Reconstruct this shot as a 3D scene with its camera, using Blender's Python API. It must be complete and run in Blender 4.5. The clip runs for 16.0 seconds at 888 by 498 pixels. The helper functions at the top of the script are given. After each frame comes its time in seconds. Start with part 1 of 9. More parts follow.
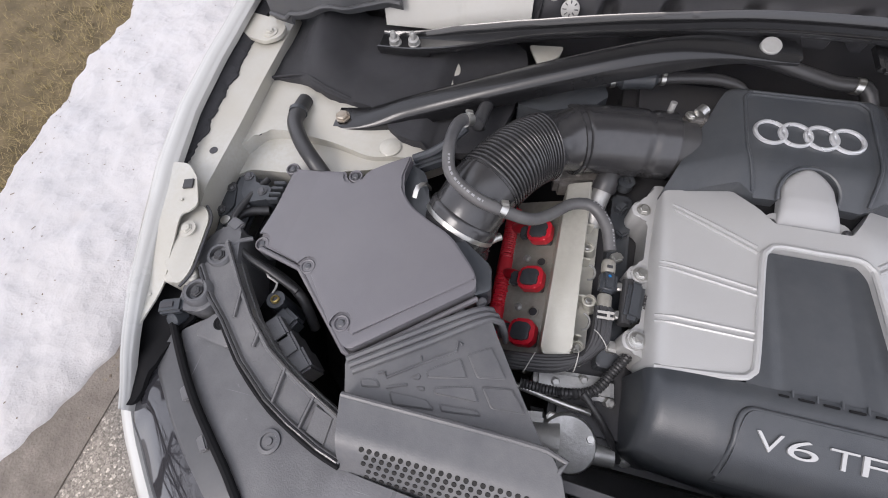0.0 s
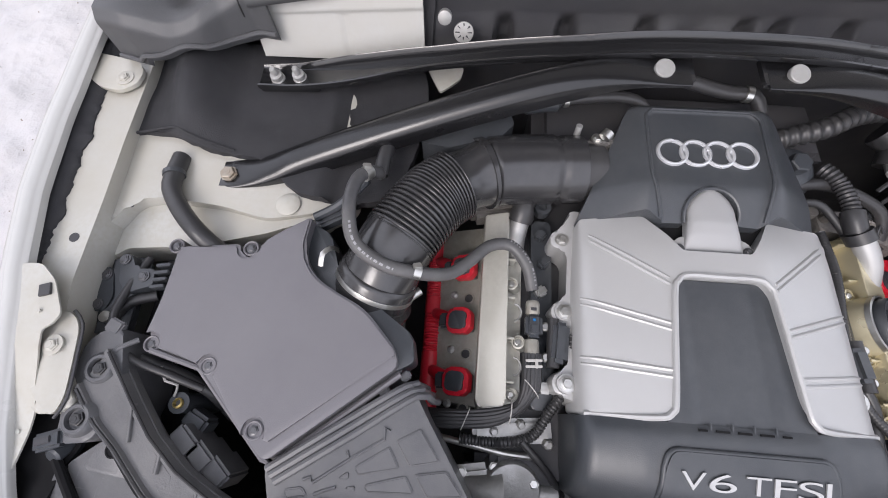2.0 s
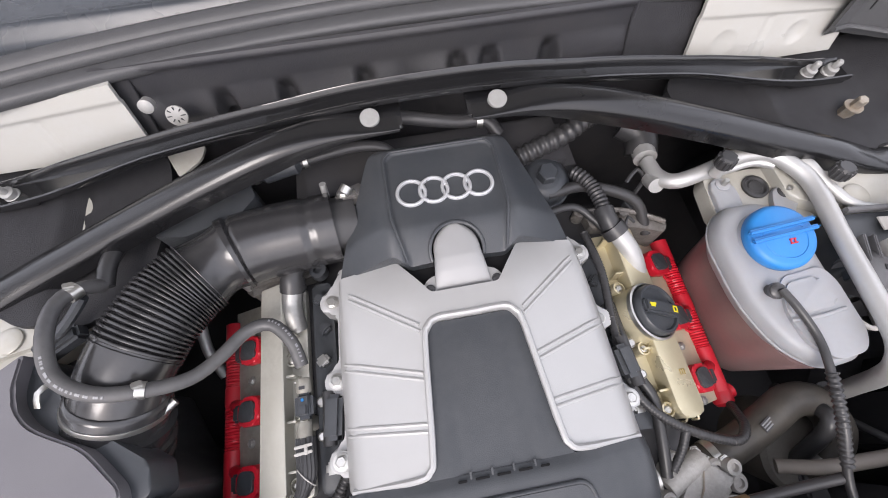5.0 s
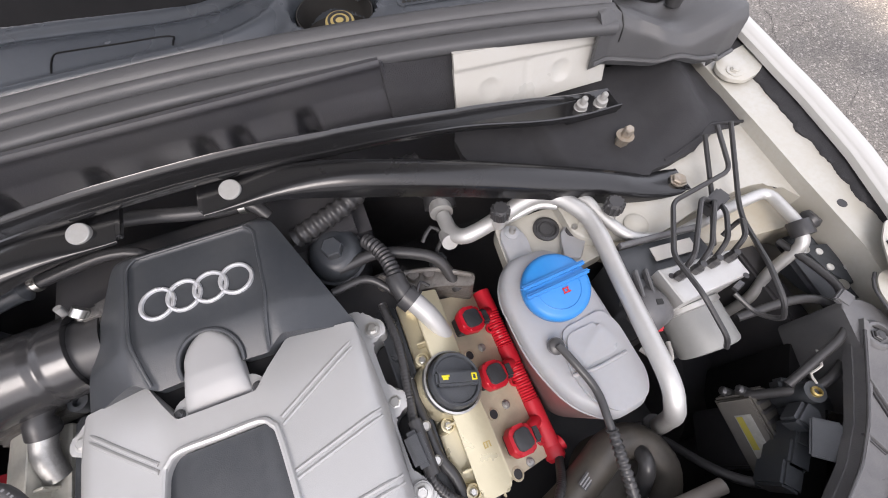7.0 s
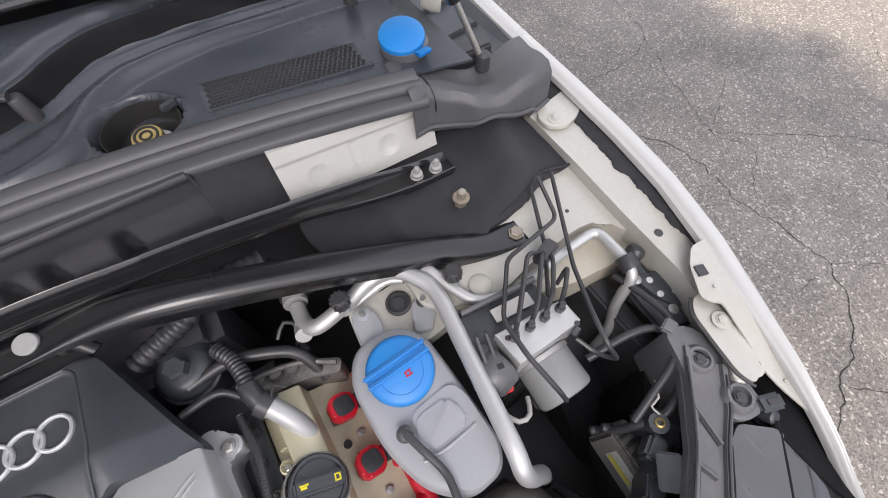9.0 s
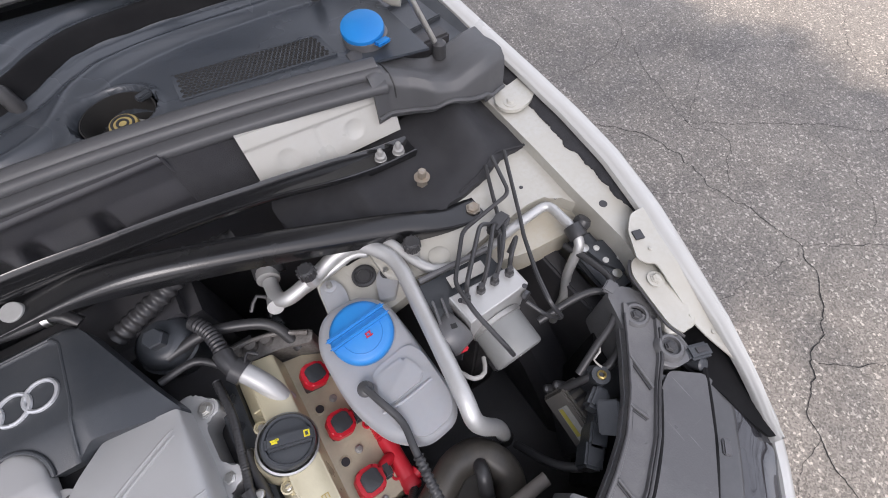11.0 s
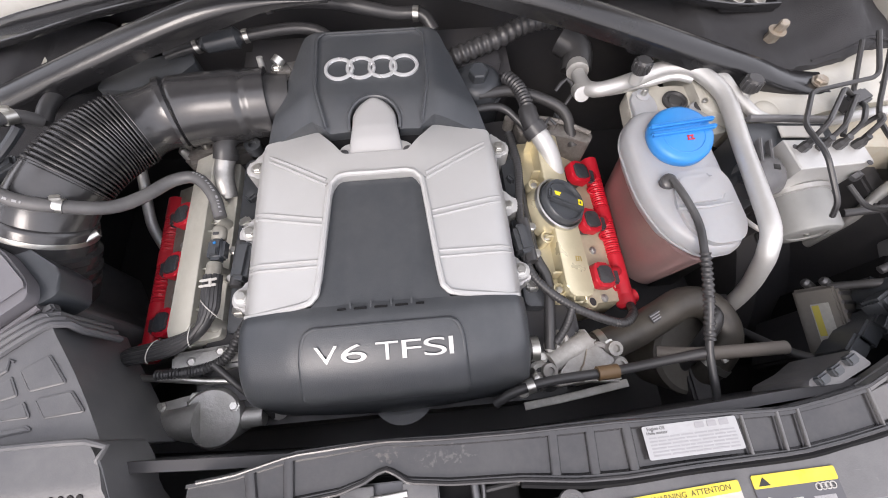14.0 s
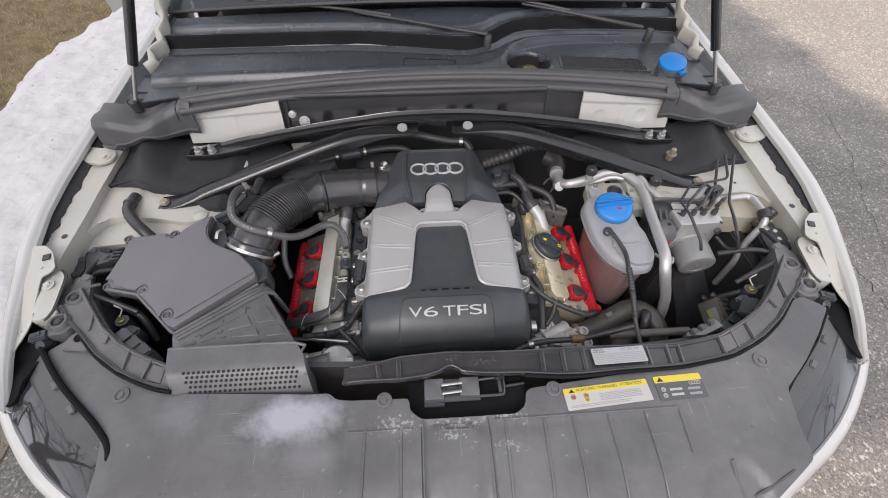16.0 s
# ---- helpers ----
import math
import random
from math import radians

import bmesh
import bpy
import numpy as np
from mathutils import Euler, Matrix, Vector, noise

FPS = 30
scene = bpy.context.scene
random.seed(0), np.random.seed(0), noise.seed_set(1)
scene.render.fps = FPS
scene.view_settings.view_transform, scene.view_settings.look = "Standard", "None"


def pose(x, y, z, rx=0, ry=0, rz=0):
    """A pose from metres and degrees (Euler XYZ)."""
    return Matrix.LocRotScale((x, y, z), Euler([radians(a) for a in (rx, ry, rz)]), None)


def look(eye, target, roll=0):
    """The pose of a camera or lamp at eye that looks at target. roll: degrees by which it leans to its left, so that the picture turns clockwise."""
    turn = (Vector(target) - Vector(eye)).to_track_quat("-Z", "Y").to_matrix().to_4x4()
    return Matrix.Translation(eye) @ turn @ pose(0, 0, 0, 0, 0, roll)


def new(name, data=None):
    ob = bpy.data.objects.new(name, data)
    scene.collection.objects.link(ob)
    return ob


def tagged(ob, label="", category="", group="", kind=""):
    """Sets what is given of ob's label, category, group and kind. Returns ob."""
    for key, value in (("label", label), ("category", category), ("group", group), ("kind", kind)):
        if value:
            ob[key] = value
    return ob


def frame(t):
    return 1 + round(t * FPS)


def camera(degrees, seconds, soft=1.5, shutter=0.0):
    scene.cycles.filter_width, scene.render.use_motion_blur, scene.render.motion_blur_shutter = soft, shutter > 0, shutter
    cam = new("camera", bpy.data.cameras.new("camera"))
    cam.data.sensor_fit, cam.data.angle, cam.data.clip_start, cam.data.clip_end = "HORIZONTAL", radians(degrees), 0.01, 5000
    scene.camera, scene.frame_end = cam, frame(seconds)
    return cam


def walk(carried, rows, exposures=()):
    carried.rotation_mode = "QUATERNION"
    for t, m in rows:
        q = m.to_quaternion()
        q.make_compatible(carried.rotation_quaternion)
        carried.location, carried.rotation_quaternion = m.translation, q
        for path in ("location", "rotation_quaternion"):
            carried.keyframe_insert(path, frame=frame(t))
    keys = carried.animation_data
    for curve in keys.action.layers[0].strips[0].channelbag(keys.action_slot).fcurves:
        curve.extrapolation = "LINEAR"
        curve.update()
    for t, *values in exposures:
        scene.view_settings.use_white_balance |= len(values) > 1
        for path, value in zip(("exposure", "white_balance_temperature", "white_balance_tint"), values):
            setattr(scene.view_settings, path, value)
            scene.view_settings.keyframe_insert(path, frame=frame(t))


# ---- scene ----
cam = camera(93.9, 16.0, 1.0)
PATH = [
    (0, (-0.321, -0.083, 1.347), (-0.684, 0.733, -0.443), -10.5),
    (0.5, (-0.337, -0.021, 1.36), (-0.622, 0.744, -0.466), -10.0),
    (1, (-0.336, 0.014, 1.36), (-0.53, 0.741, -0.493), -7.2),
    (1.5, (-0.328, 0.027, 1.36), (-0.464, 0.751, -0.499), -4.5),
    (2, (-0.299, 0.039, 1.359), (-0.4, 0.763, -0.502), -3.6),
    (2.5, (-0.272, 0.047, 1.357), (-0.342, 0.775, -0.504), -3.5),
    (3, (-0.222, 0.062, 1.355), (-0.272, 0.799, -0.504), -4.3),
    (3.2, (-0.203, 0.067, 1.354), (-0.242, 0.811, -0.502), -4.5),
    (5.3, (-0.011, 0.088, 1.355), (0.138, 0.902, -0.465), -1.4),
    (5.5, (0.015, 0.09, 1.357), (0.184, 0.907, -0.46), -1.0),
    (6, (0.08, 0.096, 1.355), (0.311, 0.926, -0.45), -0.2),
    (6.5, (0.142, 0.103, 1.355), (0.42, 0.947, -0.437), -0.2),
    (7, (0.202, 0.107, 1.347), (0.523, 0.957, -0.435), -0.3),
    (7.5, (0.26, 0.111, 1.339), (0.631, 0.953, -0.437), -0.5),
    (8, (0.306, 0.111, 1.346), (0.725, 0.943, -0.423), -0.7),
    (8.5, (0.35, 0.105, 1.369), (0.836, 0.934, -0.385), -0.5),
    (8.7, (0.36, 0.102, 1.375), (0.87, 0.947, -0.364), -0.7),
    (10.8, (0.389, 0.039, 1.403), (0.936, 0.911, -0.312), -2.1),
    (11, (0.384, 0.023, 1.397), (0.925, 0.878, -0.328), -1.9),
    (11.5, (0.356, -0.016, 1.381), (0.869, 0.781, -0.38), -1.6),
    (12, (0.313, -0.048, 1.362), (0.763, 0.681, -0.446), -1.1),
    (12.5, (0.244, -0.064, 1.338), (0.613, 0.636, -0.499), -0.2),
    (13, (0.175, -0.069, 1.321), (0.469, 0.64, -0.526), 1.6),
    (13.5, (0.116, -0.066, 1.313), (0.314, 0.68, -0.532), 2.2),
    (14, (0.053, -0.085, 1.32), (0.14, 0.707, -0.514), 1.1),
    (14.5, (0.003, -0.145, 1.355), (0.014, 0.694, -0.46), 0.6),
    (15, (-0.026, -0.238, 1.438), (0.059, 0.714, -0.319), 2.6),
    (15.5, (-0.031, -0.331, 1.504), (0.07, 0.771, -0.161), 1.4),
    (16, (-0.03, -0.389, 1.563), (0.048, 0.841, -0.012), 0.3),
]
walk(cam, [(t, look(eye, target, roll)) for t, eye, target, roll in PATH], [(0, 0.57, 6450, 16), (1.5, 0.59, 6400, 17), (2.5, 0.71, 6400, 16), (5.5, 0.86, 6550, 17), (7, 0.78, 6600, 17), (8.5, 0.60, 6500, 16), (11, 0.44, 6300, 17), (12.5, 0.50, 6400, 17), (14, 0.98, 6700, 17), (14.5, 0.98, 6700, 17), (15.2, 0.62, 6600, 16), (16, 0.38, 6550, 16)])

# ---- world, sun, exposure ----
world = bpy.data.worlds.new("overcast_sky")
scene.world = world
world.use_nodes = True
wn = world.node_tree
sky = wn.nodes.new("ShaderNodeTexSky")
sky.sky_type = "NISHITA"
sky.sun_disc = False
sky.sun_elevation = radians(42)
sky.sun_rotation = radians(200)
sky.air_density, sky.dust_density, sky.ozone_density = 1.0, 4.0, 1.0
cloud = wn.nodes.new("ShaderNodeMixRGB")
cloud.inputs[0].default_value = 0.8
cloud.inputs[2].default_value = (7.6, 7.9, 8.4, 1)
wn.links.new(sky.outputs[0], cloud.inputs[1])
wn.links.new(cloud.outputs[0], wn.nodes["Background"].inputs[0])
wn.nodes["Background"].inputs[1].default_value = 0.15
sun_data = bpy.data.lights.new("sun", "SUN")
sun_data.energy, sun_data.angle, sun_data.color = 1.2, radians(25), (1.0, 0.97, 0.92)
sun = new("sun", sun_data)
sun.matrix_world = look((-2.5, -4.0, 6.0), (0, 0.2, 0.9))

# ---- materials ----
def pbr(name, base, rough=0.5, metal=0.0, other=None, mix=0.35, scale=14.0, fine=160.0, bump=0.0, coat=0.0, dust=0.0, dustcol=(0.33, 0.32, 0.30), trans=0.0, spec=0.5, random_amount=0.0):
    """Base colour with stains at a coarse scale, grain at a fine one, and a film of dust."""
    m = bpy.data.materials.new(name)
    m.use_nodes = True
    t = m.node_tree
    b = t.nodes["Principled BSDF"]
    pos = t.nodes.new("ShaderNodeNewGeometry")

    def tex(s, detail=4.0, rough_=0.6):
        n = t.nodes.new("ShaderNodeTexNoise")
        n.inputs["Scale"].default_value, n.inputs["Detail"].default_value, n.inputs["Roughness"].default_value = s, detail, rough_
        t.links.new(pos.outputs["Position"], n.inputs["Vector"])
        return n

    def ramp(src, lo, hi):
        r = t.nodes.new("ShaderNodeMapRange")
        r.inputs[1].default_value, r.inputs[2].default_value = lo, hi
        t.links.new(src, r.inputs[0])
        return r.outputs[0]

    def blend(f, a, c):
        x = t.nodes.new("ShaderNodeMixRGB")
        if isinstance(f, float):
            x.inputs[0].default_value = f
        else:
            t.links.new(f, x.inputs[0])
        for i, v in ((1, a), (2, c)):
            if isinstance(v, tuple):
                x.inputs[i].default_value = (*v, 1)
            else:
                t.links.new(v, x.inputs[i])
        return x.outputs[0]

    if other is None:
        other = tuple(min(1, v * 0.72) for v in base)
    coarse, grain = tex(scale), tex(fine, 3.0)
    col = blend(ramp(coarse.outputs[0], 0.35, 0.75), base, blend(mix, base, other))
    col = blend(ramp(grain.outputs[0], 0.4, 0.8), col, blend(mix * 0.7, base, other))
    if dust:
        film = t.nodes.new("ShaderNodeMath")
        film.operation = "MULTIPLY"
        t.links.new(ramp(tex(scale * 0.45, 6.0, 0.7).outputs[0], 0.38, 0.72), film.inputs[0])
        film.inputs[1].default_value = dust
        col = blend(film.outputs[0], col, dustcol)
    if random_amount:
        info, hsv = t.nodes.new("ShaderNodeObjectInfo"), t.nodes.new("ShaderNodeHueSaturation")
        t.links.new(col, hsv.inputs["Color"])
        r = t.nodes.new("ShaderNodeMapRange")
        r.inputs[3].default_value, r.inputs[4].default_value = 1 - random_amount, 1 + random_amount
        t.links.new(info.outputs["Random"], r.inputs[0])
        t.links.new(r.outputs[0], hsv.inputs["Value"])
        col = hsv.outputs[0]
    t.links.new(col, b.inputs["Base Color"])
    rr = t.nodes.new("ShaderNodeMapRange")
    rr.inputs[1].default_value, rr.inputs[2].default_value = 0.3, 0.75
    rr.inputs[3].default_value, rr.inputs[4].default_value = rough * 0.86, min(1, rough * 1.2)
    t.links.new(coarse.outputs[0], rr.inputs[0])
    t.links.new(rr.outputs[0], b.inputs["Roughness"])
    b.inputs["Metallic"].default_value = metal
    b.inputs["Coat Weight"].default_value = coat
    b.inputs["Coat Roughness"].default_value = 0.06
    b.inputs["Transmission Weight"].default_value = trans
    b.inputs["Specular IOR Level"].default_value = spec
    if bump:
        bp = t.nodes.new("ShaderNodeBump")
        bp.inputs["Strength"].default_value, bp.inputs["Distance"].default_value = bump, 0.002
        t.links.new(grain.outputs[0], bp.inputs["Height"])
        t.links.new(bp.outputs[0], b.inputs["Normal"])
    return m


PLASTIC = pbr("grey_black_plastic", (0.094, 0.095, 0.101), 0.36, bump=0.12, fine=700, dust=0.25)
COWL = pbr("black_cowl_plastic", (0.043, 0.050, 0.060), 0.26, bump=0.12, fine=800, dust=0.20, dustcol=(0.09, 0.09, 0.095), scale=5, spec=0.6)
LID = pbr("matt_grey_lid_plastic", (0.142, 0.137, 0.148), 0.42, bump=0.12, fine=900, dust=0.12, scale=6)
COVERBLACK = pbr("engine_cover_black_plastic", (0.041, 0.046, 0.053), 0.32, bump=0.15, fine=900, dust=0.10)
BEAM = pbr("glossy_black_beam_plastic", (0.034, 0.034, 0.037), 0.18, bump=0.08, fine=500, dust=0.35, dustcol=(0.11, 0.105, 0.10), scale=22, coat=0.3)
BEAMEND = pbr("dusty_weathered_beam_plastic", (0.105, 0.104, 0.107), 0.36, bump=0.2, fine=450, dust=0.6, dustcol=(0.20, 0.195, 0.19), scale=18)
CARRIER = pbr("worn_radiator_cover_plastic", (0.093, 0.092, 0.096), 0.31, bump=0.2, fine=500, dust=0.62, scale=11, dustcol=(0.20, 0.20, 0.20))
SATINBLACK = pbr("satin_black_brace_paint", (0.009, 0.009, 0.010), 0.25, coat=0.2, dust=0.08, dustcol=(0.04, 0.04, 0.04), spec=0.55)
SHINYBLACK = pbr("gloss_black_paint", (0.011, 0.011, 0.012), 0.18, coat=0.75, dust=0.12, dustcol=(0.05, 0.05, 0.05))
FELT = pbr("black_felt", (0.034, 0.034, 0.038), 0.72, bump=0.8, fine=900, dust=0.3, dustcol=(0.05, 0.05, 0.05), scale=22, spec=0.4)
# unseen lining, made light grey so it bounces light into the bay
LINING = pbr("light_bounce_bonnet_lining", (0.13, 0.13, 0.13), 0.9, bump=0.6, fine=700, dust=0.2)
FOAM = pbr("black_foam_rubber", (0.076, 0.077, 0.081), 0.46, bump=0.25, fine=600, dust=0.3, dustcol=(0.10, 0.10, 0.10), spec=0.5)
PIPEBLACK = pbr("satin_black_pipe_plastic", (0.028, 0.028, 0.030), 0.21, bump=0.04, fine=500, dust=0.2, dustcol=(0.11, 0.105, 0.10), spec=0.75)
RUBBER = pbr("black_rubber", (0.034, 0.034, 0.036), 0.36, bump=0.06, fine=400, dust=0.22, dustcol=(0.12, 0.115, 0.11))
DARK = pbr("dark_underbay", (0.042, 0.042, 0.047), 0.5, dust=0.5, dustcol=(0.065, 0.060, 0.055))
SILVER = pbr("silver_painted_plastic", (0.44, 0.44, 0.435), 0.40, metal=0.28, other=(0.39, 0.39, 0.385), bump=0.08, fine=900)
MATTSILVER = pbr("matt_silver_scoop_paint", (0.34, 0.34, 0.34), 0.5, metal=0.15, other=(0.36, 0.36, 0.36), bump=0.08, fine=900)
CAST = pbr("cast_aluminium", (0.52, 0.52, 0.51), 0.48, metal=0.75, other=(0.25, 0.24, 0.22), mix=0.6, scale=30, bump=0.2, fine=260)
DUSTYCAST = pbr("dusty_bare_aluminium_casting", (0.50, 0.49, 0.47), 0.6, metal=0.2, other=(0.27, 0.25, 0.22), mix=0.75, scale=40, bump=0.35, fine=240)
ROUGHCAST = pbr("grimy_rough_casting", (0.27, 0.26, 0.25), 0.6, metal=0.5, other=(0.11, 0.10, 0.09), mix=0.8, scale=45, fine=220, bump=0.8, dust=0.4, dustcol=(0.18, 0.16, 0.14))
DULLDISC = pbr("dull_grey_zinc", (0.40, 0.40, 0.39), 0.5, metal=0.35, other=(0.30, 0.29, 0.27), mix=0.6, scale=60)
DULLZINC = pbr("dull_white_zinc", (0.62, 0.62, 0.60), 0.5, metal=0.3, other=(0.5, 0.48, 0.42))
RUSTY = pbr("rust_tinged_bolt_steel", (0.40, 0.37, 0.32), 0.5, metal=0.6, other=(0.28, 0.2, 0.13), mix=0.7, scale=60)
DARKSTEEL = pbr("dark_oiled_steel", (0.13, 0.13, 0.135), 0.4, metal=0.8)
STEEL = pbr("zinc_plated_steel", (0.6, 0.6, 0.58), 0.33, metal=0.95, other=(0.4, 0.36, 0.3), scale=40)
CHROME = pbr("satin_chrome", (0.70, 0.71, 0.72), 0.28, metal=0.6, other=(0.75, 0.75, 0.78))
ALU = pbr("bare_aluminium_pipe", (0.54, 0.54, 0.53), 0.48, metal=0.6, other=(0.44, 0.43, 0.41), scale=25, bump=0.1)
GOLD = pbr("champagne_valve_cover_paint", (0.66, 0.60, 0.42), 0.30, metal=0.45, other=(0.50, 0.44, 0.30), coat=0.2, bump=0.1)
BEDGREY = pbr("dull_grey_coil_bed_casting", (0.36, 0.35, 0.31), 0.5, metal=0.35, other=(0.20, 0.18, 0.15), mix=0.7, scale=30)
GREYCOVER = pbr("grey_beige_valve_cover_paint", (0.62, 0.61, 0.55), 0.38, metal=0.3, other=(0.3, 0.28, 0.23), coat=0.15, bump=0.1)
COILBED = pbr("stained_coil_bed_casting", (0.62, 0.56, 0.42), 0.48, metal=0.2, other=(0.45, 0.38, 0.26), mix=0.6, scale=35)
RED = pbr("red_plastic", (0.58, 0.008, 0.026), 0.36, other=(0.4, 0.006, 0.012), dust=0.08)
PAINT = pbr("white_car_paint", (0.49, 0.49, 0.475), 0.3, other=(0.48, 0.47, 0.44), coat=0.7, dust=0.08, dustcol=(0.5, 0.47, 0.4))
CREAM = pbr("cream_white_inner_wing_paint", (0.46, 0.46, 0.43), 0.32, other=(0.36, 0.32, 0.24), mix=0.6, scale=7, coat=0.3, dust=0.28, dustcol=(0.50, 0.46, 0.38))
BRIGHTCREAM = pbr("clean_white_bulkhead_paint", (0.48, 0.48, 0.46), 0.3, other=(0.43, 0.41, 0.36), mix=0.5, scale=9, coat=0.3, dust=0.15, dustcol=(0.5, 0.46, 0.38))
LINERBLACK = pbr("deep_black_liner_plastic", (0.048, 0.048, 0.053), 0.32, bump=0.15, fine=500, dust=0.4, dustcol=(0.085, 0.083, 0.08), scale=14)
RUSTCREAM = pbr("rust_stained_cream_paint", (0.44, 0.425, 0.37), 0.45, other=(0.38, 0.30, 0.18), mix=0.55, scale=16, dust=0.25, dustcol=(0.40, 0.33, 0.22))
BLUE = pbr("blue_plastic", (0.010, 0.215, 0.56), 0.42, other=(0.005, 0.14, 0.5), mix=0.5, bump=0.05, dust=0.12, dustcol=(0.2, 0.25, 0.35))
YELLOW = pbr("yellow_print", (0.85, 0.72, 0.02), 0.4)
FADEDYELLOW = pbr("sun_faded_yellow_print", (0.64, 0.51, 0.03), 0.4, other=(0.55, 0.46, 0.10), mix=0.6, scale=50)
FADEDRED = pbr("sun_faded_red_print", (0.50, 0.20, 0.15), 0.45)
# near-black holding the shade of recesses and gaps; also for black cloth
VOID = pbr("recess_shade_and_black_cloth", (0.012, 0.012, 0.013), 0.85, dust=0.2, dustcol=(0.025, 0.025, 0.025), spec=0.12)
WHITEPRINT = pbr("faded_white_label", (0.45, 0.44, 0.42), 0.4, other=(0.44, 0.42, 0.38), mix=0.6, scale=30)
GREYLABEL = pbr("faded_grey_label", (0.36, 0.365, 0.375), 0.35, other=(0.28, 0.28, 0.28), scale=40)
DARKLABEL = pbr("dark_grey_label", (0.09, 0.09, 0.1), 0.4)
INK = pbr("black_ink", (0.02, 0.02, 0.02), 0.5)
FAINTINK = pbr("faded_grey_ink", (0.3, 0.3, 0.31), 0.5)
BROWN = pbr("brown_plug_plastic", (0.16, 0.10, 0.05), 0.5)
BRASS = pbr("yellowed_brass", (0.55, 0.42, 0.16), 0.35, metal=0.7)



def add_pits(m, scale, distance, strength):
    """Coarse granular relief on top of a material's own grain."""
    t = m.node_tree
    b = t.nodes["Principled BSDF"]
    g = t.nodes.new("ShaderNodeNewGeometry")
    v = t.nodes.new("ShaderNodeTexVoronoi")
    v.inputs["Scale"].default_value = scale
    t.links.new(g.outputs["Position"], v.inputs["Vector"])
    bp = t.nodes.new("ShaderNodeBump")
    bp.inputs["Strength"].default_value, bp.inputs["Distance"].default_value = strength, distance
    t.links.new(v.outputs["Distance"], bp.inputs["Height"])
    if b.inputs["Normal"].links:
        t.links.new(b.inputs["Normal"].links[0].from_socket, bp.inputs["Normal"])
    t.links.new(bp.outputs[0], b.inputs["Normal"])


def add_scuff_sheen(m, centre, size, colour, amount=0.75):
    """A whitish patch of wear and sheen, put into the colour with a ragged, scratched outline on a panel."""
    t = m.node_tree
    b = t.nodes["Principled BSDF"]
    src = b.inputs["Base Color"].links[0].from_socket
    g = t.nodes.new("ShaderNodeNewGeometry")
    off = t.nodes.new("ShaderNodeMapping")
    off.inputs["Location"].default_value = (-centre[0] / size[0], -centre[1] / size[1], 0)
    off.inputs["Scale"].default_value = (1 / size[0], 1 / size[1], 0)
    t.links.new(g.outputs["Position"], off.inputs["Vector"])
    dist = t.nodes.new("ShaderNodeVectorMath")
    dist.operation = "LENGTH"
    t.links.new(off.outputs[0], dist.inputs[0])
    n = t.nodes.new("ShaderNodeTexNoise")
    n.inputs["Scale"].default_value, n.inputs["Detail"].default_value, n.inputs["Roughness"].default_value = 22, 10, 0.75
    t.links.new(g.outputs["Position"], n.inputs["Vector"])
    add = t.nodes.new("ShaderNodeMath")
    add.operation = "MULTIPLY_ADD"
    t.links.new(n.outputs[0], add.inputs[0])
    add.inputs[1].default_value = 1.5
    t.links.new(dist.outputs["Value"], add.inputs[2])
    r = t.nodes.new("ShaderNodeMapRange")
    r.inputs[1].default_value, r.inputs[2].default_value, r.inputs[3].default_value, r.inputs[4].default_value = 1.05, 1.75, amount, 0.0
    t.links.new(add.outputs[0], r.inputs[0])
    mix = t.nodes.new("ShaderNodeMixRGB")
    t.links.new(r.outputs[0], mix.inputs[0])
    t.links.new(src, mix.inputs[1])
    mix.inputs[2].default_value = (*colour, 1)
    t.links.new(mix.outputs[0], b.inputs["Base Color"])


def add_specks(m, centre, size, colour, amount=0.8):
    """A cluster of tiny pale chips where the surface is rubbed through."""
    t = m.node_tree
    b = t.nodes["Principled BSDF"]
    src = b.inputs["Base Color"].links[0].from_socket
    g = t.nodes.new("ShaderNodeNewGeometry")
    off = t.nodes.new("ShaderNodeMapping")
    off.inputs["Location"].default_value = (-centre[0] / size[0], -centre[1] / size[1], 0)
    off.inputs["Scale"].default_value = (1 / size[0], 1 / size[1], 0)
    t.links.new(g.outputs["Position"], off.inputs["Vector"])
    dist = t.nodes.new("ShaderNodeVectorMath")
    dist.operation = "LENGTH"
    t.links.new(off.outputs[0], dist.inputs[0])
    n = t.nodes.new("ShaderNodeTexNoise")
    n.inputs["Scale"].default_value, n.inputs["Detail"].default_value, n.inputs["Roughness"].default_value = 170, 6, 0.7
    t.links.new(g.outputs["Position"], n.inputs["Vector"])
    level = t.nodes.new("ShaderNodeMath")
    level.operation = "MULTIPLY_ADD"
    t.links.new(dist.outputs["Value"], level.inputs[0])
    level.inputs[1].default_value = -0.16
    t.links.new(n.outputs[0], level.inputs[2])
    r = t.nodes.new("ShaderNodeMapRange")
    r.inputs[1].default_value, r.inputs[2].default_value, r.inputs[3].default_value, r.inputs[4].default_value = 0.44, 0.52, 0.0, amount
    t.links.new(level.outputs[0], r.inputs[0])
    mix = t.nodes.new("ShaderNodeMixRGB")
    t.links.new(r.outputs[0], mix.inputs[0])
    t.links.new(src, mix.inputs[1])
    mix.inputs[2].default_value = (*colour, 1)
    t.links.new(mix.outputs[0], b.inputs["Base Color"])


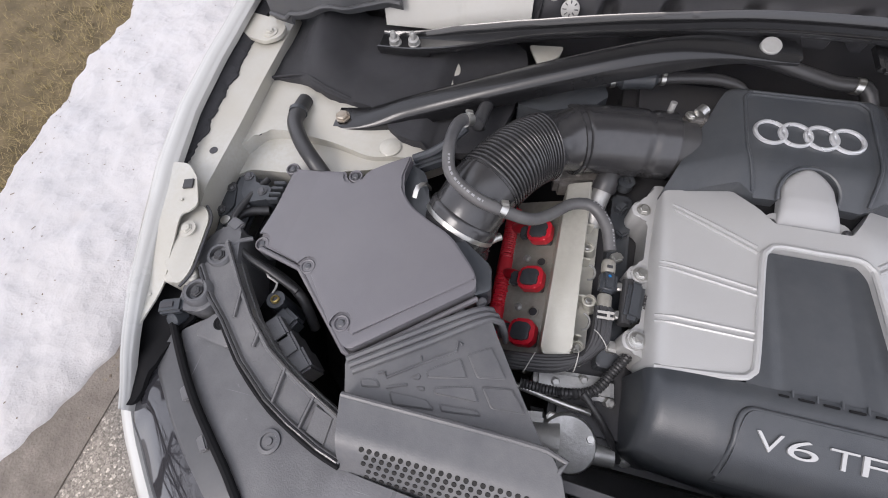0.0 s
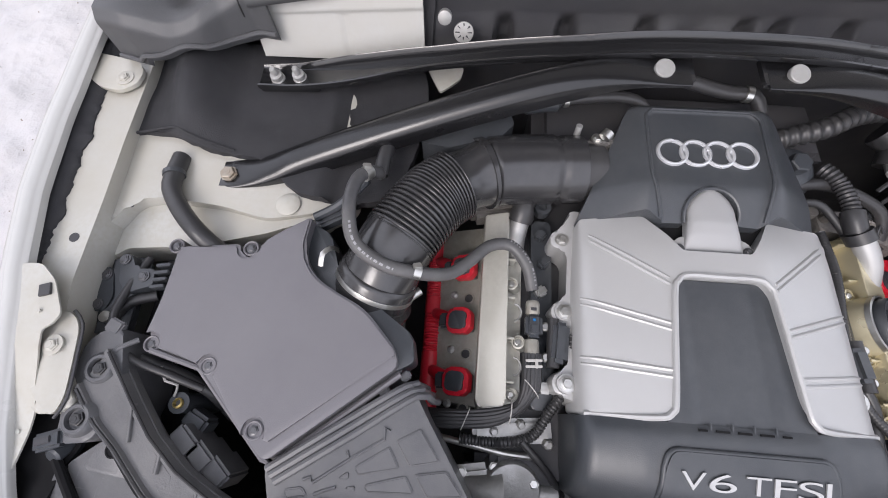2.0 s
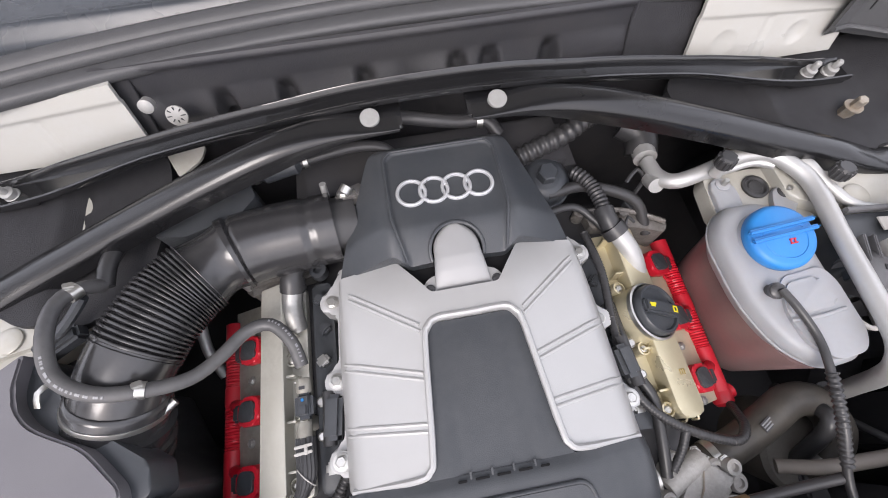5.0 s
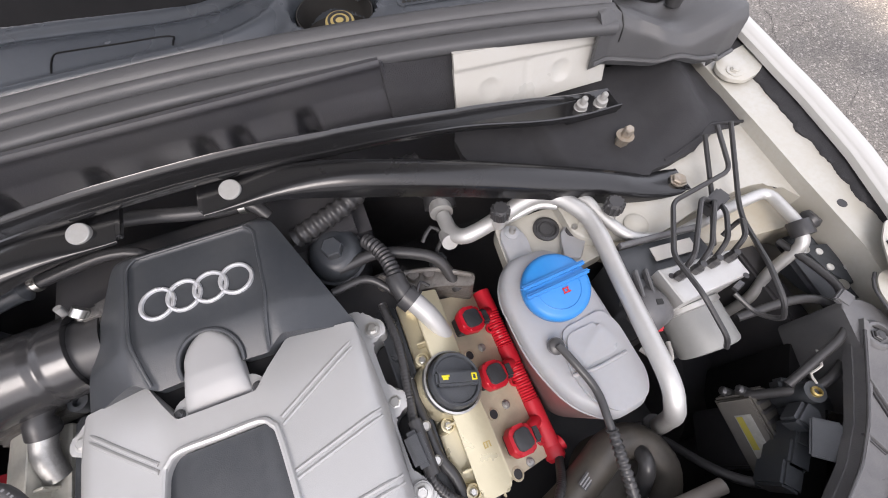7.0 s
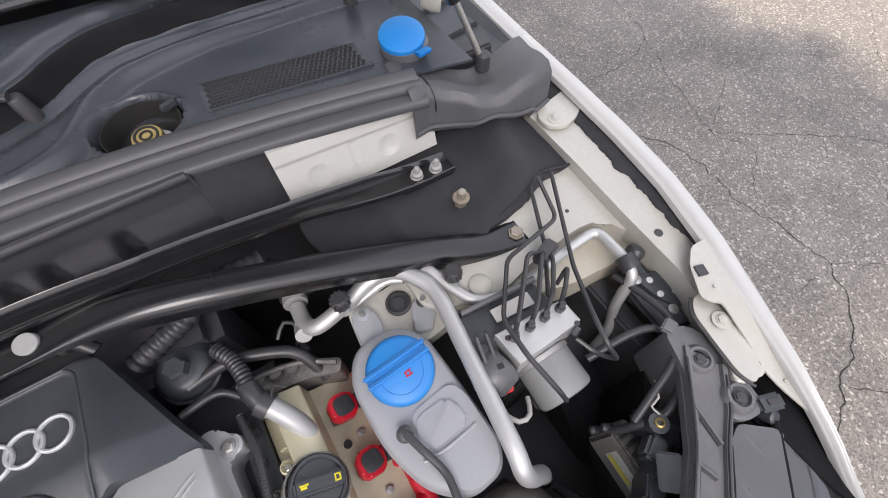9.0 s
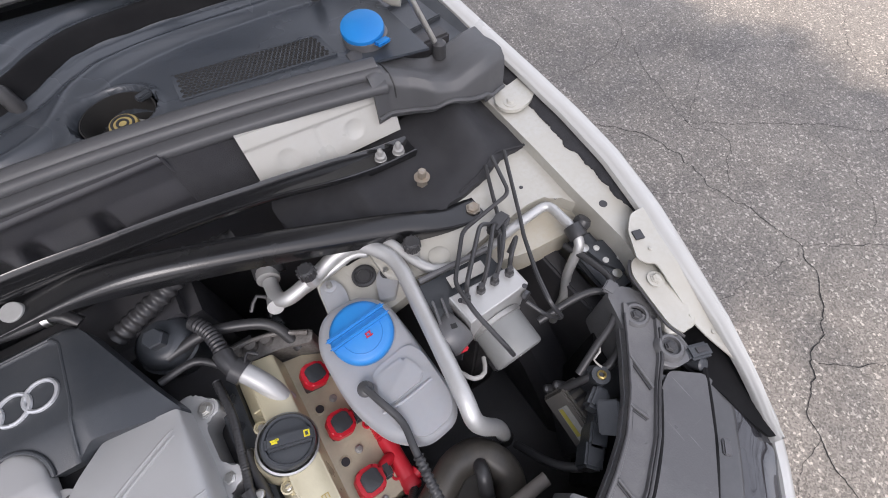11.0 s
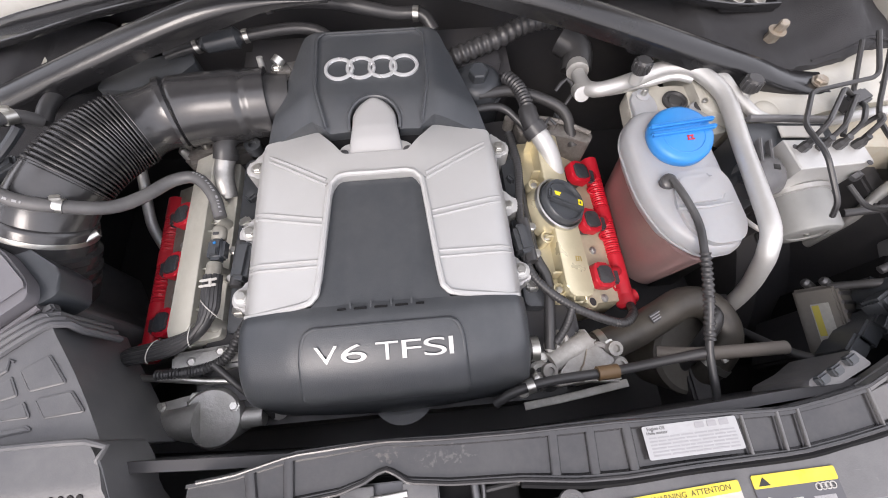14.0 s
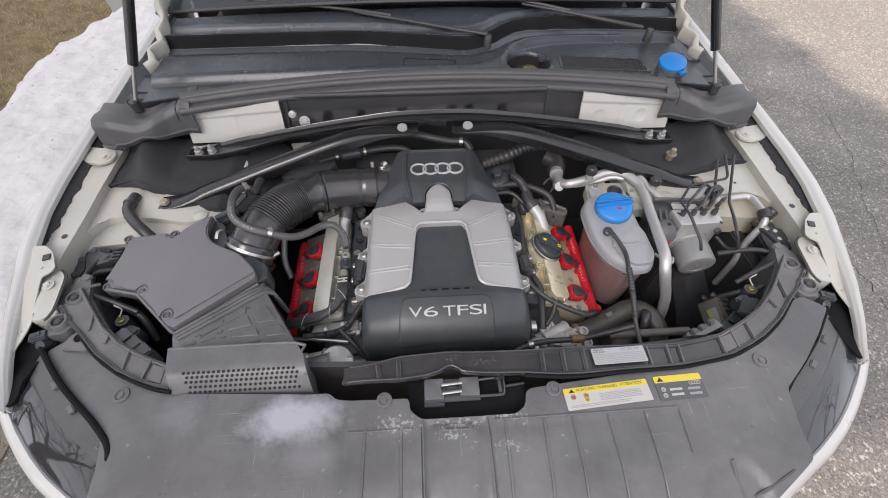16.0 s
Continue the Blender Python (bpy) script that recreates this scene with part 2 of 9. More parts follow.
def add_scratches(m, colour, amount=0.6):
    """Fine straight scratches and a few pale specks on a worn panel."""
    t = m.node_tree
    b = t.nodes["Principled BSDF"]
    g = t.nodes.new("ShaderNodeNewGeometry")
    src = b.inputs["Base Color"].links[0].from_socket
    for turn, thin in ((0.5, (9, 420, 9)), (-0.25, (420, 11, 11)), (1.1, (60, 60, 60))):
        mp = t.nodes.new("ShaderNodeMapping")
        mp.inputs["Rotation"].default_value = (0, 0, turn)
        mp.inputs["Scale"].default_value = thin
        t.links.new(g.outputs["Position"], mp.inputs["Vector"])
        n = t.nodes.new("ShaderNodeTexNoise")
        n.inputs["Scale"].default_value, n.inputs["Detail"].default_value = 1.0, 3.0
        t.links.new(mp.outputs[0], n.inputs["Vector"])
        r = t.nodes.new("ShaderNodeMapRange")
        r.inputs[1].default_value, r.inputs[2].default_value, r.inputs[3].default_value, r.inputs[4].default_value = 0.70, 0.80, 0.0, amount
        t.links.new(n.outputs[0], r.inputs[0])
        mix = t.nodes.new("ShaderNodeMixRGB")
        t.links.new(r.outputs[0], mix.inputs[0])
        t.links.new(src, mix.inputs[1])
        mix.inputs[2].default_value = (*colour, 1)
        src = mix.outputs[0]
    t.links.new(src, b.inputs["Base Color"])


# largest patch: scratches plus a sky reflection painted into the colour
add_scuff_sheen(CARRIER, (-0.255, -0.183), (0.090, 0.045), (0.38, 0.38, 0.41), 0.85)
add_scuff_sheen(CARRIER, (-0.44, -0.17), (0.05, 0.04), (0.20, 0.20, 0.21), 0.4)
add_scuff_sheen(CARRIER, (0.06, -0.26), (0.12, 0.05), (0.17, 0.17, 0.17), 0.4)
add_scuff_sheen(CARRIER, (-0.225, -0.235), (0.05, 0.04), (0.19, 0.19, 0.20), 0.4)
add_specks(CARRIER, (-0.090, -0.200), (0.040, 0.022), (0.42, 0.42, 0.43), 0.6)
add_specks(CARRIER, (0.005, -0.205), (0.045, 0.014), (0.42, 0.42, 0.43), 0.6)
add_specks(CARRIER, (-0.005, -0.220), (0.030, 0.010), (0.42, 0.42, 0.43), 0.6)
add_specks(CARRIER, (0.085, -0.238), (0.035, 0.016), (0.42, 0.42, 0.43), 0.6)
add_specks(CARRIER, (0.085, -0.195), (0.040, 0.010), (0.40, 0.39, 0.38))
add_specks(BEAM, (0.055, -0.108), (0.030, 0.010), (0.16, 0.15, 0.14), 0.35)
add_specks(BEAM, (0.0, -0.102), (0.022, 0.008), (0.18, 0.16, 0.14), 0.4)
add_scratches(CARRIER, (0.34, 0.34, 0.35))
add_scratches(LID, (0.15, 0.15, 0.155), 0.25)


def tank_material():
    m = pbr("milky_tank_plastic", (0.46, 0.47, 0.49), 0.40, other=(0.38, 0.38, 0.40), trans=0.3)
    b = m.node_tree.nodes["Principled BSDF"]
    b.inputs["Subsurface Weight"].default_value = 0.25
    b.inputs["Subsurface Radius"].default_value = (0.02, 0.015, 0.012)
    b.inputs["Subsurface Scale"].default_value = 0.3
    return m


TANK = tank_material()
COOLANT = pbr("pink_tank_plastic_with_coolant", (0.23, 0.135, 0.13), 0.34, other=(0.15, 0.105, 0.105), mix=0.8, scale=12, coat=0.25, dust=0.4, dustcol=(0.24, 0.20, 0.195))
FADEDPINK = pbr("pale_pink_plastic_edge", (0.50, 0.38, 0.37), 0.35)


def glass_material(name, tint, rough=0.02):
    m = bpy.data.materials.new(name)
    m.use_nodes = True
    b = m.node_tree.nodes["Principled BSDF"]
    b.inputs["Base Color"].default_value = (*tint, 1)
    b.inputs["Transmission Weight"].default_value = 0.9
    b.inputs["Roughness"].default_value = rough
    b.inputs["IOR"].default_value = 1.52
    return m


WINDSCREEN = glass_material("tinted_windscreen_glass", (0.10, 0.12, 0.12))
TRIMGREY = pbr("satin_grey_lamp_trim", (0.075, 0.076, 0.080), 0.24, dust=0.25, dustcol=(0.15, 0.15, 0.15), scale=20)
LENS = pbr("smoky_headlight_lens", (0.030, 0.030, 0.034), 0.04, coat=1.0, dust=0.08, dustcol=(0.10, 0.10, 0.11))


# ---- shape helpers ----
def smooth_path(pts, step=0.006):
    """Points along a Catmull-Rom curve through pts, about step apart."""
    P = [Vector(p) for p in pts]
    if len(P) < 3:
        n = max(2, int((P[1] - P[0]).length / step))
        return [P[0].lerp(P[1], i / n) for i in range(n + 1)]
    Q = [P[0] * 2 - P[1], *P, P[-1] * 2 - P[-2]]
    out = []
    for i in range(1, len(Q) - 2):
        a, b, c, d = Q[i - 1:i + 3]
        n = max(2, int((c - b).length / step))
        for k in range(n):
            u = k / n
            out.append(0.5 * (2 * b + (c - a) * u + (2 * a - 5 * b + 4 * c - d) * u * u + (3 * b - a - 3 * c + d) * u ** 3))
    out.append(P[-1])
    return out


def tube(pts, r, n=12, step=0.008, smooth=True, bm=None, cap=True):
    """A round tube along pts; r is a radius or a function of the way along, 0 to 1."""
    bm = bm or bmesh.new()
    path = smooth_path(pts, step) if smooth else [Vector(p) for p in pts]
    side, rings = None, []
    for i, p in enumerate(path):
        d = (path[min(i + 1, len(path) - 1)] - path[max(i - 1, 0)]).normalized()
        side = d.orthogonal().normalized() if side is None else (side - d * side.dot(d)).normalized()
        up = d.cross(side)
        rad = r(i / (len(path) - 1)) if callable(r) else r
        rings.append([bm.verts.new(p + (side * math.cos(a) + up * math.sin(a)) * rad) for a in (2 * math.pi * k / n for k in range(n))])
    skin(bm, rings, cap)
    return bm


def skin(bm, rings, cap=True):
    n = len(rings[0])
    for a, b in zip(rings[:-1], rings[1:]):
        for k in range(n):
            bm.faces.new((a[k], a[(k + 1) % n], b[(k + 1) % n], b[k]))
    if cap:
        bm.faces.new(rings[0][::-1])
        bm.faces.new(rings[-1])


def even_path(pts, n):
    """n points at equal steps along a line of points."""
    P = [Vector(p) for p in pts]
    way = [0.0]
    for a, b in zip(P, P[1:]):
        way.append(way[-1] + (b - a).length)
    out = []
    for k in range(n):
        w = way[-1] * k / (n - 1)
        out.append(Vector([float(np.interp(w, way, [p[i] for p in P])) for i in range(3)]))
    for _ in range(12):
        out = [out[0], *[(a + 2 * b + c) / 4 for a, b, c in zip(out, out[1:], out[2:])], out[-1]]
    return out


def bellows(turns, base, depth):
    return lambda s: base + depth * math.cos(2 * math.pi * turns * s)



def bent(pts, r=0.012):
    """A pipe run of straight legs with short round bends at its corners."""
    v = [Vector(p) for p in pts]
    out = [v[0]]
    for a, b, c in zip(v, v[1:], v[2:]):
        k = min(r, (a - b).length * 0.45, (c - b).length * 0.45)
        p, q = b + (a - b).normalized() * k, b + (c - b).normalized() * k
        out += [p.lerp(b, w).lerp(b.lerp(q, w), w) for w in (0, 0.2, 0.4, 0.6, 0.8, 1.0)]
    return [*out, v[-1]]


def lathe(profile, at=(0, 0, 0), axis=(0, 0, 1), n=24, bm=None):
    """A turned body: profile of (radius, height) along axis from the place at."""
    bm = bm or bmesh.new()
    turn = Vector((0, 0, 1)).rotation_difference(Vector(axis).normalized()).to_matrix()
    rings = []
    for r, h in profile:
        rings.append([bm.verts.new(Vector(at) + turn @ Vector((max(r, 1e-5) * math.cos(a), max(r, 1e-5) * math.sin(a), h))) for a in (2 * math.pi * k / n for k in range(n))])
    skin(bm, rings)
    return bm


def rounded(pts, radius, n=4):
    """The outline pts with its corners rounded; radius is one number or one for each corner."""
    out, N = [], len(pts)
    for i, p in enumerate(pts):
        p, a, b = Vector(p[:2]), Vector(pts[i - 1][:2]), Vector(pts[(i + 1) % N][:2])
        r = radius[i] if isinstance(radius, (list, tuple)) else radius
        r = min(r, (a - p).length * 0.48, (b - p).length * 0.48)
        if r <= 1e-5:
            out.append(tuple(p))
            continue
        u, v = p + (a - p).normalized() * r, p + (b - p).normalized() * r
        for k in range(n + 1):
            w = k / n
            out.append(tuple(u * (1 - w) ** 2 + p * 2 * w * (1 - w) + v * w * w))
    return out


def prism(pts, z0, z1, bev=0.003, seg=2, bm=None, taper=0.0):
    """A solid over the outline pts from z0 up to z1 (numbers or functions of x, y), top edge bevelled."""
    own = bmesh.new()
    low, high = (z0 if callable(z0) else lambda x, y: z0), (z1 if callable(z1) else lambda x, y: z1)
    area = sum(p[0] * q[1] - q[0] * p[1] for p, q in zip(pts, [*pts[1:], pts[0]]))
    pts = list(pts) if area > 0 else list(pts)[::-1]
    cx, cy = sum(p[0] for p in pts) / len(pts), sum(p[1] for p in pts) / len(pts)
    b = [own.verts.new((p[0], p[1], low(*p[:2]))) for p in pts]
    t = [own.verts.new((cx + (p[0] - cx) * (1 - taper), cy + (p[1] - cy) * (1 - taper), high(*p[:2]))) for p in pts]
    own.faces.new(b[::-1])
    top = own.faces.new(t)
    for i in range(len(pts)):
        j = (i + 1) % len(pts)
        own.faces.new((b[i], b[j], t[j], t[i]))
    if bev:
        bmesh.ops.bevel(own, geom=list(top.edges), offset=bev, segments=seg, profile=0.6, affect="EDGES", clamp_overlap=True)
    return merge(bm, own)


def merge(bm, own):
    if bm is None:
        return own
    tmp = bpy.data.meshes.new("tmp")
    own.to_mesh(tmp)
    own.free()
    bm.from_mesh(tmp)
    bpy.data.meshes.remove(tmp)
    return bm


def block(at, size, turn=(0, 0, 0), bev=0.002, seg=2, bm=None, shape=None):
    """A bevelled box with its centre at at; shape may move its corners before the bevel."""
    own = bmesh.new()
    bmesh.ops.create_cube(own, size=1.0)
    for v in own.verts:
        v.co = Vector((v.co.x * size[0], v.co.y * size[1], v.co.z * size[2]))
        if shape:
            v.co = Vector(shape(v.co))
    if bev:
        bmesh.ops.bevel(own, geom=list(own.edges), offset=bev, segments=seg, affect="EDGES", clamp_overlap=True)
    own.transform(pose(*at, *turn))
    return merge(bm, own)


def sheet(place, nu, nv, thick=0.003, down=(0, 0, -1)):
    """A curved panel: place(u, v) for u, v from 0 to 1, with a thickness along down."""
    bm = bmesh.new()
    down = Vector(down) * thick
    g = [[bm.verts.new(place(i / nu, j / nv)) for j in range(nv + 1)] for i in range(nu + 1)]
    h = [[bm.verts.new(v.co + down) for v in row] for row in g]
    for i in range(nu):
        for j in range(nv):
            bm.faces.new((g[i][j], g[i + 1][j], g[i + 1][j + 1], g[i][j + 1]))
            bm.faces.new((h[i][j], h[i][j + 1], h[i + 1][j + 1], h[i + 1][j]))
    rim = [(i, 0) for i in range(nu)] + [(nu, j) for j in range(nv)] + [(i, nv) for i in range(nu, 0, -1)] + [(0, j) for j in range(nv, 0, -1)]
    for (a, b), (c, d) in zip(rim, [*rim[1:], rim[0]]):
        bm.faces.new((g[a][b], h[a][b], h[c][d], g[c][d]))
    return bm


def dense_fill(pts, zf, thick, step=0.02):
    """A panel over an outline, cut into a grid so that it follows the height zf."""
    own = bmesh.new()
    vs = [own.verts.new((*p[:2], 0)) for p in pts]
    own.faces.new(vs)
    xs, ys = [p[0] for p in pts], [p[1] for p in pts]
    for axis, lo, hi in ((0, min(xs), max(xs)), (1, min(ys), max(ys))):
        k = lo + step
        while k < hi:
            at, no = [0, 0, 0], [0, 0, 0]
            at[axis], no[axis] = k, 1
            bmesh.ops.bisect_plane(own, geom=[*own.verts, *own.edges, *own.faces], plane_co=at, plane_no=no)
            k += step
    r = bmesh.ops.extrude_face_region(own, geom=list(own.faces))
    low = {g for g in r["geom"] if isinstance(g, bmesh.types.BMVert)}
    for v in own.verts:
        v.co.z = zf(v.co.x, v.co.y) - (thick if v in low else 0)
    return own


def bar(pts, w, h):
    """A flattened tube along pts: w wide across, h high, both functions of the way along."""
    bm = bmesh.new()
    path = smooth_path(pts, 0.012)
    rings = []
    for i, p in enumerate(path):
        d = (path[min(i + 1, len(path) - 1)] - path[max(i - 1, 0)]).normalized()
        side = d.cross(Vector((0, 0, 1))).normalized()
        up = side.cross(d)
        u = i / (len(path) - 1)
        rings.append([bm.verts.new(p + side * (math.copysign(abs(math.cos(a)) ** 0.6, math.cos(a)) * w(u) / 2) + up * (math.copysign(abs(math.sin(a)) ** 0.6, math.sin(a)) * h(u) / 2)) for a in (2 * math.pi * k / 16 for k in range(16))])
    skin(bm, rings)
    return bm


def lettering(text, size, depth, m):
    """Words in the built-in font, as a solid, centred on the pose m."""
    cu = bpy.data.curves.new("words", "FONT")
    cu.body, cu.size, cu.extrude, cu.bevel_depth = text, size, depth, 0.0
    cu.offset = -0.008 * size
    cu.align_x, cu.align_y = "CENTER", "CENTER"
    ob = bpy.data.objects.new("words", cu)
    scene.collection.objects.link(ob)
    me = bpy.data.meshes.new_from_object(ob.evaluated_get(bpy.context.evaluated_depsgraph_get()))
    bm = bmesh.new()
    bm.from_mesh(me)
    bpy.data.objects.remove(ob)
    bpy.data.curves.remove(cu)
    bpy.data.meshes.remove(me)
    bm.transform(m)
    return bm


def obj(name, bm, material, angle=38):
    bmesh.ops.recalc_face_normals(bm, faces=bm.faces)
    me = bpy.data.meshes.new(name)
    bm.to_mesh(me)
    bm.free()
    me.materials.append(material)
    me.shade_smooth()
    me.set_sharp_from_angle(angle=radians(angle))
    return new(name, me)


def part(name, bm, material, parent, label="", angle=38):
    ob = obj(name, bm, material, angle)
    ob.parent = parent
    if parent.data is None:
        ob.matrix_parent_inverse = Matrix.Translation(-parent.location)
    if label:
        ob["label"] = label
    return ob


def pieces(name, bm, material, parent, places, angle=38):
    """Alike small parts that share one mesh, one at each pose in places."""
    first = part(name, bm, material, parent, angle=angle)
    for k, m in enumerate(places):
        ob = first if k == 0 else new(name, first.data)
        ob.parent = parent
        ob.matrix_parent_inverse = Matrix.Translation(-parent.location)
        ob.matrix_basis = m
    return first


def thing(name, label, category, at=(0, 0, 0), kind="", group=""):
    """An Empty that parents the parts of a thing. Parts are built in world places."""
    ob = new(name)
    ob.location = at
    ob.empty_display_size = 0.05
    return tagged(ob, label, category, group, kind)


def single(name, bm, material, label, category, kind="", group="", angle=38):
    return tagged(obj(name, bm, material, angle), label, category, group, kind)


def bolt(parent, at, r=0.007, axis=(0, 0, 1), material=None, washer=0.0, name="bolt"):
    """A hexagon-headed bolt on a washer."""
    own = bmesh.new()
    if washer:
        lathe([(washer, 0), (washer, 0.0016), (washer * 0.7, 0.002)], at, axis, 20, own)
    a = Vector(at) + Vector(axis).normalized() * 0.0015
    lathe([(r * 1.25, 0), (r * 1.25, 0.0016), (r, 0.002), (r, r * 0.55), (r * 0.85, r * 0.68)], a, axis, 6, own)
    lathe([(r * 0.5, r * 0.6), (r * 0.45, r * 0.74)], a, axis, 10, own)
    return part(name, own, material or STEEL, parent, angle=30)


def bars(parent, x0, y0, w, h, rows, m, material, seed=1, name="print_line"):
    """Lines of unreadable print, as thin raised bars in the plane of the pose m."""
    rnd = random.Random(seed)
    own = bmesh.new()
    for k in range(rows):
        y, x = y0 - h * (k + 0.5) / rows, x0
        while x < x0 + w * 0.97:
            l = min(rnd.uniform(0.06, 0.22) * w, x0 + w - x)
            block((x + l / 2, y, 0.0004), (l * 0.9, h / rows * 0.45, 0.0004), bev=0, bm=own)
            x += l
    own.transform(m)
    return part(name, own, material, parent)

# ---- ground ----
def asphalt_material():
    m = pbr("cracked_grey_asphalt", (0.124, 0.117, 0.110), 0.85, other=(0.070, 0.066, 0.062), mix=0.8, scale=1.6, fine=190, bump=1.0, dust=0.55, dustcol=(0.30, 0.27, 0.23))
    t = m.node_tree
    b = t.nodes["Principled BSDF"]
    src = b.inputs["Base Color"].links[0].from_socket
    g = t.nodes.new("ShaderNodeNewGeometry")
    stones = t.nodes.new("ShaderNodeTexVoronoi")
    stones.inputs["Scale"].default_value = 210
    t.links.new(g.outputs["Position"], stones.inputs["Vector"])
    tone = t.nodes.new("ShaderNodeMapRange")
    tone.inputs[1].default_value, tone.inputs[2].default_value, tone.inputs[3].default_value, tone.inputs[4].default_value = 0.0, 1.0, 0.62, 1.45
    sep = t.nodes.new("ShaderNodeSeparateColor")
    t.links.new(stones.outputs["Color"], sep.inputs[0])
    t.links.new(sep.outputs[0], tone.inputs[0])
    big = t.nodes.new("ShaderNodeTexVoronoi")
    big.inputs["Scale"].default_value = 120
    t.links.new(g.outputs["Position"], big.inputs["Vector"])
    sep2 = t.nodes.new("ShaderNodeSeparateColor")
    t.links.new(big.outputs["Color"], sep2.inputs[0])
    chip = t.nodes.new("ShaderNodeMapRange")
    chip.inputs[1].default_value, chip.inputs[2].default_value, chip.inputs[3].default_value, chip.inputs[4].default_value = 0.86, 0.91, 1.0, 1.9
    t.links.new(sep2.outputs[1], chip.inputs[0])
    both = t.nodes.new("ShaderNodeMath")
    both.operation = "MULTIPLY"
    t.links.new(tone.outputs[0], both.inputs[0])
    t.links.new(chip.outputs[0], both.inputs[1])
    mul = t.nodes.new("ShaderNodeVectorMath")
    mul.operation = "SCALE"
    t.links.new(src, mul.inputs[0])
    t.links.new(both.outputs[0], mul.inputs["Scale"])
    # sunlit ground put into the colour: ragged pale zones, far side and in front
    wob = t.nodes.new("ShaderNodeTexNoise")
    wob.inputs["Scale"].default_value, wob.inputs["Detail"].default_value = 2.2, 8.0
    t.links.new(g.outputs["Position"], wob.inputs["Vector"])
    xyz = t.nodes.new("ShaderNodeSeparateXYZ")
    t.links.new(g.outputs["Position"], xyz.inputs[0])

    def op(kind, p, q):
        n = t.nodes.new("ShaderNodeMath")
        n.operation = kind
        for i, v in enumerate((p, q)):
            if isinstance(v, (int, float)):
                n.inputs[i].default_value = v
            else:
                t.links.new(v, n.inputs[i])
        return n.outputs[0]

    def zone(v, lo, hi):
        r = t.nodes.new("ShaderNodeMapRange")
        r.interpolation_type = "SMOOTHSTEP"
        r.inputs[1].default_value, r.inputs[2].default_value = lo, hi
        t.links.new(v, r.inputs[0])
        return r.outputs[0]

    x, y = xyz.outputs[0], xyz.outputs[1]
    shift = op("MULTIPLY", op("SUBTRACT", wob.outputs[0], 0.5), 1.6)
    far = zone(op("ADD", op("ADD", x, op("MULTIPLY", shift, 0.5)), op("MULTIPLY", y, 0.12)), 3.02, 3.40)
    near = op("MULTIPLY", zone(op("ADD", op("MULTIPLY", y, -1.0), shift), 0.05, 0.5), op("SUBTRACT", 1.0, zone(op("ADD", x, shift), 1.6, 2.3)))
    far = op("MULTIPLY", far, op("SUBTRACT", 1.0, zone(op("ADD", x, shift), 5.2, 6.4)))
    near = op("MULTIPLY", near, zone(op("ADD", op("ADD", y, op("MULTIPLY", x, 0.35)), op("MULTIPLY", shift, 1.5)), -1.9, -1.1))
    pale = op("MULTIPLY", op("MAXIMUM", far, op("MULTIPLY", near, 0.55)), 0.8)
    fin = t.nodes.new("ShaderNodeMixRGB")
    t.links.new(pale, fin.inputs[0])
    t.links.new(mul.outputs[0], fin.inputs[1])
    sunlit = t.nodes.new("ShaderNodeVectorMath")
    sunlit.operation = "SCALE"
    sunlit.inputs[0].default_value = (0.36, 0.31, 0.25)
    t.links.new(both.outputs[0], sunlit.inputs["Scale"])
    t.links.new(sunlit.outputs[0], fin.inputs[2])
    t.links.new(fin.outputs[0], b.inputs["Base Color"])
    return m


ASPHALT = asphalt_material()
CONCRETE = pbr("weathered_concrete", (0.25, 0.215, 0.18), 0.85, other=(0.11, 0.095, 0.08), mix=0.85, scale=14, fine=130, bump=1.0, dust=0.5, dustcol=(0.12, 0.10, 0.085))
add_pits(CONCRETE, 120, 0.003, 0.5)
SNOW = pbr("old_snow", (0.60, 0.58, 0.575), 0.6, other=(0.49, 0.475, 0.47), mix=0.75, scale=6, fine=420, bump=0.7, dust=0.45, dustcol=(0.48, 0.45, 0.43))
add_pits(SNOW, 30, 0.012, 0.35)
add_pits(SNOW, 130, 0.003, 0.3)
LAWN = pbr("dry_winter_lawn", (0.20, 0.145, 0.07), 0.95, other=(0.05, 0.04, 0.02), mix=0.9, scale=9, fine=90, bump=1.0)
STRAW = pbr("dry_grass_blades", (0.42, 0.32, 0.16), 0.9, other=(0.15, 0.12, 0.04), mix=0.95, scale=22)
# for real cracks, and for shade inside holes put into the colour
CRACK_AND_HOLE = pbr("dark_crack_and_hole_shade", (0.02, 0.019, 0.018), 1.0)

ground = bmesh.new()
NG = 40
def ground_line(i):
    s = (i / NG) * 2 - 1
    return 400 * s ** 5 + 6 * s
gv = [[ground.verts.new((ground_line(i), ground_line(j), 0)) for j in range(NG + 1)] for i in range(NG + 1)]
for i in range(NG):
    for j in range(NG):
        ground.faces.new((gv[i][j], gv[i + 1][j], gv[i + 1][j + 1], gv[i][j + 1]))
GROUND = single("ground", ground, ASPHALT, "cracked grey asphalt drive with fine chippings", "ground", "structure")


def ragged(x, y, amount, f):
    return amount * (noise.noise(Vector((x * f, y * f, 3.1))) + 0.5 * noise.noise(Vector((x * f * 3, y * f * 3, 7.7))))


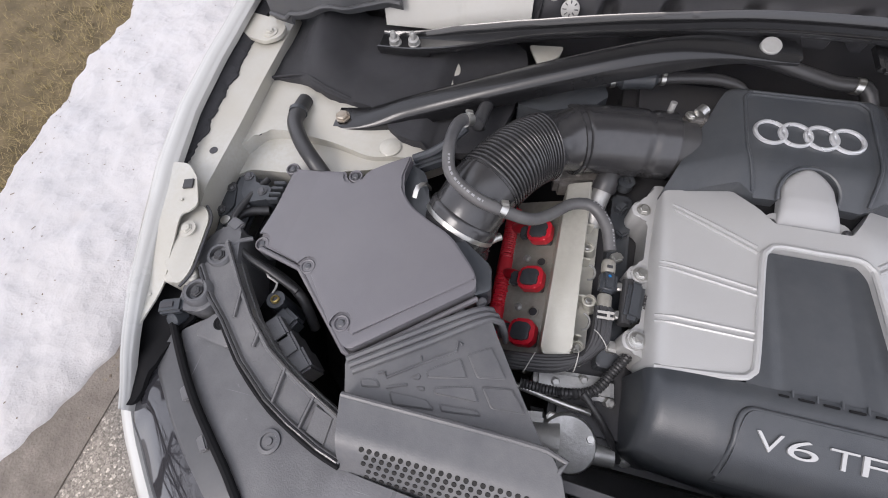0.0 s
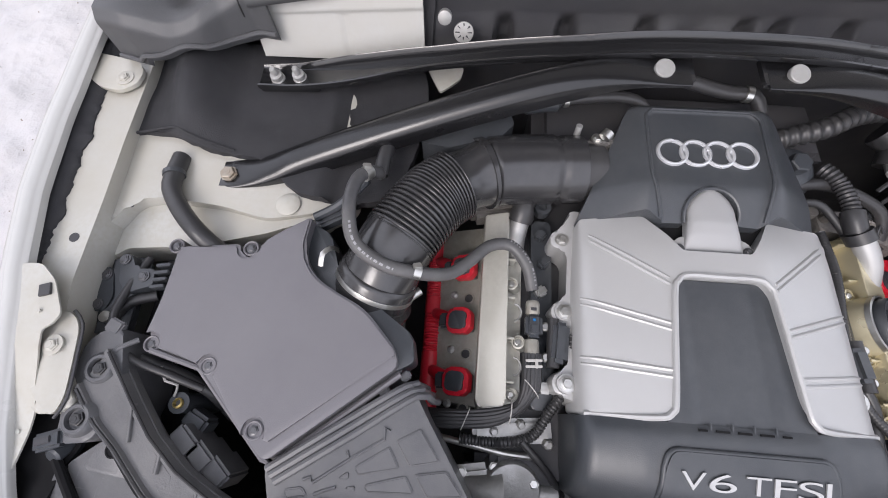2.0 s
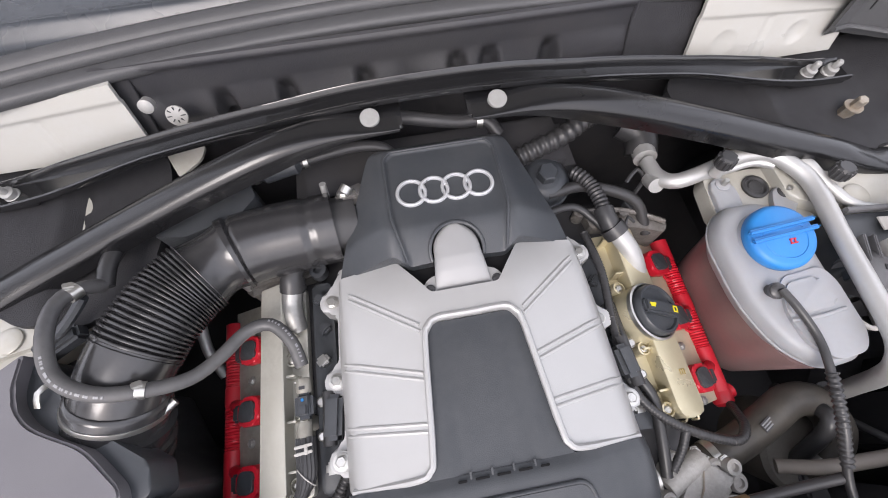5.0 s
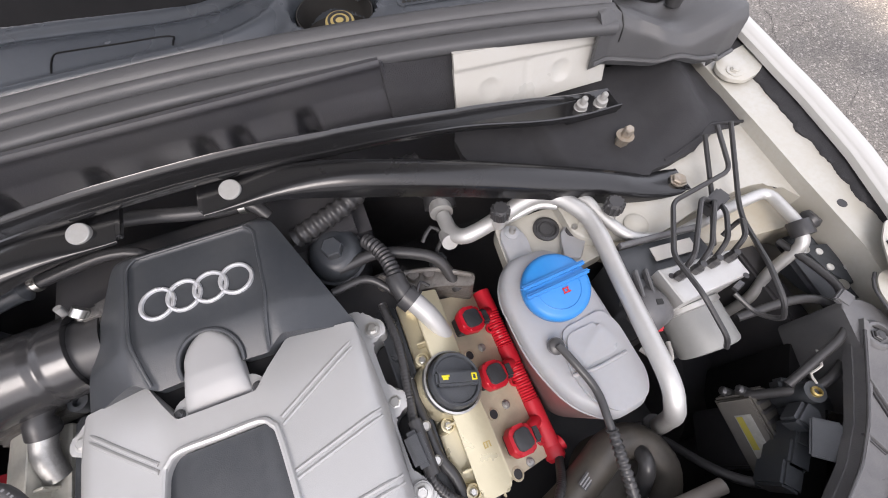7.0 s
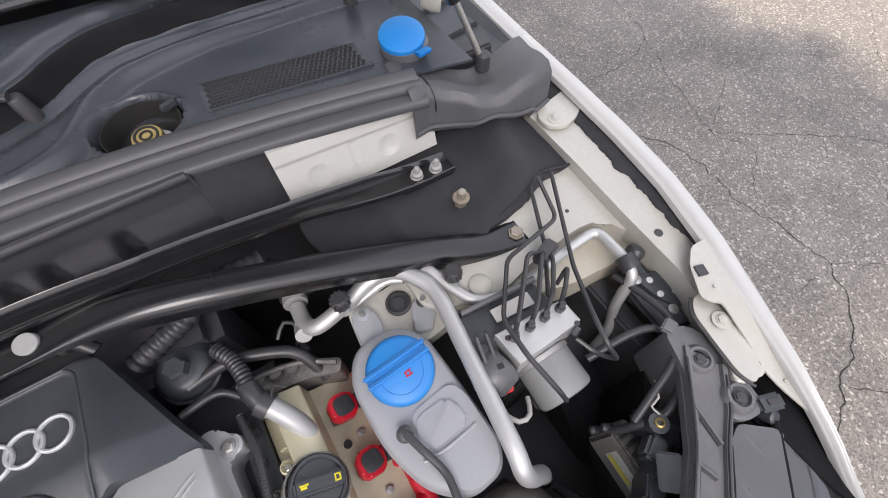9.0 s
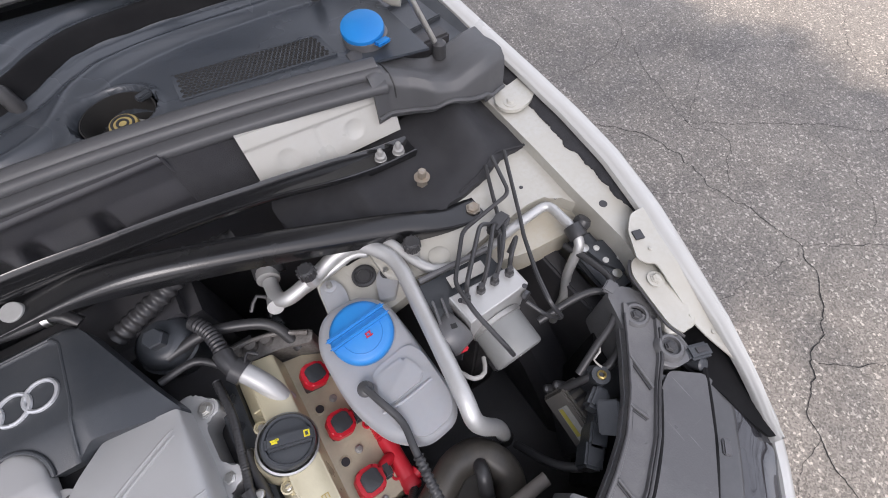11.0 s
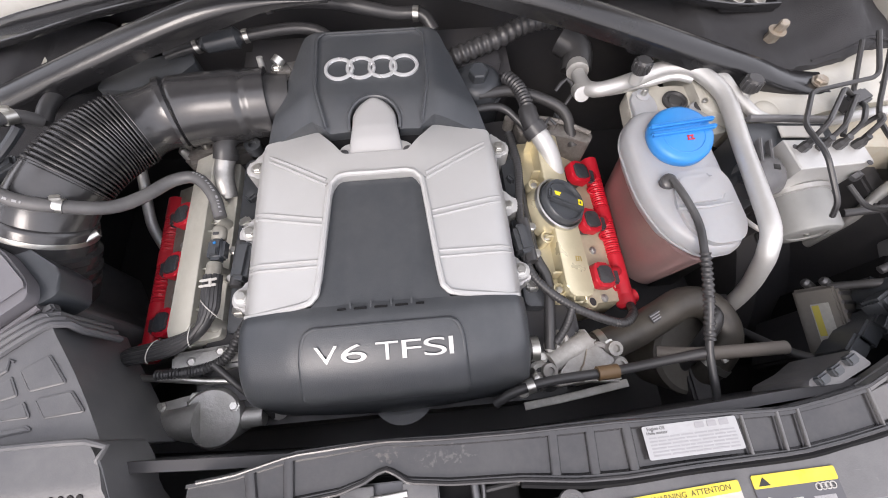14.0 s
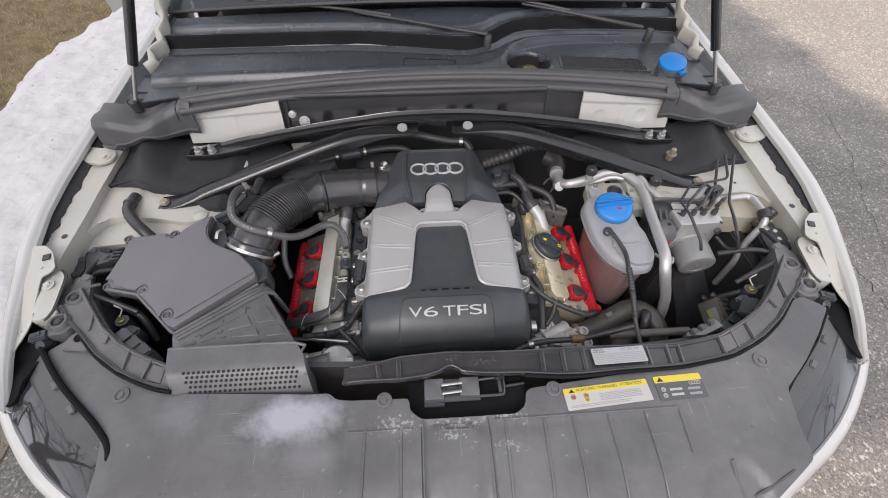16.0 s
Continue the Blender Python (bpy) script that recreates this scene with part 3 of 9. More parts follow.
def crack_strip(pts, w, bm):
    path = smooth_path([(x, y, 0) for x, y in pts], 0.012)
    row = []
    for i, p in enumerate(path):
        d = (path[min(i + 1, len(path) - 1)] - path[max(i - 1, 0)]).normalized()
        s = Vector((-d.y, d.x, 0))
        p = p + s * (ragged(p.x, p.y, 0.035, 6) + ragged(p.x, p.y, 0.010, 30))
        k = w * (0.55 + 0.9 * abs(noise.noise(p * 15)))
        row.append([bm.verts.new(p + s * k + Vector((0, 0, 0.0022))), bm.verts.new(p - s * k + Vector((0, 0, 0.0022)))])
    for a, b in zip(row[:-1], row[1:]):
        bm.faces.new((a[0], a[1], b[1], b[0]))


for pts, w in (([(3.66, 0.79), (3.27, 0.5), (3.2, 0.3), (3.6, 0.0)], 0.0016), ([(2.4, 1.3), (2.23, 0.876), (2.14, 0.647), (2.2, 0.469), (2.0, 0.3)], 0.0021),
               ([(2.14, 0.647), (2.6, 0.3), (2.85, 0.097), (3.3, -0.1)], 0.0021), ([(1.75, 0.9), (1.93, 0.672), (1.92, 0.295), (1.96, -0.055), (1.8, -0.226), (1.606, -0.338), (1.385, -0.478), (1.2, -0.9)], 0.0032),
               ([(1.96, -0.055), (2.233, -0.239), (2.8, -0.5)], 0.0021), ([(1.606, -0.338), (1.786, -0.482), (2.3, -0.9)], 0.0021), ([(2.9, 2.6), (2.6, 1.9), (2.4, 1.3), (1.9, 1.2)], 0.0021),
               ([(1.2, 0.35), (1.6, 0.45), (1.92, 0.295)], 0.0016), ([(2.14, 0.647), (2.7, 0.9), (3.27, 0.5)], 0.0016), ([(1.3, 0.1), (1.55, -0.02), (1.96, -0.055)], 0.0014), ([(2.85, 0.097), (2.75, -0.3), (2.9, -0.8)], 0.0015), ([(2.6, 0.3), (2.45, 0.0), (2.233, -0.239)], 0.0014), ([(3.2, 0.3), (3.9, 0.5), (4.6, 0.4)], 0.0018), ([(2.4, 1.3), (3.1, 1.35), (3.7, 1.7)], 0.0016), ([(1.385, -0.478), (1.0, -0.6), (0.7, -0.9)], 0.0014), ([(1.93, 0.672), (1.6, 1.0), (1.5, 1.5)], 0.0015)):
    c = bmesh.new()
    crack_strip(pts, w * 0.62, c)
    ob = part("crack", c, CRACK_AND_HOLE, GROUND)

single("gutter", sheet(lambda u, v: (-1.74 + 0.22 * u + 0.012 * math.sin(v * 40) * (u > 0.9), -4 + 12 * v, 0.006 + 0.03 * (1 - u) ** 2), 6, 60, 0.01), CONCRETE, "weathered concrete gutter strip beside the snow", "gutter", "structure")


def litter():
    """Dark grit and pale chips gathered along the gutter's edge."""
    bm = bmesh.new()
    rnd = random.Random(12)
    for _ in range(1400):
        y = rnd.uniform(-1.2, 3.0)
        x = float(np.interp(y, [-0.8, -0.38, -0.10, 0.6], [-1.70, -1.67, -1.575, -1.575])) + rnd.gauss(0, 0.030) + 0.01 * math.sin(y * 7)
        block((x, y, 0.006), (rnd.uniform(0.004, 0.014), rnd.uniform(0.003, 0.008), rnd.uniform(0.003, 0.007)), (0, 0, rnd.uniform(0, 180)), 0, bm=bm)
    return bm
single("gutter_grit", litter(), pbr("brown_grit", (0.09, 0.065, 0.045), 0.9, other=(0.3, 0.26, 0.2), mix=0.9, scale=60), "brown grit and leaf litter along the gutter edge", "grit", "stuff")


def snow_top(u, v):
    y = -0.75 + 7 * v
    right = float(np.interp(y, [-0.8, -0.38, -0.10, 0.6], [-1.73, -1.70, -1.60, -1.60])) + ragged(2, y, 0.03, 5)
    left = float(np.interp(y, [-0.8, 0.45, 0.75, 1.5, 2.3, 2.8, 3.3, 7], [-2.40, -2.50, -2.57, -2.63, -2.73, -2.76, -2.60, -2.75])) + ragged(9, y, 0.05, 3.5) + ragged(4, y, 0.020, 9)
    x = left + u * (right - left)
    h = min(1, 6 * u, 6 - 6 * u, 14 * v) ** 0.6 if 0 < u < 1 and v > 0 else 0
    return (x, y, 0.012 + h * (0.10 + ragged(x, y, 0.035, 4) + ragged(x, y, 0.012, 13)))
single("snow_bank", sheet(snow_top, 60, 420, 0.01), SNOW, "low bank of old granular snow on the lawn edge", "snow", "structure", angle=80)
def snow_litter():
    """Twig ends, leaf crumbs and dirt lying on the snow."""
    bm = bmesh.new()
    rnd = random.Random(31)
    for _ in range(320):
        u, v = rnd.random() ** 1.5 * 0.93 + 0.04, rnd.random() ** 1.3 * 0.62
        x, y, z = snow_top(u, v)
        long = rnd.random() < 0.12
        block((x, y, z + 0.001), (rnd.uniform(0.010, 0.022) if long else rnd.uniform(0.002, 0.007), rnd.uniform(0.0010, 0.0035), 0.002), (0, 0, rnd.uniform(0, 180)), 0, bm=bm)
    return bm
single("snow_litter", snow_litter(), pbr("dark_leaf_crumbs", (0.16, 0.12, 0.09), 0.9, other=(0.33, 0.28, 0.22), mix=0.9, scale=40), "dark leaf crumbs and twigs on the snow", "litter", "stuff")
single("lawn", sheet(lambda u, v: (-14 + u * 12.1, -4 + 16 * v, 0.03 + ragged(u * 12, v * 16, 0.02, 1.0) + 0.03 * (1 - u)), 40, 40, 0.01), LAWN, "dry straw-coloured winter lawn", "lawn", "structure")


def grass():
    bm = bmesh.new()
    rnd = random.Random(4)
    for _ in range(26000):
        x, y = -2.42 - 1.9 * rnd.random() ** 1.3, rnd.uniform(-0.4, 5.0)
        a, l, w = rnd.uniform(0, 6.28), rnd.uniform(0.02, 0.06), rnd.uniform(0.001, 0.0022)
        z = 0.035
        d = Vector((math.cos(a), math.sin(a), rnd.uniform(0.15, 0.9))) * l
        s = Vector((-math.sin(a), math.cos(a), 0)) * w
        p = Vector((x, y, z))
        bm.faces.new([bm.verts.new(q) for q in (p - s, p + s, p + d)])
    return bm
single("lawn_grass", grass(), STRAW, "matted dry winter grass blades", "grass", "stuff")

# ---- car body ----
FENDER = [(-0.138, 0.733), (-0.08, 0.755), (-0.01, 0.775), (0.067, 0.797), (0.147, 0.822), (0.25, 0.848), (0.36, 0.862), (0.47, 0.868), (0.60, 0.872), (0.80, 0.880), (1.10, 0.890), (1.45, 0.890)]


def fender_x(y):
    return float(np.interp(y, [p[0] for p in FENDER], [p[1] for p in FENDER]))


def fender(s):
    prof = [(-0.027, -0.016), (-0.0265, -0.007), (-0.022, -0.0045), (-0.0185, -0.002), (-0.010, 0.001), (0.0, -0.006), (0.008, -0.022), (0.022, -0.07), (0.034, -0.16), (0.045, -0.30), (0.05, -0.45), (0.03, -0.62)]
    prof = smooth_path([(a, 0, b) for a, b in prof], 0.02)

    def place(u, v):
        y = -0.142 + 1.55 * u
        p = prof[round(v * (len(prof) - 1))]
        z = float(np.interp(y, [-0.14, -0.08, -0.01, 0.07, 0.15, 0.4, 1.4], [0.880, 0.901, 0.920, 0.931, 0.937, 0.938, 0.968]))
        narrow = float(np.interp(y, [-0.14, -0.05, 0.12], [0.22, 0.45, 1.0])) if p.x < 0 else 1
        return (s * (fender_x(y) + p.x * narrow - 0.006), y, z + p.z)
    return sheet(place, 60, len(prof) - 1, 0.004, (-s, 0, 0))


car = thing("car_body", "white car body round an open engine bay, slightly dirty", "car", (0, 0.4, 0))
for s in (-1, 1):
    part("front_wing", fender(s), PAINT, car, "glossy white painted front wing edge")
    # folded flange along the front of the wing, with a square hole in its lobe
    edge = [(0.784, 0.156), (0.768, 0.156), (0.747, 0.139), (0.727, 0.103), (0.734, 0.091), (0.743, 0.086), (0.739, 0.063), (0.735, 0.030), (0.731, 0.004), (0.735, -0.023), (0.741, -0.050), (0.744, -0.068)]
    flange_line = [*edge, *[(fender_x(y) - (0.006 + 0.012 * min(1, max(0.25, (y + 0.14) / 0.26))), y) for y in np.linspace(-0.075, 0.15, 12)]]
    flange = part("wing_flange", dense_fill(rounded([(s * x, y) for x, y in flange_line], 0.006, 3), lambda x, y: float(np.interp(y, [-0.08, -0.01, 0.03, 0.07, 0.15], [0.893, 0.904, 0.916, 0.9255, 0.932])), 0.0022, 0.02), CREAM, car)
    part("square_hole", block((s * 0.7525, 0.127, 0.9315), (0.0125, 0.0135, 0.003), (0, 0, s * -18), 0.0003), DARK, flange)
    part("pin_hole", lathe([(0.0022, 0), (0.0022, 0.0026)], (s * 0.751, 0.104, 0.9285), n=10), CREAM, flange)
    part("pin_hole", lathe([(0.0022, 0), (0.0022, 0.0026)], (s * 0.744, -0.016, 0.9025), n=10), CREAM, flange)
    # inner wing rail and strut tower shelf
    rail = prism(rounded([(s * x, y) for x, y in ((0.690, 0.01), (0.735, 0.0), (0.765, 0.05), (0.797, 0.16), (0.812, 0.30), (0.816, 0.50), (0.764, 0.50), (0.758, 0.34), (0.752, 0.245), (0.750, 0.19), (0.748, 0.14), (0.738, 0.10), (0.728, 0.06), (0.705, 0.035))], 0.012), 0.60, 0.910, 0.007, 3)
    part("inner_wing_rail", rail, CREAM, car)
    shelf = bmesh.new()
    prism(rounded([(s * x, y) for x, y in ((0.455, 0.36), (0.455, 0.292), (0.49, 0.268), (0.56, 0.252), (0.62, 0.265), (0.70, 0.270), (0.735, 0.262), (0.752, 0.225), (0.775, 0.21), (0.775, 0.52), (0.455, 0.52))], 0.014), 0.815, lambda x, y: 0.866 + 0.02 * (abs(x) - 0.4) / 0.3, 0.010, 4, shelf)
    part("strut_tower_panel", shelf, CREAM, car)
    ledge = prism(rounded([(s * x, y) for x, y in ((0.46, 0.30), (0.495, 0.262), (0.56, 0.236), (0.65, 0.211), (0.735, 0.203), (0.752, 0.19), (0.775, 0.24), (0.775, 0.30))], 0.006), 0.815, lambda x, y: 0.8665, 0.004, 3)
    part("pressed_ledge", ledge, RUSTCREAM if s > 0 else CREAM, car, "rust-tinged pressed ledge of the inner wing" if s > 0 else "")
    for hx, hy, hr in ((0.768, 0.197, 0.006), (0.735, 0.255, 0.003), (0.705, 0.300, 0.003)):
        part("drain_hole", lathe([(hr, 0), (hr, 0.0012)], (s * hx, hy, 0.9095 if hx > 0.75 else 0.886), n=16), DARK, car)
    plug = lathe([(0.016, 0), (0.016, 0.002), (0.013, 0.004), (0.0, 0.0045)], (s * 0.535, 0.275, 0.875), n=24)
    part("rubber_plug", plug, CREAM, car, "cream-painted round blanking plug")
    # cup and screw below the flange
    cup = dense_fill(rounded([(s * x, y) for x, y in ((0.727, 0.107), (0.744, 0.109), (0.762, 0.089), (0.752, 0.055), (0.737, 0.020), (0.708, 0.000), (0.702, 0.019), (0.709, 0.062), (0.715, 0.093))], 0.010, 4), lambda x, y: 0.913 + 0.006 * math.exp(-((abs(x) - 0.733) / 0.014) ** 2 - ((y - 0.06) / 0.035) ** 2), 0.006, 0.006)
    part("bracket_seam", tube([(s * x, y, 0.9115) for x, y in ((0.729, 0.110), (0.714, 0.096), (0.707, 0.064), (0.700, 0.020), (0.706, 0.000))], 0.0018, 6), DARK, car)
    part("wing_bracket", cup, CREAM, car, angle=60)
    bolt(car, (s * 0.731, 0.071, 0.918), 0.006, washer=0.011, material=CREAM, name="bracket_bolt")
    # hinge-side bracket with bolt
    part("wing_support", prism(rounded([(s * x, y) for x, y in ((0.762, 0.448), (0.764, 0.424), (0.785, 0.410), (0.815, 0.416), (0.845, 0.437), (0.850, 0.478), (0.80, 0.468), (0.775, 0.462))], 0.010), 0.914, 0.920, 0.0015), CREAM, car)
    bolt(car, (s * 0.784, 0.432, 0.920), 0.006, washer=0.012, material=CREAM, name="bracket_bolt")
    # white bulkhead panel: a leaning pressing with a ledge along its top and two dimples
    def bulkhead(u, v, s=s):
        x = 0.374 + 0.236 * u
        top = 0.994 - 0.018 * u
        z = 0.896 + (top - 0.896) * v
        y = 0.5035 + 0.28 * (z - 0.90) - 0.003 * min(1, max(0, (v - 0.74) / 0.05)) + 0.012 * max(0, 0.05 - v) / 0.05
        for cx, cv, r in ((0.425, 0.40, 0.017), (0.535, 0.44, 0.016)) if s > 0 else ():
            d = math.hypot(x - cx, (v - cv) * (top - 0.896)) / r
            y += 0.0028 * max(0, 1 - d ** 2) - 0.0004 * math.exp(-((d - 1.1) / 0.2) ** 2)
        y += 0.0022 * math.exp(-((x - 0.482) / 0.003) ** 2) * (v < 0.72)
        return (s * x, y, z)
    if s < 0:
        part("bulkhead_tab", dense_fill(rounded([(s * x, y) for x, y in ((0.372, 0.510), (0.318, 0.514), (0.322, 0.492), (0.336, 0.478), (0.350, 0.466), (0.360, 0.485))], 0.005, 3), lambda x, y: 0.884, 0.004, 0.012), CREAM, car, "white pressed tab behind the brace")
    part("bulkhead_panel", sheet(bulkhead, 60, 40, 0.006, (0, 1, 0)), BRIGHTCREAM, car, "bright white bulkhead pressing", 50)
# plain cabin behind the windscreen, which closes the car
def cabin(u, v):
    y = 1.40 + 2.55 * v
    a = math.pi * u
    top = 1.62 - 0.30 * max(0, (v - 0.55) / 0.45) ** 2
    half = 0.90 - 0.08 * max(0, v - 0.7)
    x = -half * math.copysign(abs(math.cos(a)) ** 0.45, math.cos(a)) * (1 - 0.24 * max(0, math.sin(a)) ** 3 * (math.sin(a) > 0.5))
    z = 0.35 + (top - 0.35) * max(0, math.sin(a)) ** 0.55
    return (x, y, z)
part("cabin_shell", sheet(cabin, 40, 16, 0.006), PAINT, car, "white roof and sides of the car", 60)
part("cabin_back", block((0, 3.93, 0.85), (1.62, 0.05, 0.95), bev=0.03), PAINT, car)
part("cabin_floor", block((0, 2.4, 0.40), (1.60, 3.1, 0.10), bev=0.02), DARK, car)
for s in (-1, 1):
    part("tyre", lathe([(0.20, -0.11), (0.32, -0.11), (0.345, -0.09), (0.35, 0.0), (0.345, 0.09), (0.32, 0.11), (0.20, 0.11)], (s * 0.76, 3.10, 0.35), (1, 0, 0), 40), DARK, car)
# dark void below and behind
part("underbay_tray", block((0, 0.15, 0.46), (1.44, 0.9, 0.02), bev=0.004), DARK, car, "dark underside of the engine bay")
part("bulkhead_wall", block((0, 0.575, 0.74), (1.5, 0.03, 0.50), bev=0.004), DARK, car)
for s in (-1, 1):
    part("wheelhouse_wall", block((s * 0.70, 0.27, 0.64), (0.03, 0.50, 0.36), bev=0.004), DARK, car)

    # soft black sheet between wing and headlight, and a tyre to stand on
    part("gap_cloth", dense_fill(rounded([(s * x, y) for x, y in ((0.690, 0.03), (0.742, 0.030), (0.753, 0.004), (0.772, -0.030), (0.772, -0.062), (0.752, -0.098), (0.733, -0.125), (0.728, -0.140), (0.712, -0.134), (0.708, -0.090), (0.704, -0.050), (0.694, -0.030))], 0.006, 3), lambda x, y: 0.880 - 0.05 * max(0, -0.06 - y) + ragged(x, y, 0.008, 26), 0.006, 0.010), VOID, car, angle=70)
    part("tyre", lathe([(0.20, -0.11), (0.32, -0.11), (0.345, -0.09), (0.35, 0.0), (0.345, 0.09), (0.32, 0.11), (0.20, 0.11)], (s * 0.72, 0.30, 0.35), (1, 0, 0), 40), DARK, car)

# black ragged gap foam along each wing
for s in (-1, 1):
    def gap(u, v):
        y = 0.155 + 0.40 * u
        a = float(np.interp(y, [0.15, 0.17, 0.30, 0.42, 0.56], [0.792, 0.793, 0.802, 0.813, 0.82])) + 0.009 * noise.noise(Vector((u * 14, s * 3, 0))) + 0.003 * noise.noise(Vector((u * 70, s * 3, 1)))
        b = fender_x(y) - 0.024 - 0.007 * abs(noise.noise(Vector((u * 8, s, 0)))) - 0.003 * abs(noise.noise(Vector((u * 30, s, 5))))
        return (s * (a + v * (b - a)), y, 0.912 + 0.010 * v + 0.002 * noise.noise(Vector((u * 30, v * 3, s))))
    part("gap_foam", sheet(gap, 120, 5, 0.012), FELT, car, angle=70)

# ---- front bumper and headlights ----
LIP = [(0.0, -0.465), (0.25, -0.425), (0.43, -0.345), (0.520, -0.297), (0.570, -0.271), (0.619, -0.240), (0.657, -0.210), (0.700, -0.170), (0.732, -0.135), (0.747, -0.108)]


def bumper(u, v):
    path = [*[(-x, y) for x, y in LIP[:0:-1]], *LIP]
    t = u * (len(path) - 1)
    i = min(int(t), len(path) - 2)
    w = t - i
    x, y = path[i][0] * (1 - w) + path[i + 1][0] * w, path[i][1] * (1 - w) + path[i + 1][1] * w
    d = Vector((x, y + 0.15, 0)).normalized()
    out = float(np.interp(v, [0, 0.1, 0.2, 0.3, 0.4, 1.0], [0.0, 0.012, 0.022, 0.030, 0.036, 0.065]))
    drop = float(np.interp(v, [0, 0.1, 0.2, 0.3, 0.4, 1.0], [0.0, 0.002, 0.008, 0.020, 0.045, 0.46]))
    return (x + d.x * out, y + d.y * out, 0.862 - drop - 0.06 * max(0, 1 - abs(x) / 0.56))
part("front_bumper", sheet(bumper, 70, 10, 0.006, (0, 0.5, -0.5)), PAINT, car, "white painted bumper top edge")


def soft(d, w):
    k = min(1, max(0, d / w + 0.5))
    return k * k * (3 - 2 * k)


def cover_z(x, y):
    front = max(0, (-0.265 - y) / 0.12)
    z = 0.880 + 0.010 * max(0, (x - 0.1) / 0.4) - 0.05 * front ** 2 - 0.004 * math.cos(x * 3)
    z += 0.008 * soft(-0.178 - x, 0.026) * soft(x + 0.46, 0.12) * soft(y + 0.255, 0.08)
    z -= 0.0075 * soft(0.051 - abs(x - 0.001), 0.006) * soft(-0.1955 - y, 0.006)
    z += 0.0035 * soft(0.034 - abs(x - 0.001), 0.010) * soft(-0.205 - y, 0.010)
    z -= 0.009 * soft(1 - math.hypot((x - 0.405) / 0.045, (y + 0.325) / 0.045), 0.4)
    z -= 0.0025 * soft(x - 0.063, 0.004) * soft(0.362 - x, 0.006) * soft(-0.2015 - y, 0.004)
    z -= 0.0020 * soft(x + 0.168, 0.004) * soft(-0.056 - x, 0.004) * soft(-0.2085 - y, 0.004)
    return z


def headlight(s):
    lamp = thing("headlight", "swept-back car headlight with dark glossy lens", "headlight", (s * 0.66, -0.12, 0.5), group="headlights")
    inner = smooth_path([(0.708, -0.040, 0.886), (0.668, -0.082, 0.887), (0.630, -0.118, 0.886), (0.588, -0.152, 0.884), (0.552, -0.182, 0.882), (0.530, -0.204, 0.878), (0.526, -0.235, 0.872), (0.520, -0.272, 0.866)], 0.004)
    outer = smooth_path([(0.722, -0.138, 0.868), (0.713, -0.154, 0.866), (0.697, -0.169, 0.864), (0.656, -0.209, 0.863), (0.618, -0.239, 0.863), (0.569, -0.270, 0.863), (0.521, -0.295, 0.862)], 0.004)

    def along(path, u):
        k = u * (len(path) - 1)
        i = min(int(k), len(path) - 2)
        return path[i].lerp(path[i + 1], k - i)

    def place(u, v):
        p = along(inner, u).lerp(along(outer, u), v)
        return (s * p.x, p.y, p.z + 0.005 * math.sin(math.pi * v) * math.sin(math.pi * min(1, 0.15 + u)) - 0.004)
    split = lambda u: 0.44 - 0.10 * u
    part("trim_strip", sheet(lambda u, v: place(u, split(u) * v), 60, 8, 0.004), TRIMGREY, lamp, "satin grey trim strip beside the lens", 80)
    part("lens", sheet(lambda u, v: tuple(Vector(place(u, split(u) + (1 - split(u)) * v)) + Vector((0, 0, 0.002 * math.sin(math.pi * v)))), 60, 14, 0.004), LENS, lamp, "dark reflective headlight lens", 80)
    under = prism([(s * p[0], p[1]) for p in [*[tuple(q)[:2] for q in inner[::12]], *[tuple(q)[:2] for q in outer[::-12]]]], 0.5, 0.845, 0.004)
    part("housing", under, DARK, lamp)
    # black tube stands for the shaded gap between cover and trim
    rim = tube([(s * p.x, p.y, p.z + 0.002) for p in inner[::12]], 0.0046, 8)
    part("lens_seal", rim, VOID, lamp)
    part("lens_seam", tube([(s * p.x, p.y, p.z + 0.0015) for p in inner[:-40:10]], 0.0022, 6), DARK, lamp)
    for x, y in ((0.648, -0.104), (0.603, -0.145)):
        part("lens_clip", block((s * (x + 0.005), y - 0.004, cover_z(s * x, y) + 0.003), (0.009, 0.017, 0.006), (0, 0, s * -45), 0.0015), CARRIER, lamp)
    slot = part("lens_mark", block(Vector(place(0.74, 0.16)) + Vector((0, 0, 0.001)), (0.010, 0.010, 0.003), (0, 0, s * 30), 0.0008), CARRIER, lamp)
    part("mark_hole", block(Vector(place(0.74, 0.16)) + Vector((0, 0, 0.0022)), (0.0055, 0.0055, 0.002), (0, 0, s * 30), 0.0004), DARK, slot)
    return lamp


for s in (-1, 1):
    headlight(s)

# ---- radiator cover ----
cover = thing("radiator_cover", "scuffed dark grey plastic cover over the radiator support", "engine bay cover", (0, -0.25, 0.6))
panel = bmesh.new()
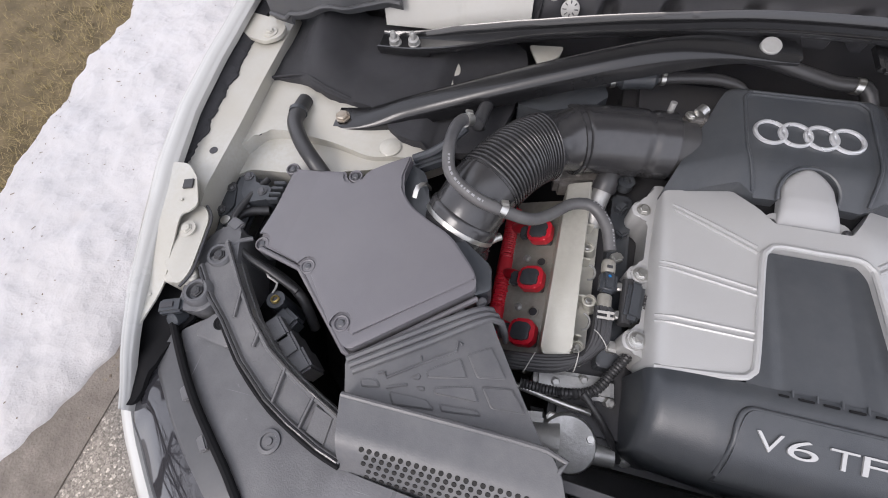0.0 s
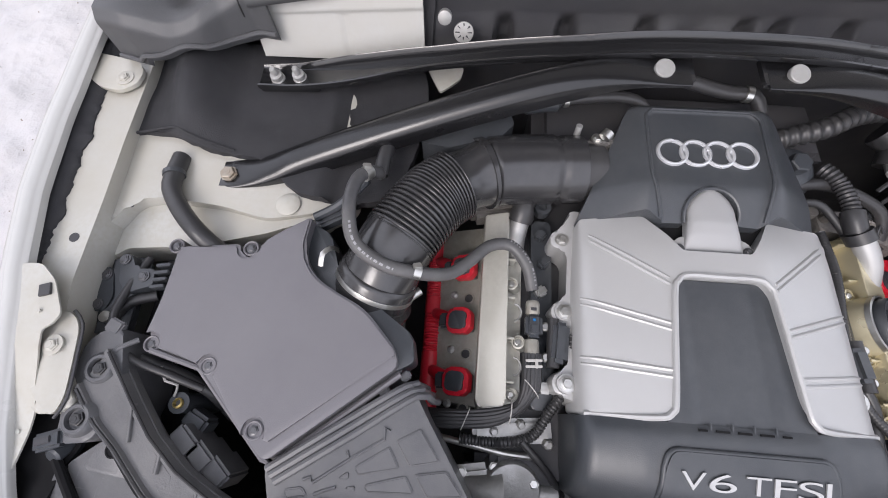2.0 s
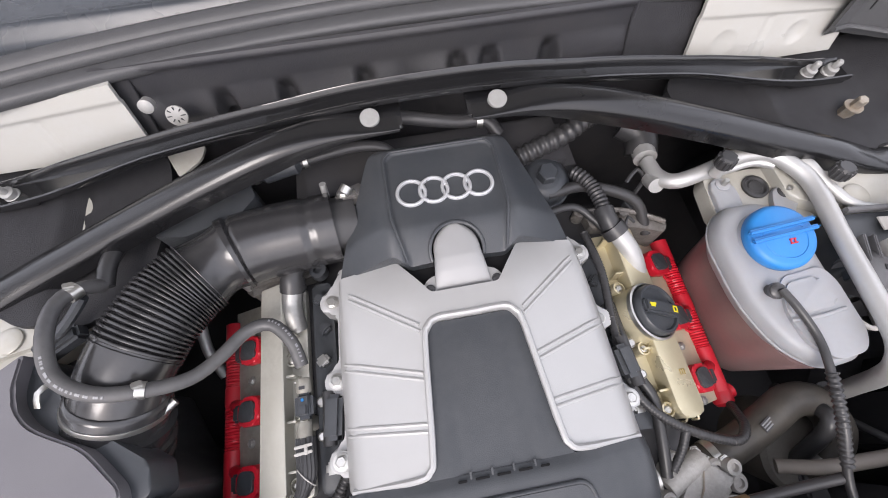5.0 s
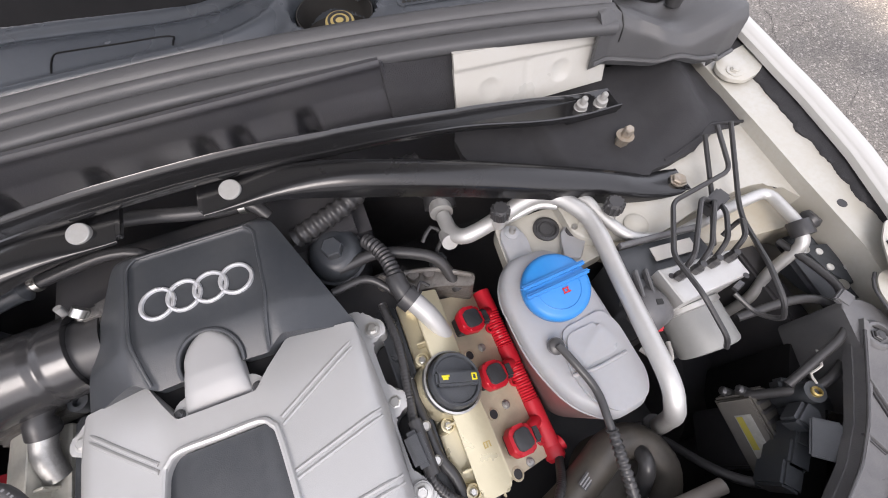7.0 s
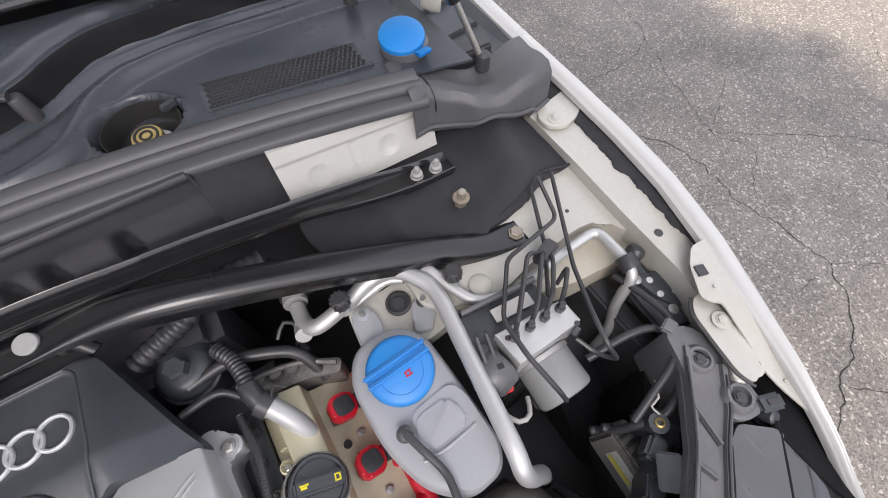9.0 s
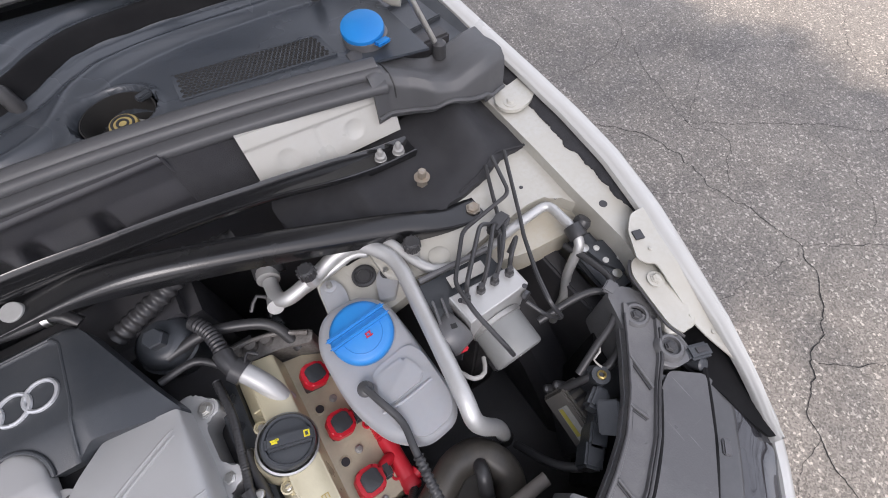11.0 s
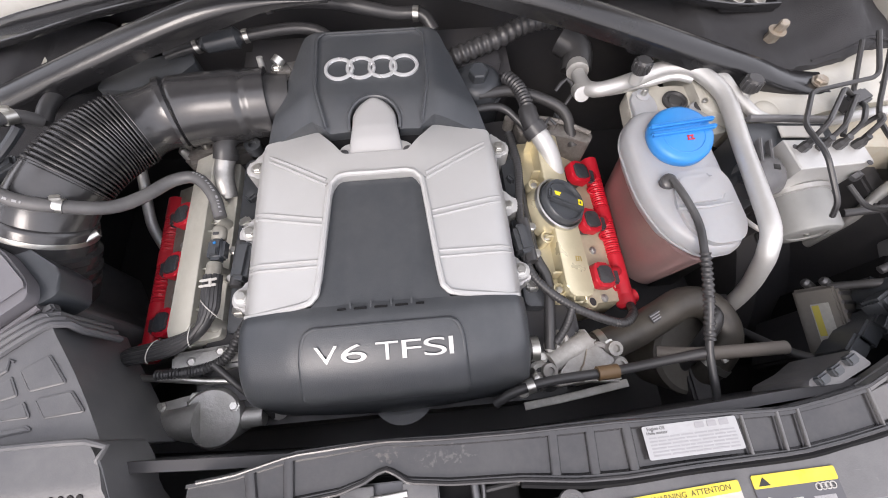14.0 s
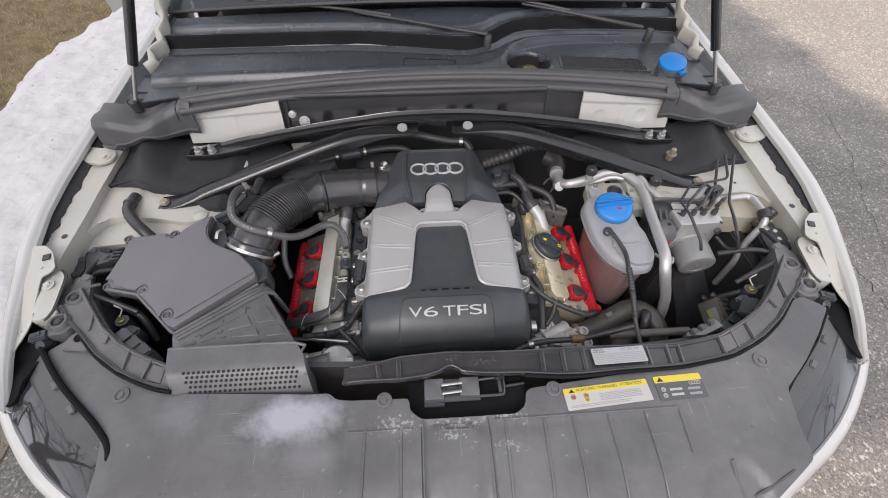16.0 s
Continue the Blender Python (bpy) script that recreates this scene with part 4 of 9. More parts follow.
outline = [(-0.668, -0.018), (-0.645, -0.027), (-0.605, -0.0655), (-0.559, -0.0965), (-0.525, -0.1125), (-0.487, -0.127), (-0.462, -0.133), (-0.235, -0.147), (-0.200, -0.147), (-0.190, -0.158), (-0.072, -0.160), (-0.070, -0.180), (-0.052, -0.194), (0.100, -0.194), (0.117, -0.182), (0.122, -0.160), (0.130, -0.155),
           (0.283, -0.1425), (0.384, -0.1405), (0.436, -0.1345), (0.487, -0.127), (0.525, -0.1125), (0.559, -0.0965), (0.605, -0.0655), (0.645, -0.027), (0.668, -0.018), (0.700, -0.045), (0.655, -0.093), (0.604, -0.140), (0.547, -0.184), (0.534, -0.235), (0.528, -0.288), (0.44, -0.345), (0.25, -0.425), (0.0, -0.46),
           (-0.25, -0.425), (-0.44, -0.345), (-0.528, -0.288), (-0.534, -0.235), (-0.547, -0.184), (-0.604, -0.140), (-0.655, -0.093), (-0.700, -0.045)]


part("cover_panel", dense_fill(rounded(outline, 0.006, 2), cover_z, 0.004, 0.007), CARRIER, cover, angle=50)
for x, y in ((-0.112, -0.155), (0.168, -0.153), (-0.540, -0.123), (0.528, -0.129)):
    z = cover_z(x, y)
    clip = part("push_clip", lathe([(0.013, -0.001), (0.0125, 0.0025), (0.009, 0.003), (0.008, 0.001), (0.0045, 0.001), (0.004, 0.003), (0.0, 0.0032)], (x, y - 0.006, z), n=24), PLASTIC, cover)
# thin raised ribs on both fields, a sunk channel in the middle
for x0, x1, y1 in ((0.081, 0.078, -0.345), (0.143, 0.137, -0.345), (0.189, 0.188, -0.345), (0.246, 0.246, -0.34), (0.305, 0.303, -0.335), (0.361, 0.357, -0.268), (-0.141, -0.142, -0.345), (-0.084, -0.085, -0.345)):
    pts = [(x0 + (x1 - x0) * k / 12, -0.204 + (y1 + 0.204) * k / 12) for k in range(13)]
    part("rib", tube([(x, y, cover_z(x, y) + 0.0004) for x, y in pts], 0.0024, 8), CARRIER, cover)
for x0, x1, y in ((0.062, 0.361, -0.2005), (-0.168, -0.066, -0.2075), (-0.026, 0.028, -0.2115)):
    part("rib", tube([(x, y, cover_z(x, y) + 0.0004) for x in np.linspace(x0, x1, 16)], 0.0019, 6), CARRIER, cover)
for pts in (((0.411, -0.280), (0.413, -0.300), (0.417, -0.335)), ((0.432, -0.328), (0.465, -0.314), (0.494, -0.301))):
    part("rib", tube([(x, y, cover_z(x, y)) for x, y in pts], 0.0028, 6), CARRIER, cover)
for x in (-0.0505, 0.0525):
    part("channel_edge", tube([(x, y, cover_z(x + math.copysign(0.004, x), y) - 0.0003) for y in np.linspace(-0.197, -0.40, 14)], 0.0014, 8), CARRIER, cover)

# ---- lock carrier ----
carrier = thing("lock_carrier", "black plastic front cross member with ribbed channels", "cross member", (0, -0.11, 0.5))
SIDEF = [(0.483, -0.1225), (0.522, -0.108), (0.555, -0.0925), (0.600, -0.062), (0.641, -0.024), (0.668, -0.004), (0.700, 0.030)]
SIDER = [(0.478, -0.082), (0.507, -0.070), (0.538, -0.056), (0.571, -0.038), (0.607, -0.009), (0.638, 0.026), (0.680, 0.076)]
BANDF = [(-0.180, -0.135), (-0.137, -0.1335), (-0.085, -0.1345), (-0.042, -0.1305), (-0.019, -0.1235), (-0.008, -0.117), (0.001, -0.115), (0.009, -0.119), (0.020, -0.127), (0.059, -0.132), (0.122, -0.1345), (0.176, -0.1405), (0.219, -0.1415), (0.283, -0.1385), (0.384, -0.1365), (0.433, -0.1305), *SIDEF]
BANDR = [(-0.178, -0.108), (-0.137, -0.104), (-0.086, -0.0915), (-0.042, -0.0895), (-0.019, -0.089), (-0.008, -0.089), (0.001, -0.089), (0.009, -0.089), (0.020, -0.0895), (0.059, -0.091), (0.122, -0.092), (0.176, -0.091), (0.219, -0.0905), (0.290, -0.0925), (0.390, -0.0955), (0.436, -0.0895), *SIDER]
LF = [(-x, y) for x, y in [(0.456, -0.129), *SIDEF]]
LR = [(-x, y) for x, y in [(0.460, -0.091), *SIDER]]


def ribbon(fr, rr, u):
    t = u * (len(fr) - 1)
    i = min(int(t), len(fr) - 2)
    w = t - i
    return Vector(fr[i]).lerp(Vector(fr[i + 1]), w), Vector(rr[i]).lerp(Vector(rr[i + 1]), w)


def band_place(fr, rr, sx=1):
    def place(u, v):
        f, r = ribbon(fr, rr, u)
        p = f.lerp(r, v)
        z = 0.889 + 0.005 * (v < 0.13) + 0.004 * (v > 0.80) - 0.014 * (v > 0.95) + 0.014 * max(0, (abs(p.x) - 0.5) / 0.2)
        return (sx * p.x, p.y, z)
    return place


part("cross_beam", sheet(band_place(BANDF[:17], BANDR[:17]), 128, 28, 0.012), BEAM, carrier, "glossy black middle of the cross member")
part("side_beam", sheet(band_place(BANDF[16:], BANDR[16:]), 60, 28, 0.012), BEAMEND, carrier)
part("side_beam", sheet(band_place(LF, LR), 60, 28, 0.012), BEAMEND, carrier)
for fr, rr in ((BANDF, BANDR), (LF, LR)):
    pl = band_place(fr, rr)
    us = np.linspace(0.01, 0.99, 80)
    part("rolled_edge", tube([Vector(pl(u, 0.03)) + Vector((0, 0, 0.0004)) for u in us], 0.0021, 8, smooth=False), BEAM, carrier, "rounded shiny edge")
    part("rolled_edge", tube([Vector(pl(u, 0.93)) + Vector((0, 0, 0.0002)) for u in us], 0.0017, 8, smooth=False), BEAM, carrier)
for x0, y0, x1, y1 in ((-0.124, -0.103, -0.119, -0.131), (-0.089, -0.094, -0.087, -0.131), (0.158, -0.094, 0.155, -0.135), (0.194, -0.094, 0.191, -0.137), (0.229, -0.094, 0.228, -0.137)):
    part("stiffening_rib", bar([(x0 + (x1 - x0) * k / 5, y0 + (y1 - y0) * k / 5, 0.8895) for k in range(6)], lambda k: 0.0095, lambda k: 0.008), BEAM, carrier)
# shallow slanted fields between thin raised steps on both curved ends
RIBS = [(0.476, -0.087, 0.475, -0.122), (0.502, -0.079, 0.502, -0.114), (0.536, -0.065, 0.536, -0.100), (0.600, -0.019, 0.606, -0.041), (0.640, 0.020, 0.634, -0.021)]
ribs = [(1, *q) for q in RIBS] + [(1, 0.341, -0.099, 0.340, -0.133), (1, 0.377, -0.098, 0.374, -0.133), (1, 0.398, -0.097, 0.395, -0.132)]
ribs += [(-1, 0.505, -0.075, 0.509, -0.108), (-1, 0.547, -0.055, 0.546, -0.094), (-1, 0.593, -0.023, 0.592, -0.043), (-1, 0.636, 0.020, 0.628, -0.017)]
for sx, x0, y0, x1, y1 in ribs:
    zz = 0.8905 + 0.014 * max(0, ((x0 + x1) / 2 - 0.5) / 0.2)
    part("stiffening_rib", bar([(sx * (x0 + (x1 - x0) * k / 5), y0 + (y1 - y0) * k / 5, zz) for k in range(6)], lambda k: 0.0032, lambda k: 0.008), BEAMEND, carrier)
    # dark bar paints the slit of shadow beside the rib
    part("rib_groove", bar([(sx * (x0 + (x1 - x0) * k / 5) - 0.0026, y0 + (y1 - y0) * k / 5, zz - 0.0012) for k in range(6)], lambda k: 0.0026, lambda k: 0.004), DARK, carrier)
for sx in (-1, 1):
    field = [(0.478, -0.090), (0.500, -0.083), (0.500, -0.110), (0.478, -0.118)]
    part("slanted_field", prism([(sx * x, y) for x, y in field], 0.88, lambda x, y: 0.8905 + 0.12 * (abs(x) - 0.478), 0.0008, 1), BEAMEND, carrier)
    field = [(0.575, -0.047), (0.598, -0.027), (0.632, 0.008), (0.628, -0.022), (0.604, -0.048), (0.585, -0.060)]
    part("slanted_field", prism(rounded([(sx * x, y) for x, y in field], 0.005), 0.88, lambda x, y: 0.8968 + 0.10 * (abs(x) - 0.60), 0.0012, 1), BEAMEND, carrier)
# black tube for the shade in the channel between beam and cover panel
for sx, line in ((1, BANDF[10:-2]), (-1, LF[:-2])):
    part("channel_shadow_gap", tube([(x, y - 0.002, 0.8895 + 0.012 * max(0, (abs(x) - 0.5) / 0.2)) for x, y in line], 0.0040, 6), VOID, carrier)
part("beam_front", sheet(lambda u, v: (-0.42 + 0.92 * u, -0.075 - 0.02 * math.sin(math.pi * u), 0.875 - 0.22 * v), 20, 4, 0.01, (0, -1, 0)), DARK, carrier)
for s in (-1, 1):
    part("headlamp_strut", prism(rounded([(s * x, y) for x, y in ((0.655, 0.035), (0.668, -0.02), (0.705, -0.025), (0.715, 0.03), (0.712, 0.085), (0.678, 0.10))], 0.012), 0.80, 0.900, 0.004), PLASTIC, carrier)
    for x, y, z in ((0.685, 0.052, 0.900), (0.686, 0.001, 0.904)):
        eye = lathe([(0.019, -0.02), (0.018, 0.0), (0.014, 0.005), (0.011, 0.005), (0.010, 0.0), (0.0, 0.0)], (s * x, y, z), n=24)
        part("mounting_eye", eye, PLASTIC, carrier)
        bolt(carrier, (s * x, y, z), 0.006, material=RUBBER)
    part("height_adjuster", block((s * 0.713, -0.022, 0.897), (0.030, 0.018, 0.012), (0, 0, s * -20), 0.003), COVERBLACK, carrier)
    part("adjuster_slot", block((s * 0.716, -0.0225, 0.9035), (0.016, 0.007, 0.002), (0, 0, s * -20), 0.0006), DARK, carrier)
    part("adjuster_neck", lathe([(0.009, -0.012), (0.009, 0.004), (0.0065, 0.006), (0.0, 0.006)], (s * 0.709, -0.034, 0.888), (s * 0.1, -0.6, 0.7), 16), COVERBLACK, carrier)
    tongue = prism(rounded([(s * 0.622, -0.052), (s * 0.632, -0.022), (s * 0.646, -0.009), (s * 0.663, -0.018), (s * 0.676, -0.046)], 0.010, 4), 0.880, lambda x, y: 0.8905 + 0.06 * max(0, y + 0.04), 0.0015, 2)
    part("cover_eye", tongue, CARRIER, carrier, "rounded fixing tongue")
    part("eye_hole", lathe([(0.0085, 0.0), (0.0085, 0.0008), (0.0070, 0.0010), (0.0060, 0.0002), (0.0, 0.0002)], (s * 0.648, -0.026, 0.8914), (0, -0.06, 1), 24), VOID, carrier)

# bonnet lock in the opening
lock = thing("bonnet_lock", "steel bonnet latch in a dark opening", "latch", (0, -0.15, 0.8))
# near-black pocket surfaces carry the opening's shade in their colour
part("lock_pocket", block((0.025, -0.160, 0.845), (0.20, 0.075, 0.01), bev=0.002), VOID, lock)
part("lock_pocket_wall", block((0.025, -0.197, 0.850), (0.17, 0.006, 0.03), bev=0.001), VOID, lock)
part("catch_plate", block((0.0, -0.146, 0.862), (0.094, 0.038, 0.004), bev=0.001), DARKSTEEL, lock)
part("left_jaw", prism(rounded([(-0.046, -0.163), (-0.014, -0.163), (-0.014, -0.152), (-0.020, -0.150), (-0.020, -0.141), (-0.014, -0.139), (-0.014, -0.128), (-0.046, -0.128)], 0.002, 2), 0.858, 0.8725, 0.0015), PLASTIC, lock)
part("right_jaw", prism(rounded([(0.013, -0.158), (0.046, -0.160), (0.046, -0.128), (0.013, -0.128), (0.013, -0.138), (0.018, -0.140), (0.018, -0.149), (0.013, -0.151)], 0.002, 2), 0.858, 0.8725, 0.0015), PLASTIC, lock)
part("catch_block", block((0.0, -0.145, 0.8655), (0.020, 0.013, 0.006), bev=0.002), DARK, lock)
for y, l in ((-0.1385, 0.017), (-0.1525, 0.016)):
    part("catch_bar", bar([(-l, y - 0.001, 0.8725), (0.0, y, 0.8732), (l, y + 0.0015, 0.8728)], lambda u: 0.0052, lambda u: 0.0024), STEEL, lock, "bright worn latch bar")
part("jaw_foot", block((-0.030, -0.168, 0.859), (0.034, 0.006, 0.010), bev=0.0015), COVERBLACK, lock)
part("guide_frame", tube([(0.046, -0.132, 0.866), (0.086, -0.129, 0.866), (0.089, -0.133, 0.866), (0.088, -0.155, 0.864), (0.080, -0.158, 0.863), (0.046, -0.158, 0.863)], 0.0026, 8), DARKSTEEL, lock)
part("guide_post", tube([(0.081, -0.131, 0.8665), (0.082, -0.156, 0.8665)], 0.0042, 12), DARKSTEEL, lock)
part("guide_cap", block((0.081, -0.1305, 0.8685), (0.016, 0.006, 0.004), (0, 0, 6), 0.0012), DARKSTEEL, lock)
part("release_cable", tube([(0.088, -0.143, 0.858), (0.105, -0.141, 0.858), (0.125, -0.139, 0.858)], 0.003, 8), RUBBER, lock)

# ---- engine ----
engine = thing("engine", "V6 engine with silver and black plastic covers", "engine", (0, 0.17, 0.5))
part("crankcase", block((0, 0.17, 0.64), (0.50, 0.42, 0.27), bev=0.01), DARK, engine)
part("gearbox_end", block((0.0, 0.46, 0.70), (0.42, 0.12, 0.30), bev=0.02), DARK, engine)


def silver_z(x, y):
    side = max(0, (abs(x) - 0.055) / 0.1)
    back = max(0, (y - 0.235) / 0.06)
    return 0.893 - 0.030 * side - 0.014 * min(1, back) ** 1.5 * (1 - 0.6 * side) - 0.010 * max(0, (abs(x) - 0.145) / 0.015) ** 2


half = [(0.040, 0.239), (0.077, 0.2905), (0.153, 0.288), (0.160, 0.200), (0.161, 0.047), (0.079, 0.047), (0.064, 0.070), (0.054, 0.190), (0.043, 0.206)]
silver = [*half, *[(-x, y) for x, y in half[::-1]]]
shell = part("silver_cover", dense_fill(rounded(silver, [0.004, 0.004, 0.006, 0.02, 0.006, 0.012, 0.02, 0.012, 0.008] + [0.008, 0.012, 0.02, 0.012, 0.006, 0.02, 0.006, 0.004, 0.004], 4), silver_z, 0.05, 0.012), SILVER, engine, "silver painted intake cover with cast ribs", 55)
for s in (-1, 1):
    for (x0, y0), (x1, y1) in (((0.060, 0.196), (0.142, 0.256)), ((0.063, 0.143), (0.154, 0.173)), ((0.066, 0.092), (0.156, 0.103))):
        for off in (0.0, 0.0075):
            pts = [(s * (x0 + (x1 - x0) * k / 6), y0 + off + (y1 - y0) * k / 6) for k in range(7)]
            part("cover_rib", tube([(x, y, silver_z(x, y) - 0.0006) for x, y in pts], lambda u: 0.0024 * (1 if u < 0.93 else 0.6), 8), SILVER, shell)
    ridge = [(s * x, y) for x, y in ((0.0, 0.2080), (0.039, 0.2080), (0.051, 0.200), (0.0565, 0.183), (0.0665, 0.075), (0.072, 0.056), (0.088, 0.050), (0.155, 0.049))]
    part("cover_rim", tube([(x, y, silver_z(x, y) + 0.0004) for x, y in ridge], 0.0036, 8, 0.004), SILVER, shell)
    flange = bmesh.new()
    ears = []
    bolts = ((0.080, 0.843), (0.167, 0.839), (0.267, 0.835)) if s < 0 else ((0.087, 0.835), (0.186, 0.824), (0.280, 0.828))
    for by, bz in bolts:
        ears += [(s * 0.160, by - 0.022), (s * 0.168, by - 0.013), (s * 0.183, by - 0.011), (s * 0.186, by + 0.004), (s * 0.178, by + 0.014), (s * 0.163, by + 0.02)]
    prism(rounded([(s * 0.14, 0.050), *ears, (s * 0.158, 0.312), (s * 0.14, 0.312)], 0.006, 2), 0.78, 0.836 if s < 0 else 0.826, 0.003, 2, flange)
    part("intake_flange", flange, SILVER, engine, "silver intake flange with bolt ears")
    for by, bz in bolts:
        part("bolt_boss", lathe([(0.013, -0.03), (0.0115, 0.0), (0.0, 0.0)], (s * 0.169, by, bz), n=16), SILVER, engine)
        bolt(engine, (s * 0.169, by, bz), 0.0062, washer=0.0095)

# black centre panel and front cover
part("centre_panel", dense_fill(rounded([(-0.052, 0.205), (0.052, 0.205), (0.064, 0.078), (0.077, 0.042), (-0.077, 0.042), (-0.064, 0.078)], [0.012, 0.012, 0.03, 0.0, 0.0, 0.03], 5), lambda x, y: 0.884 - 0.002 * (abs(x) < 0.043), 0.02, 0.006), COVERBLACK, engine)
front_path = smooth_path([(0, 0.047, 0.8840), (0, 0.030, 0.8875), (0, 0.0, 0.8825), (0, -0.025, 0.870), (0, -0.046, 0.846), (0, -0.057, 0.815), (0, -0.060, 0.785), (0, -0.052, 0.755)], 0.004)


def front_drop(x):
    return float(np.interp(abs(x), [0, 0.078, 0.10, 0.13, 0.150, 0.162], [0, 0, 0.0035, 0.012, 0.0175, 0.0225]))


def front_cover(u, v):
    a = abs(2 * u - 1) * 1.14
    x = 0.162 * min(1, a) + 0.003 * max(0, a - 1) / 0.14
    wall = 0.075 * max(0, a - 1) / 0.14 + 0.007 * max(0, min(1, (a - 0.9) / 0.1)) ** 2
    p = front_path[round(v * (len(front_path) - 1))]
    k = min(1, max(0, (v - 0.55) / 0.45))
    x *= 1 - 0.30 * k * k * (3 - 2 * k)
    y = p.y + 0.012 * (x / 0.162) ** 2 * min(1, v * 1.6)
    return (math.copysign(x, u - 0.5), y, p.z - front_drop(x) * (1 - 0.3 * v) - wall)


part("front_cover", sheet(front_cover, 84, 44, 0.004), COVERBLACK, engine, "black plastic front engine cover", 50)


def front_z(x, y):
    low = min(range(len(front_path)), key=lambda i: front_path[i].y)
    ys, zs = [p.y for p in front_path[:low + 1]][::-1], [p.z for p in front_path[:low + 1]][::-1]
    return float(np.interp(y - 0.012 * (x / 0.162) ** 2 * 0.5, ys, zs)) - front_drop(x) * 0.85


plate = rounded([(-0.088, -0.050), (-0.083, 0.004), (-0.076, 0.020), (0.076, 0.020), (0.083, 0.004), (0.088, -0.050)], [0.003, 0.020, 0.012, 0.012, 0.020, 0.003], 5)
part("name_panel", dense_fill(plate, lambda x, y: front_z(x, y) + 0.0046, 0.012, 0.005), COVERBLACK, engine, angle=50)
part("panel_edge", tube([(x * 1.015, y + 0.001, front_z(x, y) + 0.0012) for x, y in ((-0.087, -0.044), (-0.084, -0.015), (-0.082, 0.006), (-0.074, 0.019), (-0.05, 0.0205), (0.05, 0.0205), (0.074, 0.019), (0.082, 0.006), (0.084, -0.015), (0.087, -0.044))], 0.0030, 10, 0.003), COVERBLACK, engine)
words = bmesh.new()
for ch, x0, x1 in (("V", 0.0, 0.165), ("6", 0.190, 0.371), ("T", 0.438, 0.602), ("F", 0.627, 0.767), ("S", 0.785, 0.948), ("I", 0.968, 1.0)):
    glyph = lettering(ch, 0.03, 0.0009, Matrix.Identity(4))
    wx, wy = [v.co.x for v in glyph.verts], [v.co.y for v in glyph.verts]
    glyph.transform(Matrix.Translation((-0.0695 + 0.143 * (x0 + x1) / 2, -0.006, 0)) @ Matrix.Diagonal((0.143 * (x1 - x0) / (max(wx) - min(wx)), 0.0170 / (max(wy) - min(wy)), 1, 1)) @ Matrix.Translation((-(max(wx) + min(wx)) / 2, -(max(wy) + min(wy)) / 2, 0)))
    words = merge(words, glyph)
for v in words.verts:
    v.co.z += front_z(0, v.co.y) + 0.0060
part("cover_lettering", words, SILVER, engine, "chrome letters reading V6 TFSI", 30)
for x in (-0.033, -0.011, 0.011, 0.033):
    part("panel_fin", block((x, 0.0455, 0.8852), (0.0022, 0.008, 0.0022), (8, 0, 0), 0.0006), COVERBLACK, engine)
for x in (-0.022, 0.0, 0.022, 0.042, -0.042):
    part("panel_slot", block((x, 0.0415, 0.8868), (0.014 if abs(x) < 0.03 else 0.009, 0.0022, 0.0016), bev=0.0003), VOID, engine)
part("cover_spout", lathe([(0.0, -0.02), (0.022, -0.02), (0.028, 0.0), (0.036, 0.016), (0.040, 0.030)], (0.010, -0.040, 0.742), (0, 0.1, 1), 28), COVERBLACK, engine)


def rear_z(x, y):
    """Rounded shell with a sunk badge field that dips towards the scoop."""
    s_ = max(0, abs(x) - 0.076)
    z = 0.9085 - 0.72 * s_ * s_ / (s_ + 0.012) - 0.010 * max(0, (y - 0.432) / 0.014) ** 2
    z -= 0.024 * max(0, (0.325 - y) / 0.06) ** 1.3
    half = 0.0600 + 0.0125 * min(1, max(0, (y - 0.276) / 0.06))
    d1, d2 = half - abs(x), 0.4335 - y
    inside = min(d1, d2) if max(d1, d2) > 0.016 else 0.016 - math.hypot(max(0, 0.016 - d1), max(0, 0.016 - d2))
    return z - 0.0050 * soft(inside, 0.0040)


badge_z = rear_z
arch = [(0.0325 * math.cos(a), 0.287 + 0.0325 * math.sin(a)) for a in np.linspace(-0.28, math.pi + 0.28, 21)]
rear = rounded([(0.060, 0.277), (0.078, 0.2895), (0.154, 0.286), (0.138, 0.325), (0.108, 0.400), (0.090, 0.446), (-0.090, 0.446), (-0.108, 0.400), (-0.138, 0.325), (-0.154, 0.286), (-0.078, 0.2895), (-0.060, 0.277)], [0.004, 0.004, 0.006, 0.02, 0.02, 0.022, 0.022, 0.02, 0.02, 0.006, 0.004, 0.004], 4) + arch[::-1]
back = part("rear_cover", dense_fill(rear, rear_z, 0.030, 0.0036), COVERBLACK, engine, "black plastic rear engine cover with a sunk badge field", 55)
field_edge = [(0.0600 + 0.0125 * min(1, (y - 0.276) / 0.06), y) for y in np.linspace(0.282, 0.414, 12)] + [(0.0565 + 0.016 * math.cos(a), 0.4175 + 0.016 * math.sin(a)) for a in np.linspace(0.2, math.pi / 2, 6)]
field_edge = field_edge + [(-x, y) for x, y in field_edge[::-1]]
part("field_rim", tube([(x * 1.012, y + (0.0008 if y > 0.43 else 0), rear_z(x * 1.06, y + (0.003 if y > 0.43 else 0)) - 0.0004) for x, y in field_edge], 0.0019, 8, 0.004), COVERBLACK, back, "rounded rim of the badge field")
# near-black floor puts the shade of the pocket round the scoop into colour
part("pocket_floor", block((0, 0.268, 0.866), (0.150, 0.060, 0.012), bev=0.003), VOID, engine)
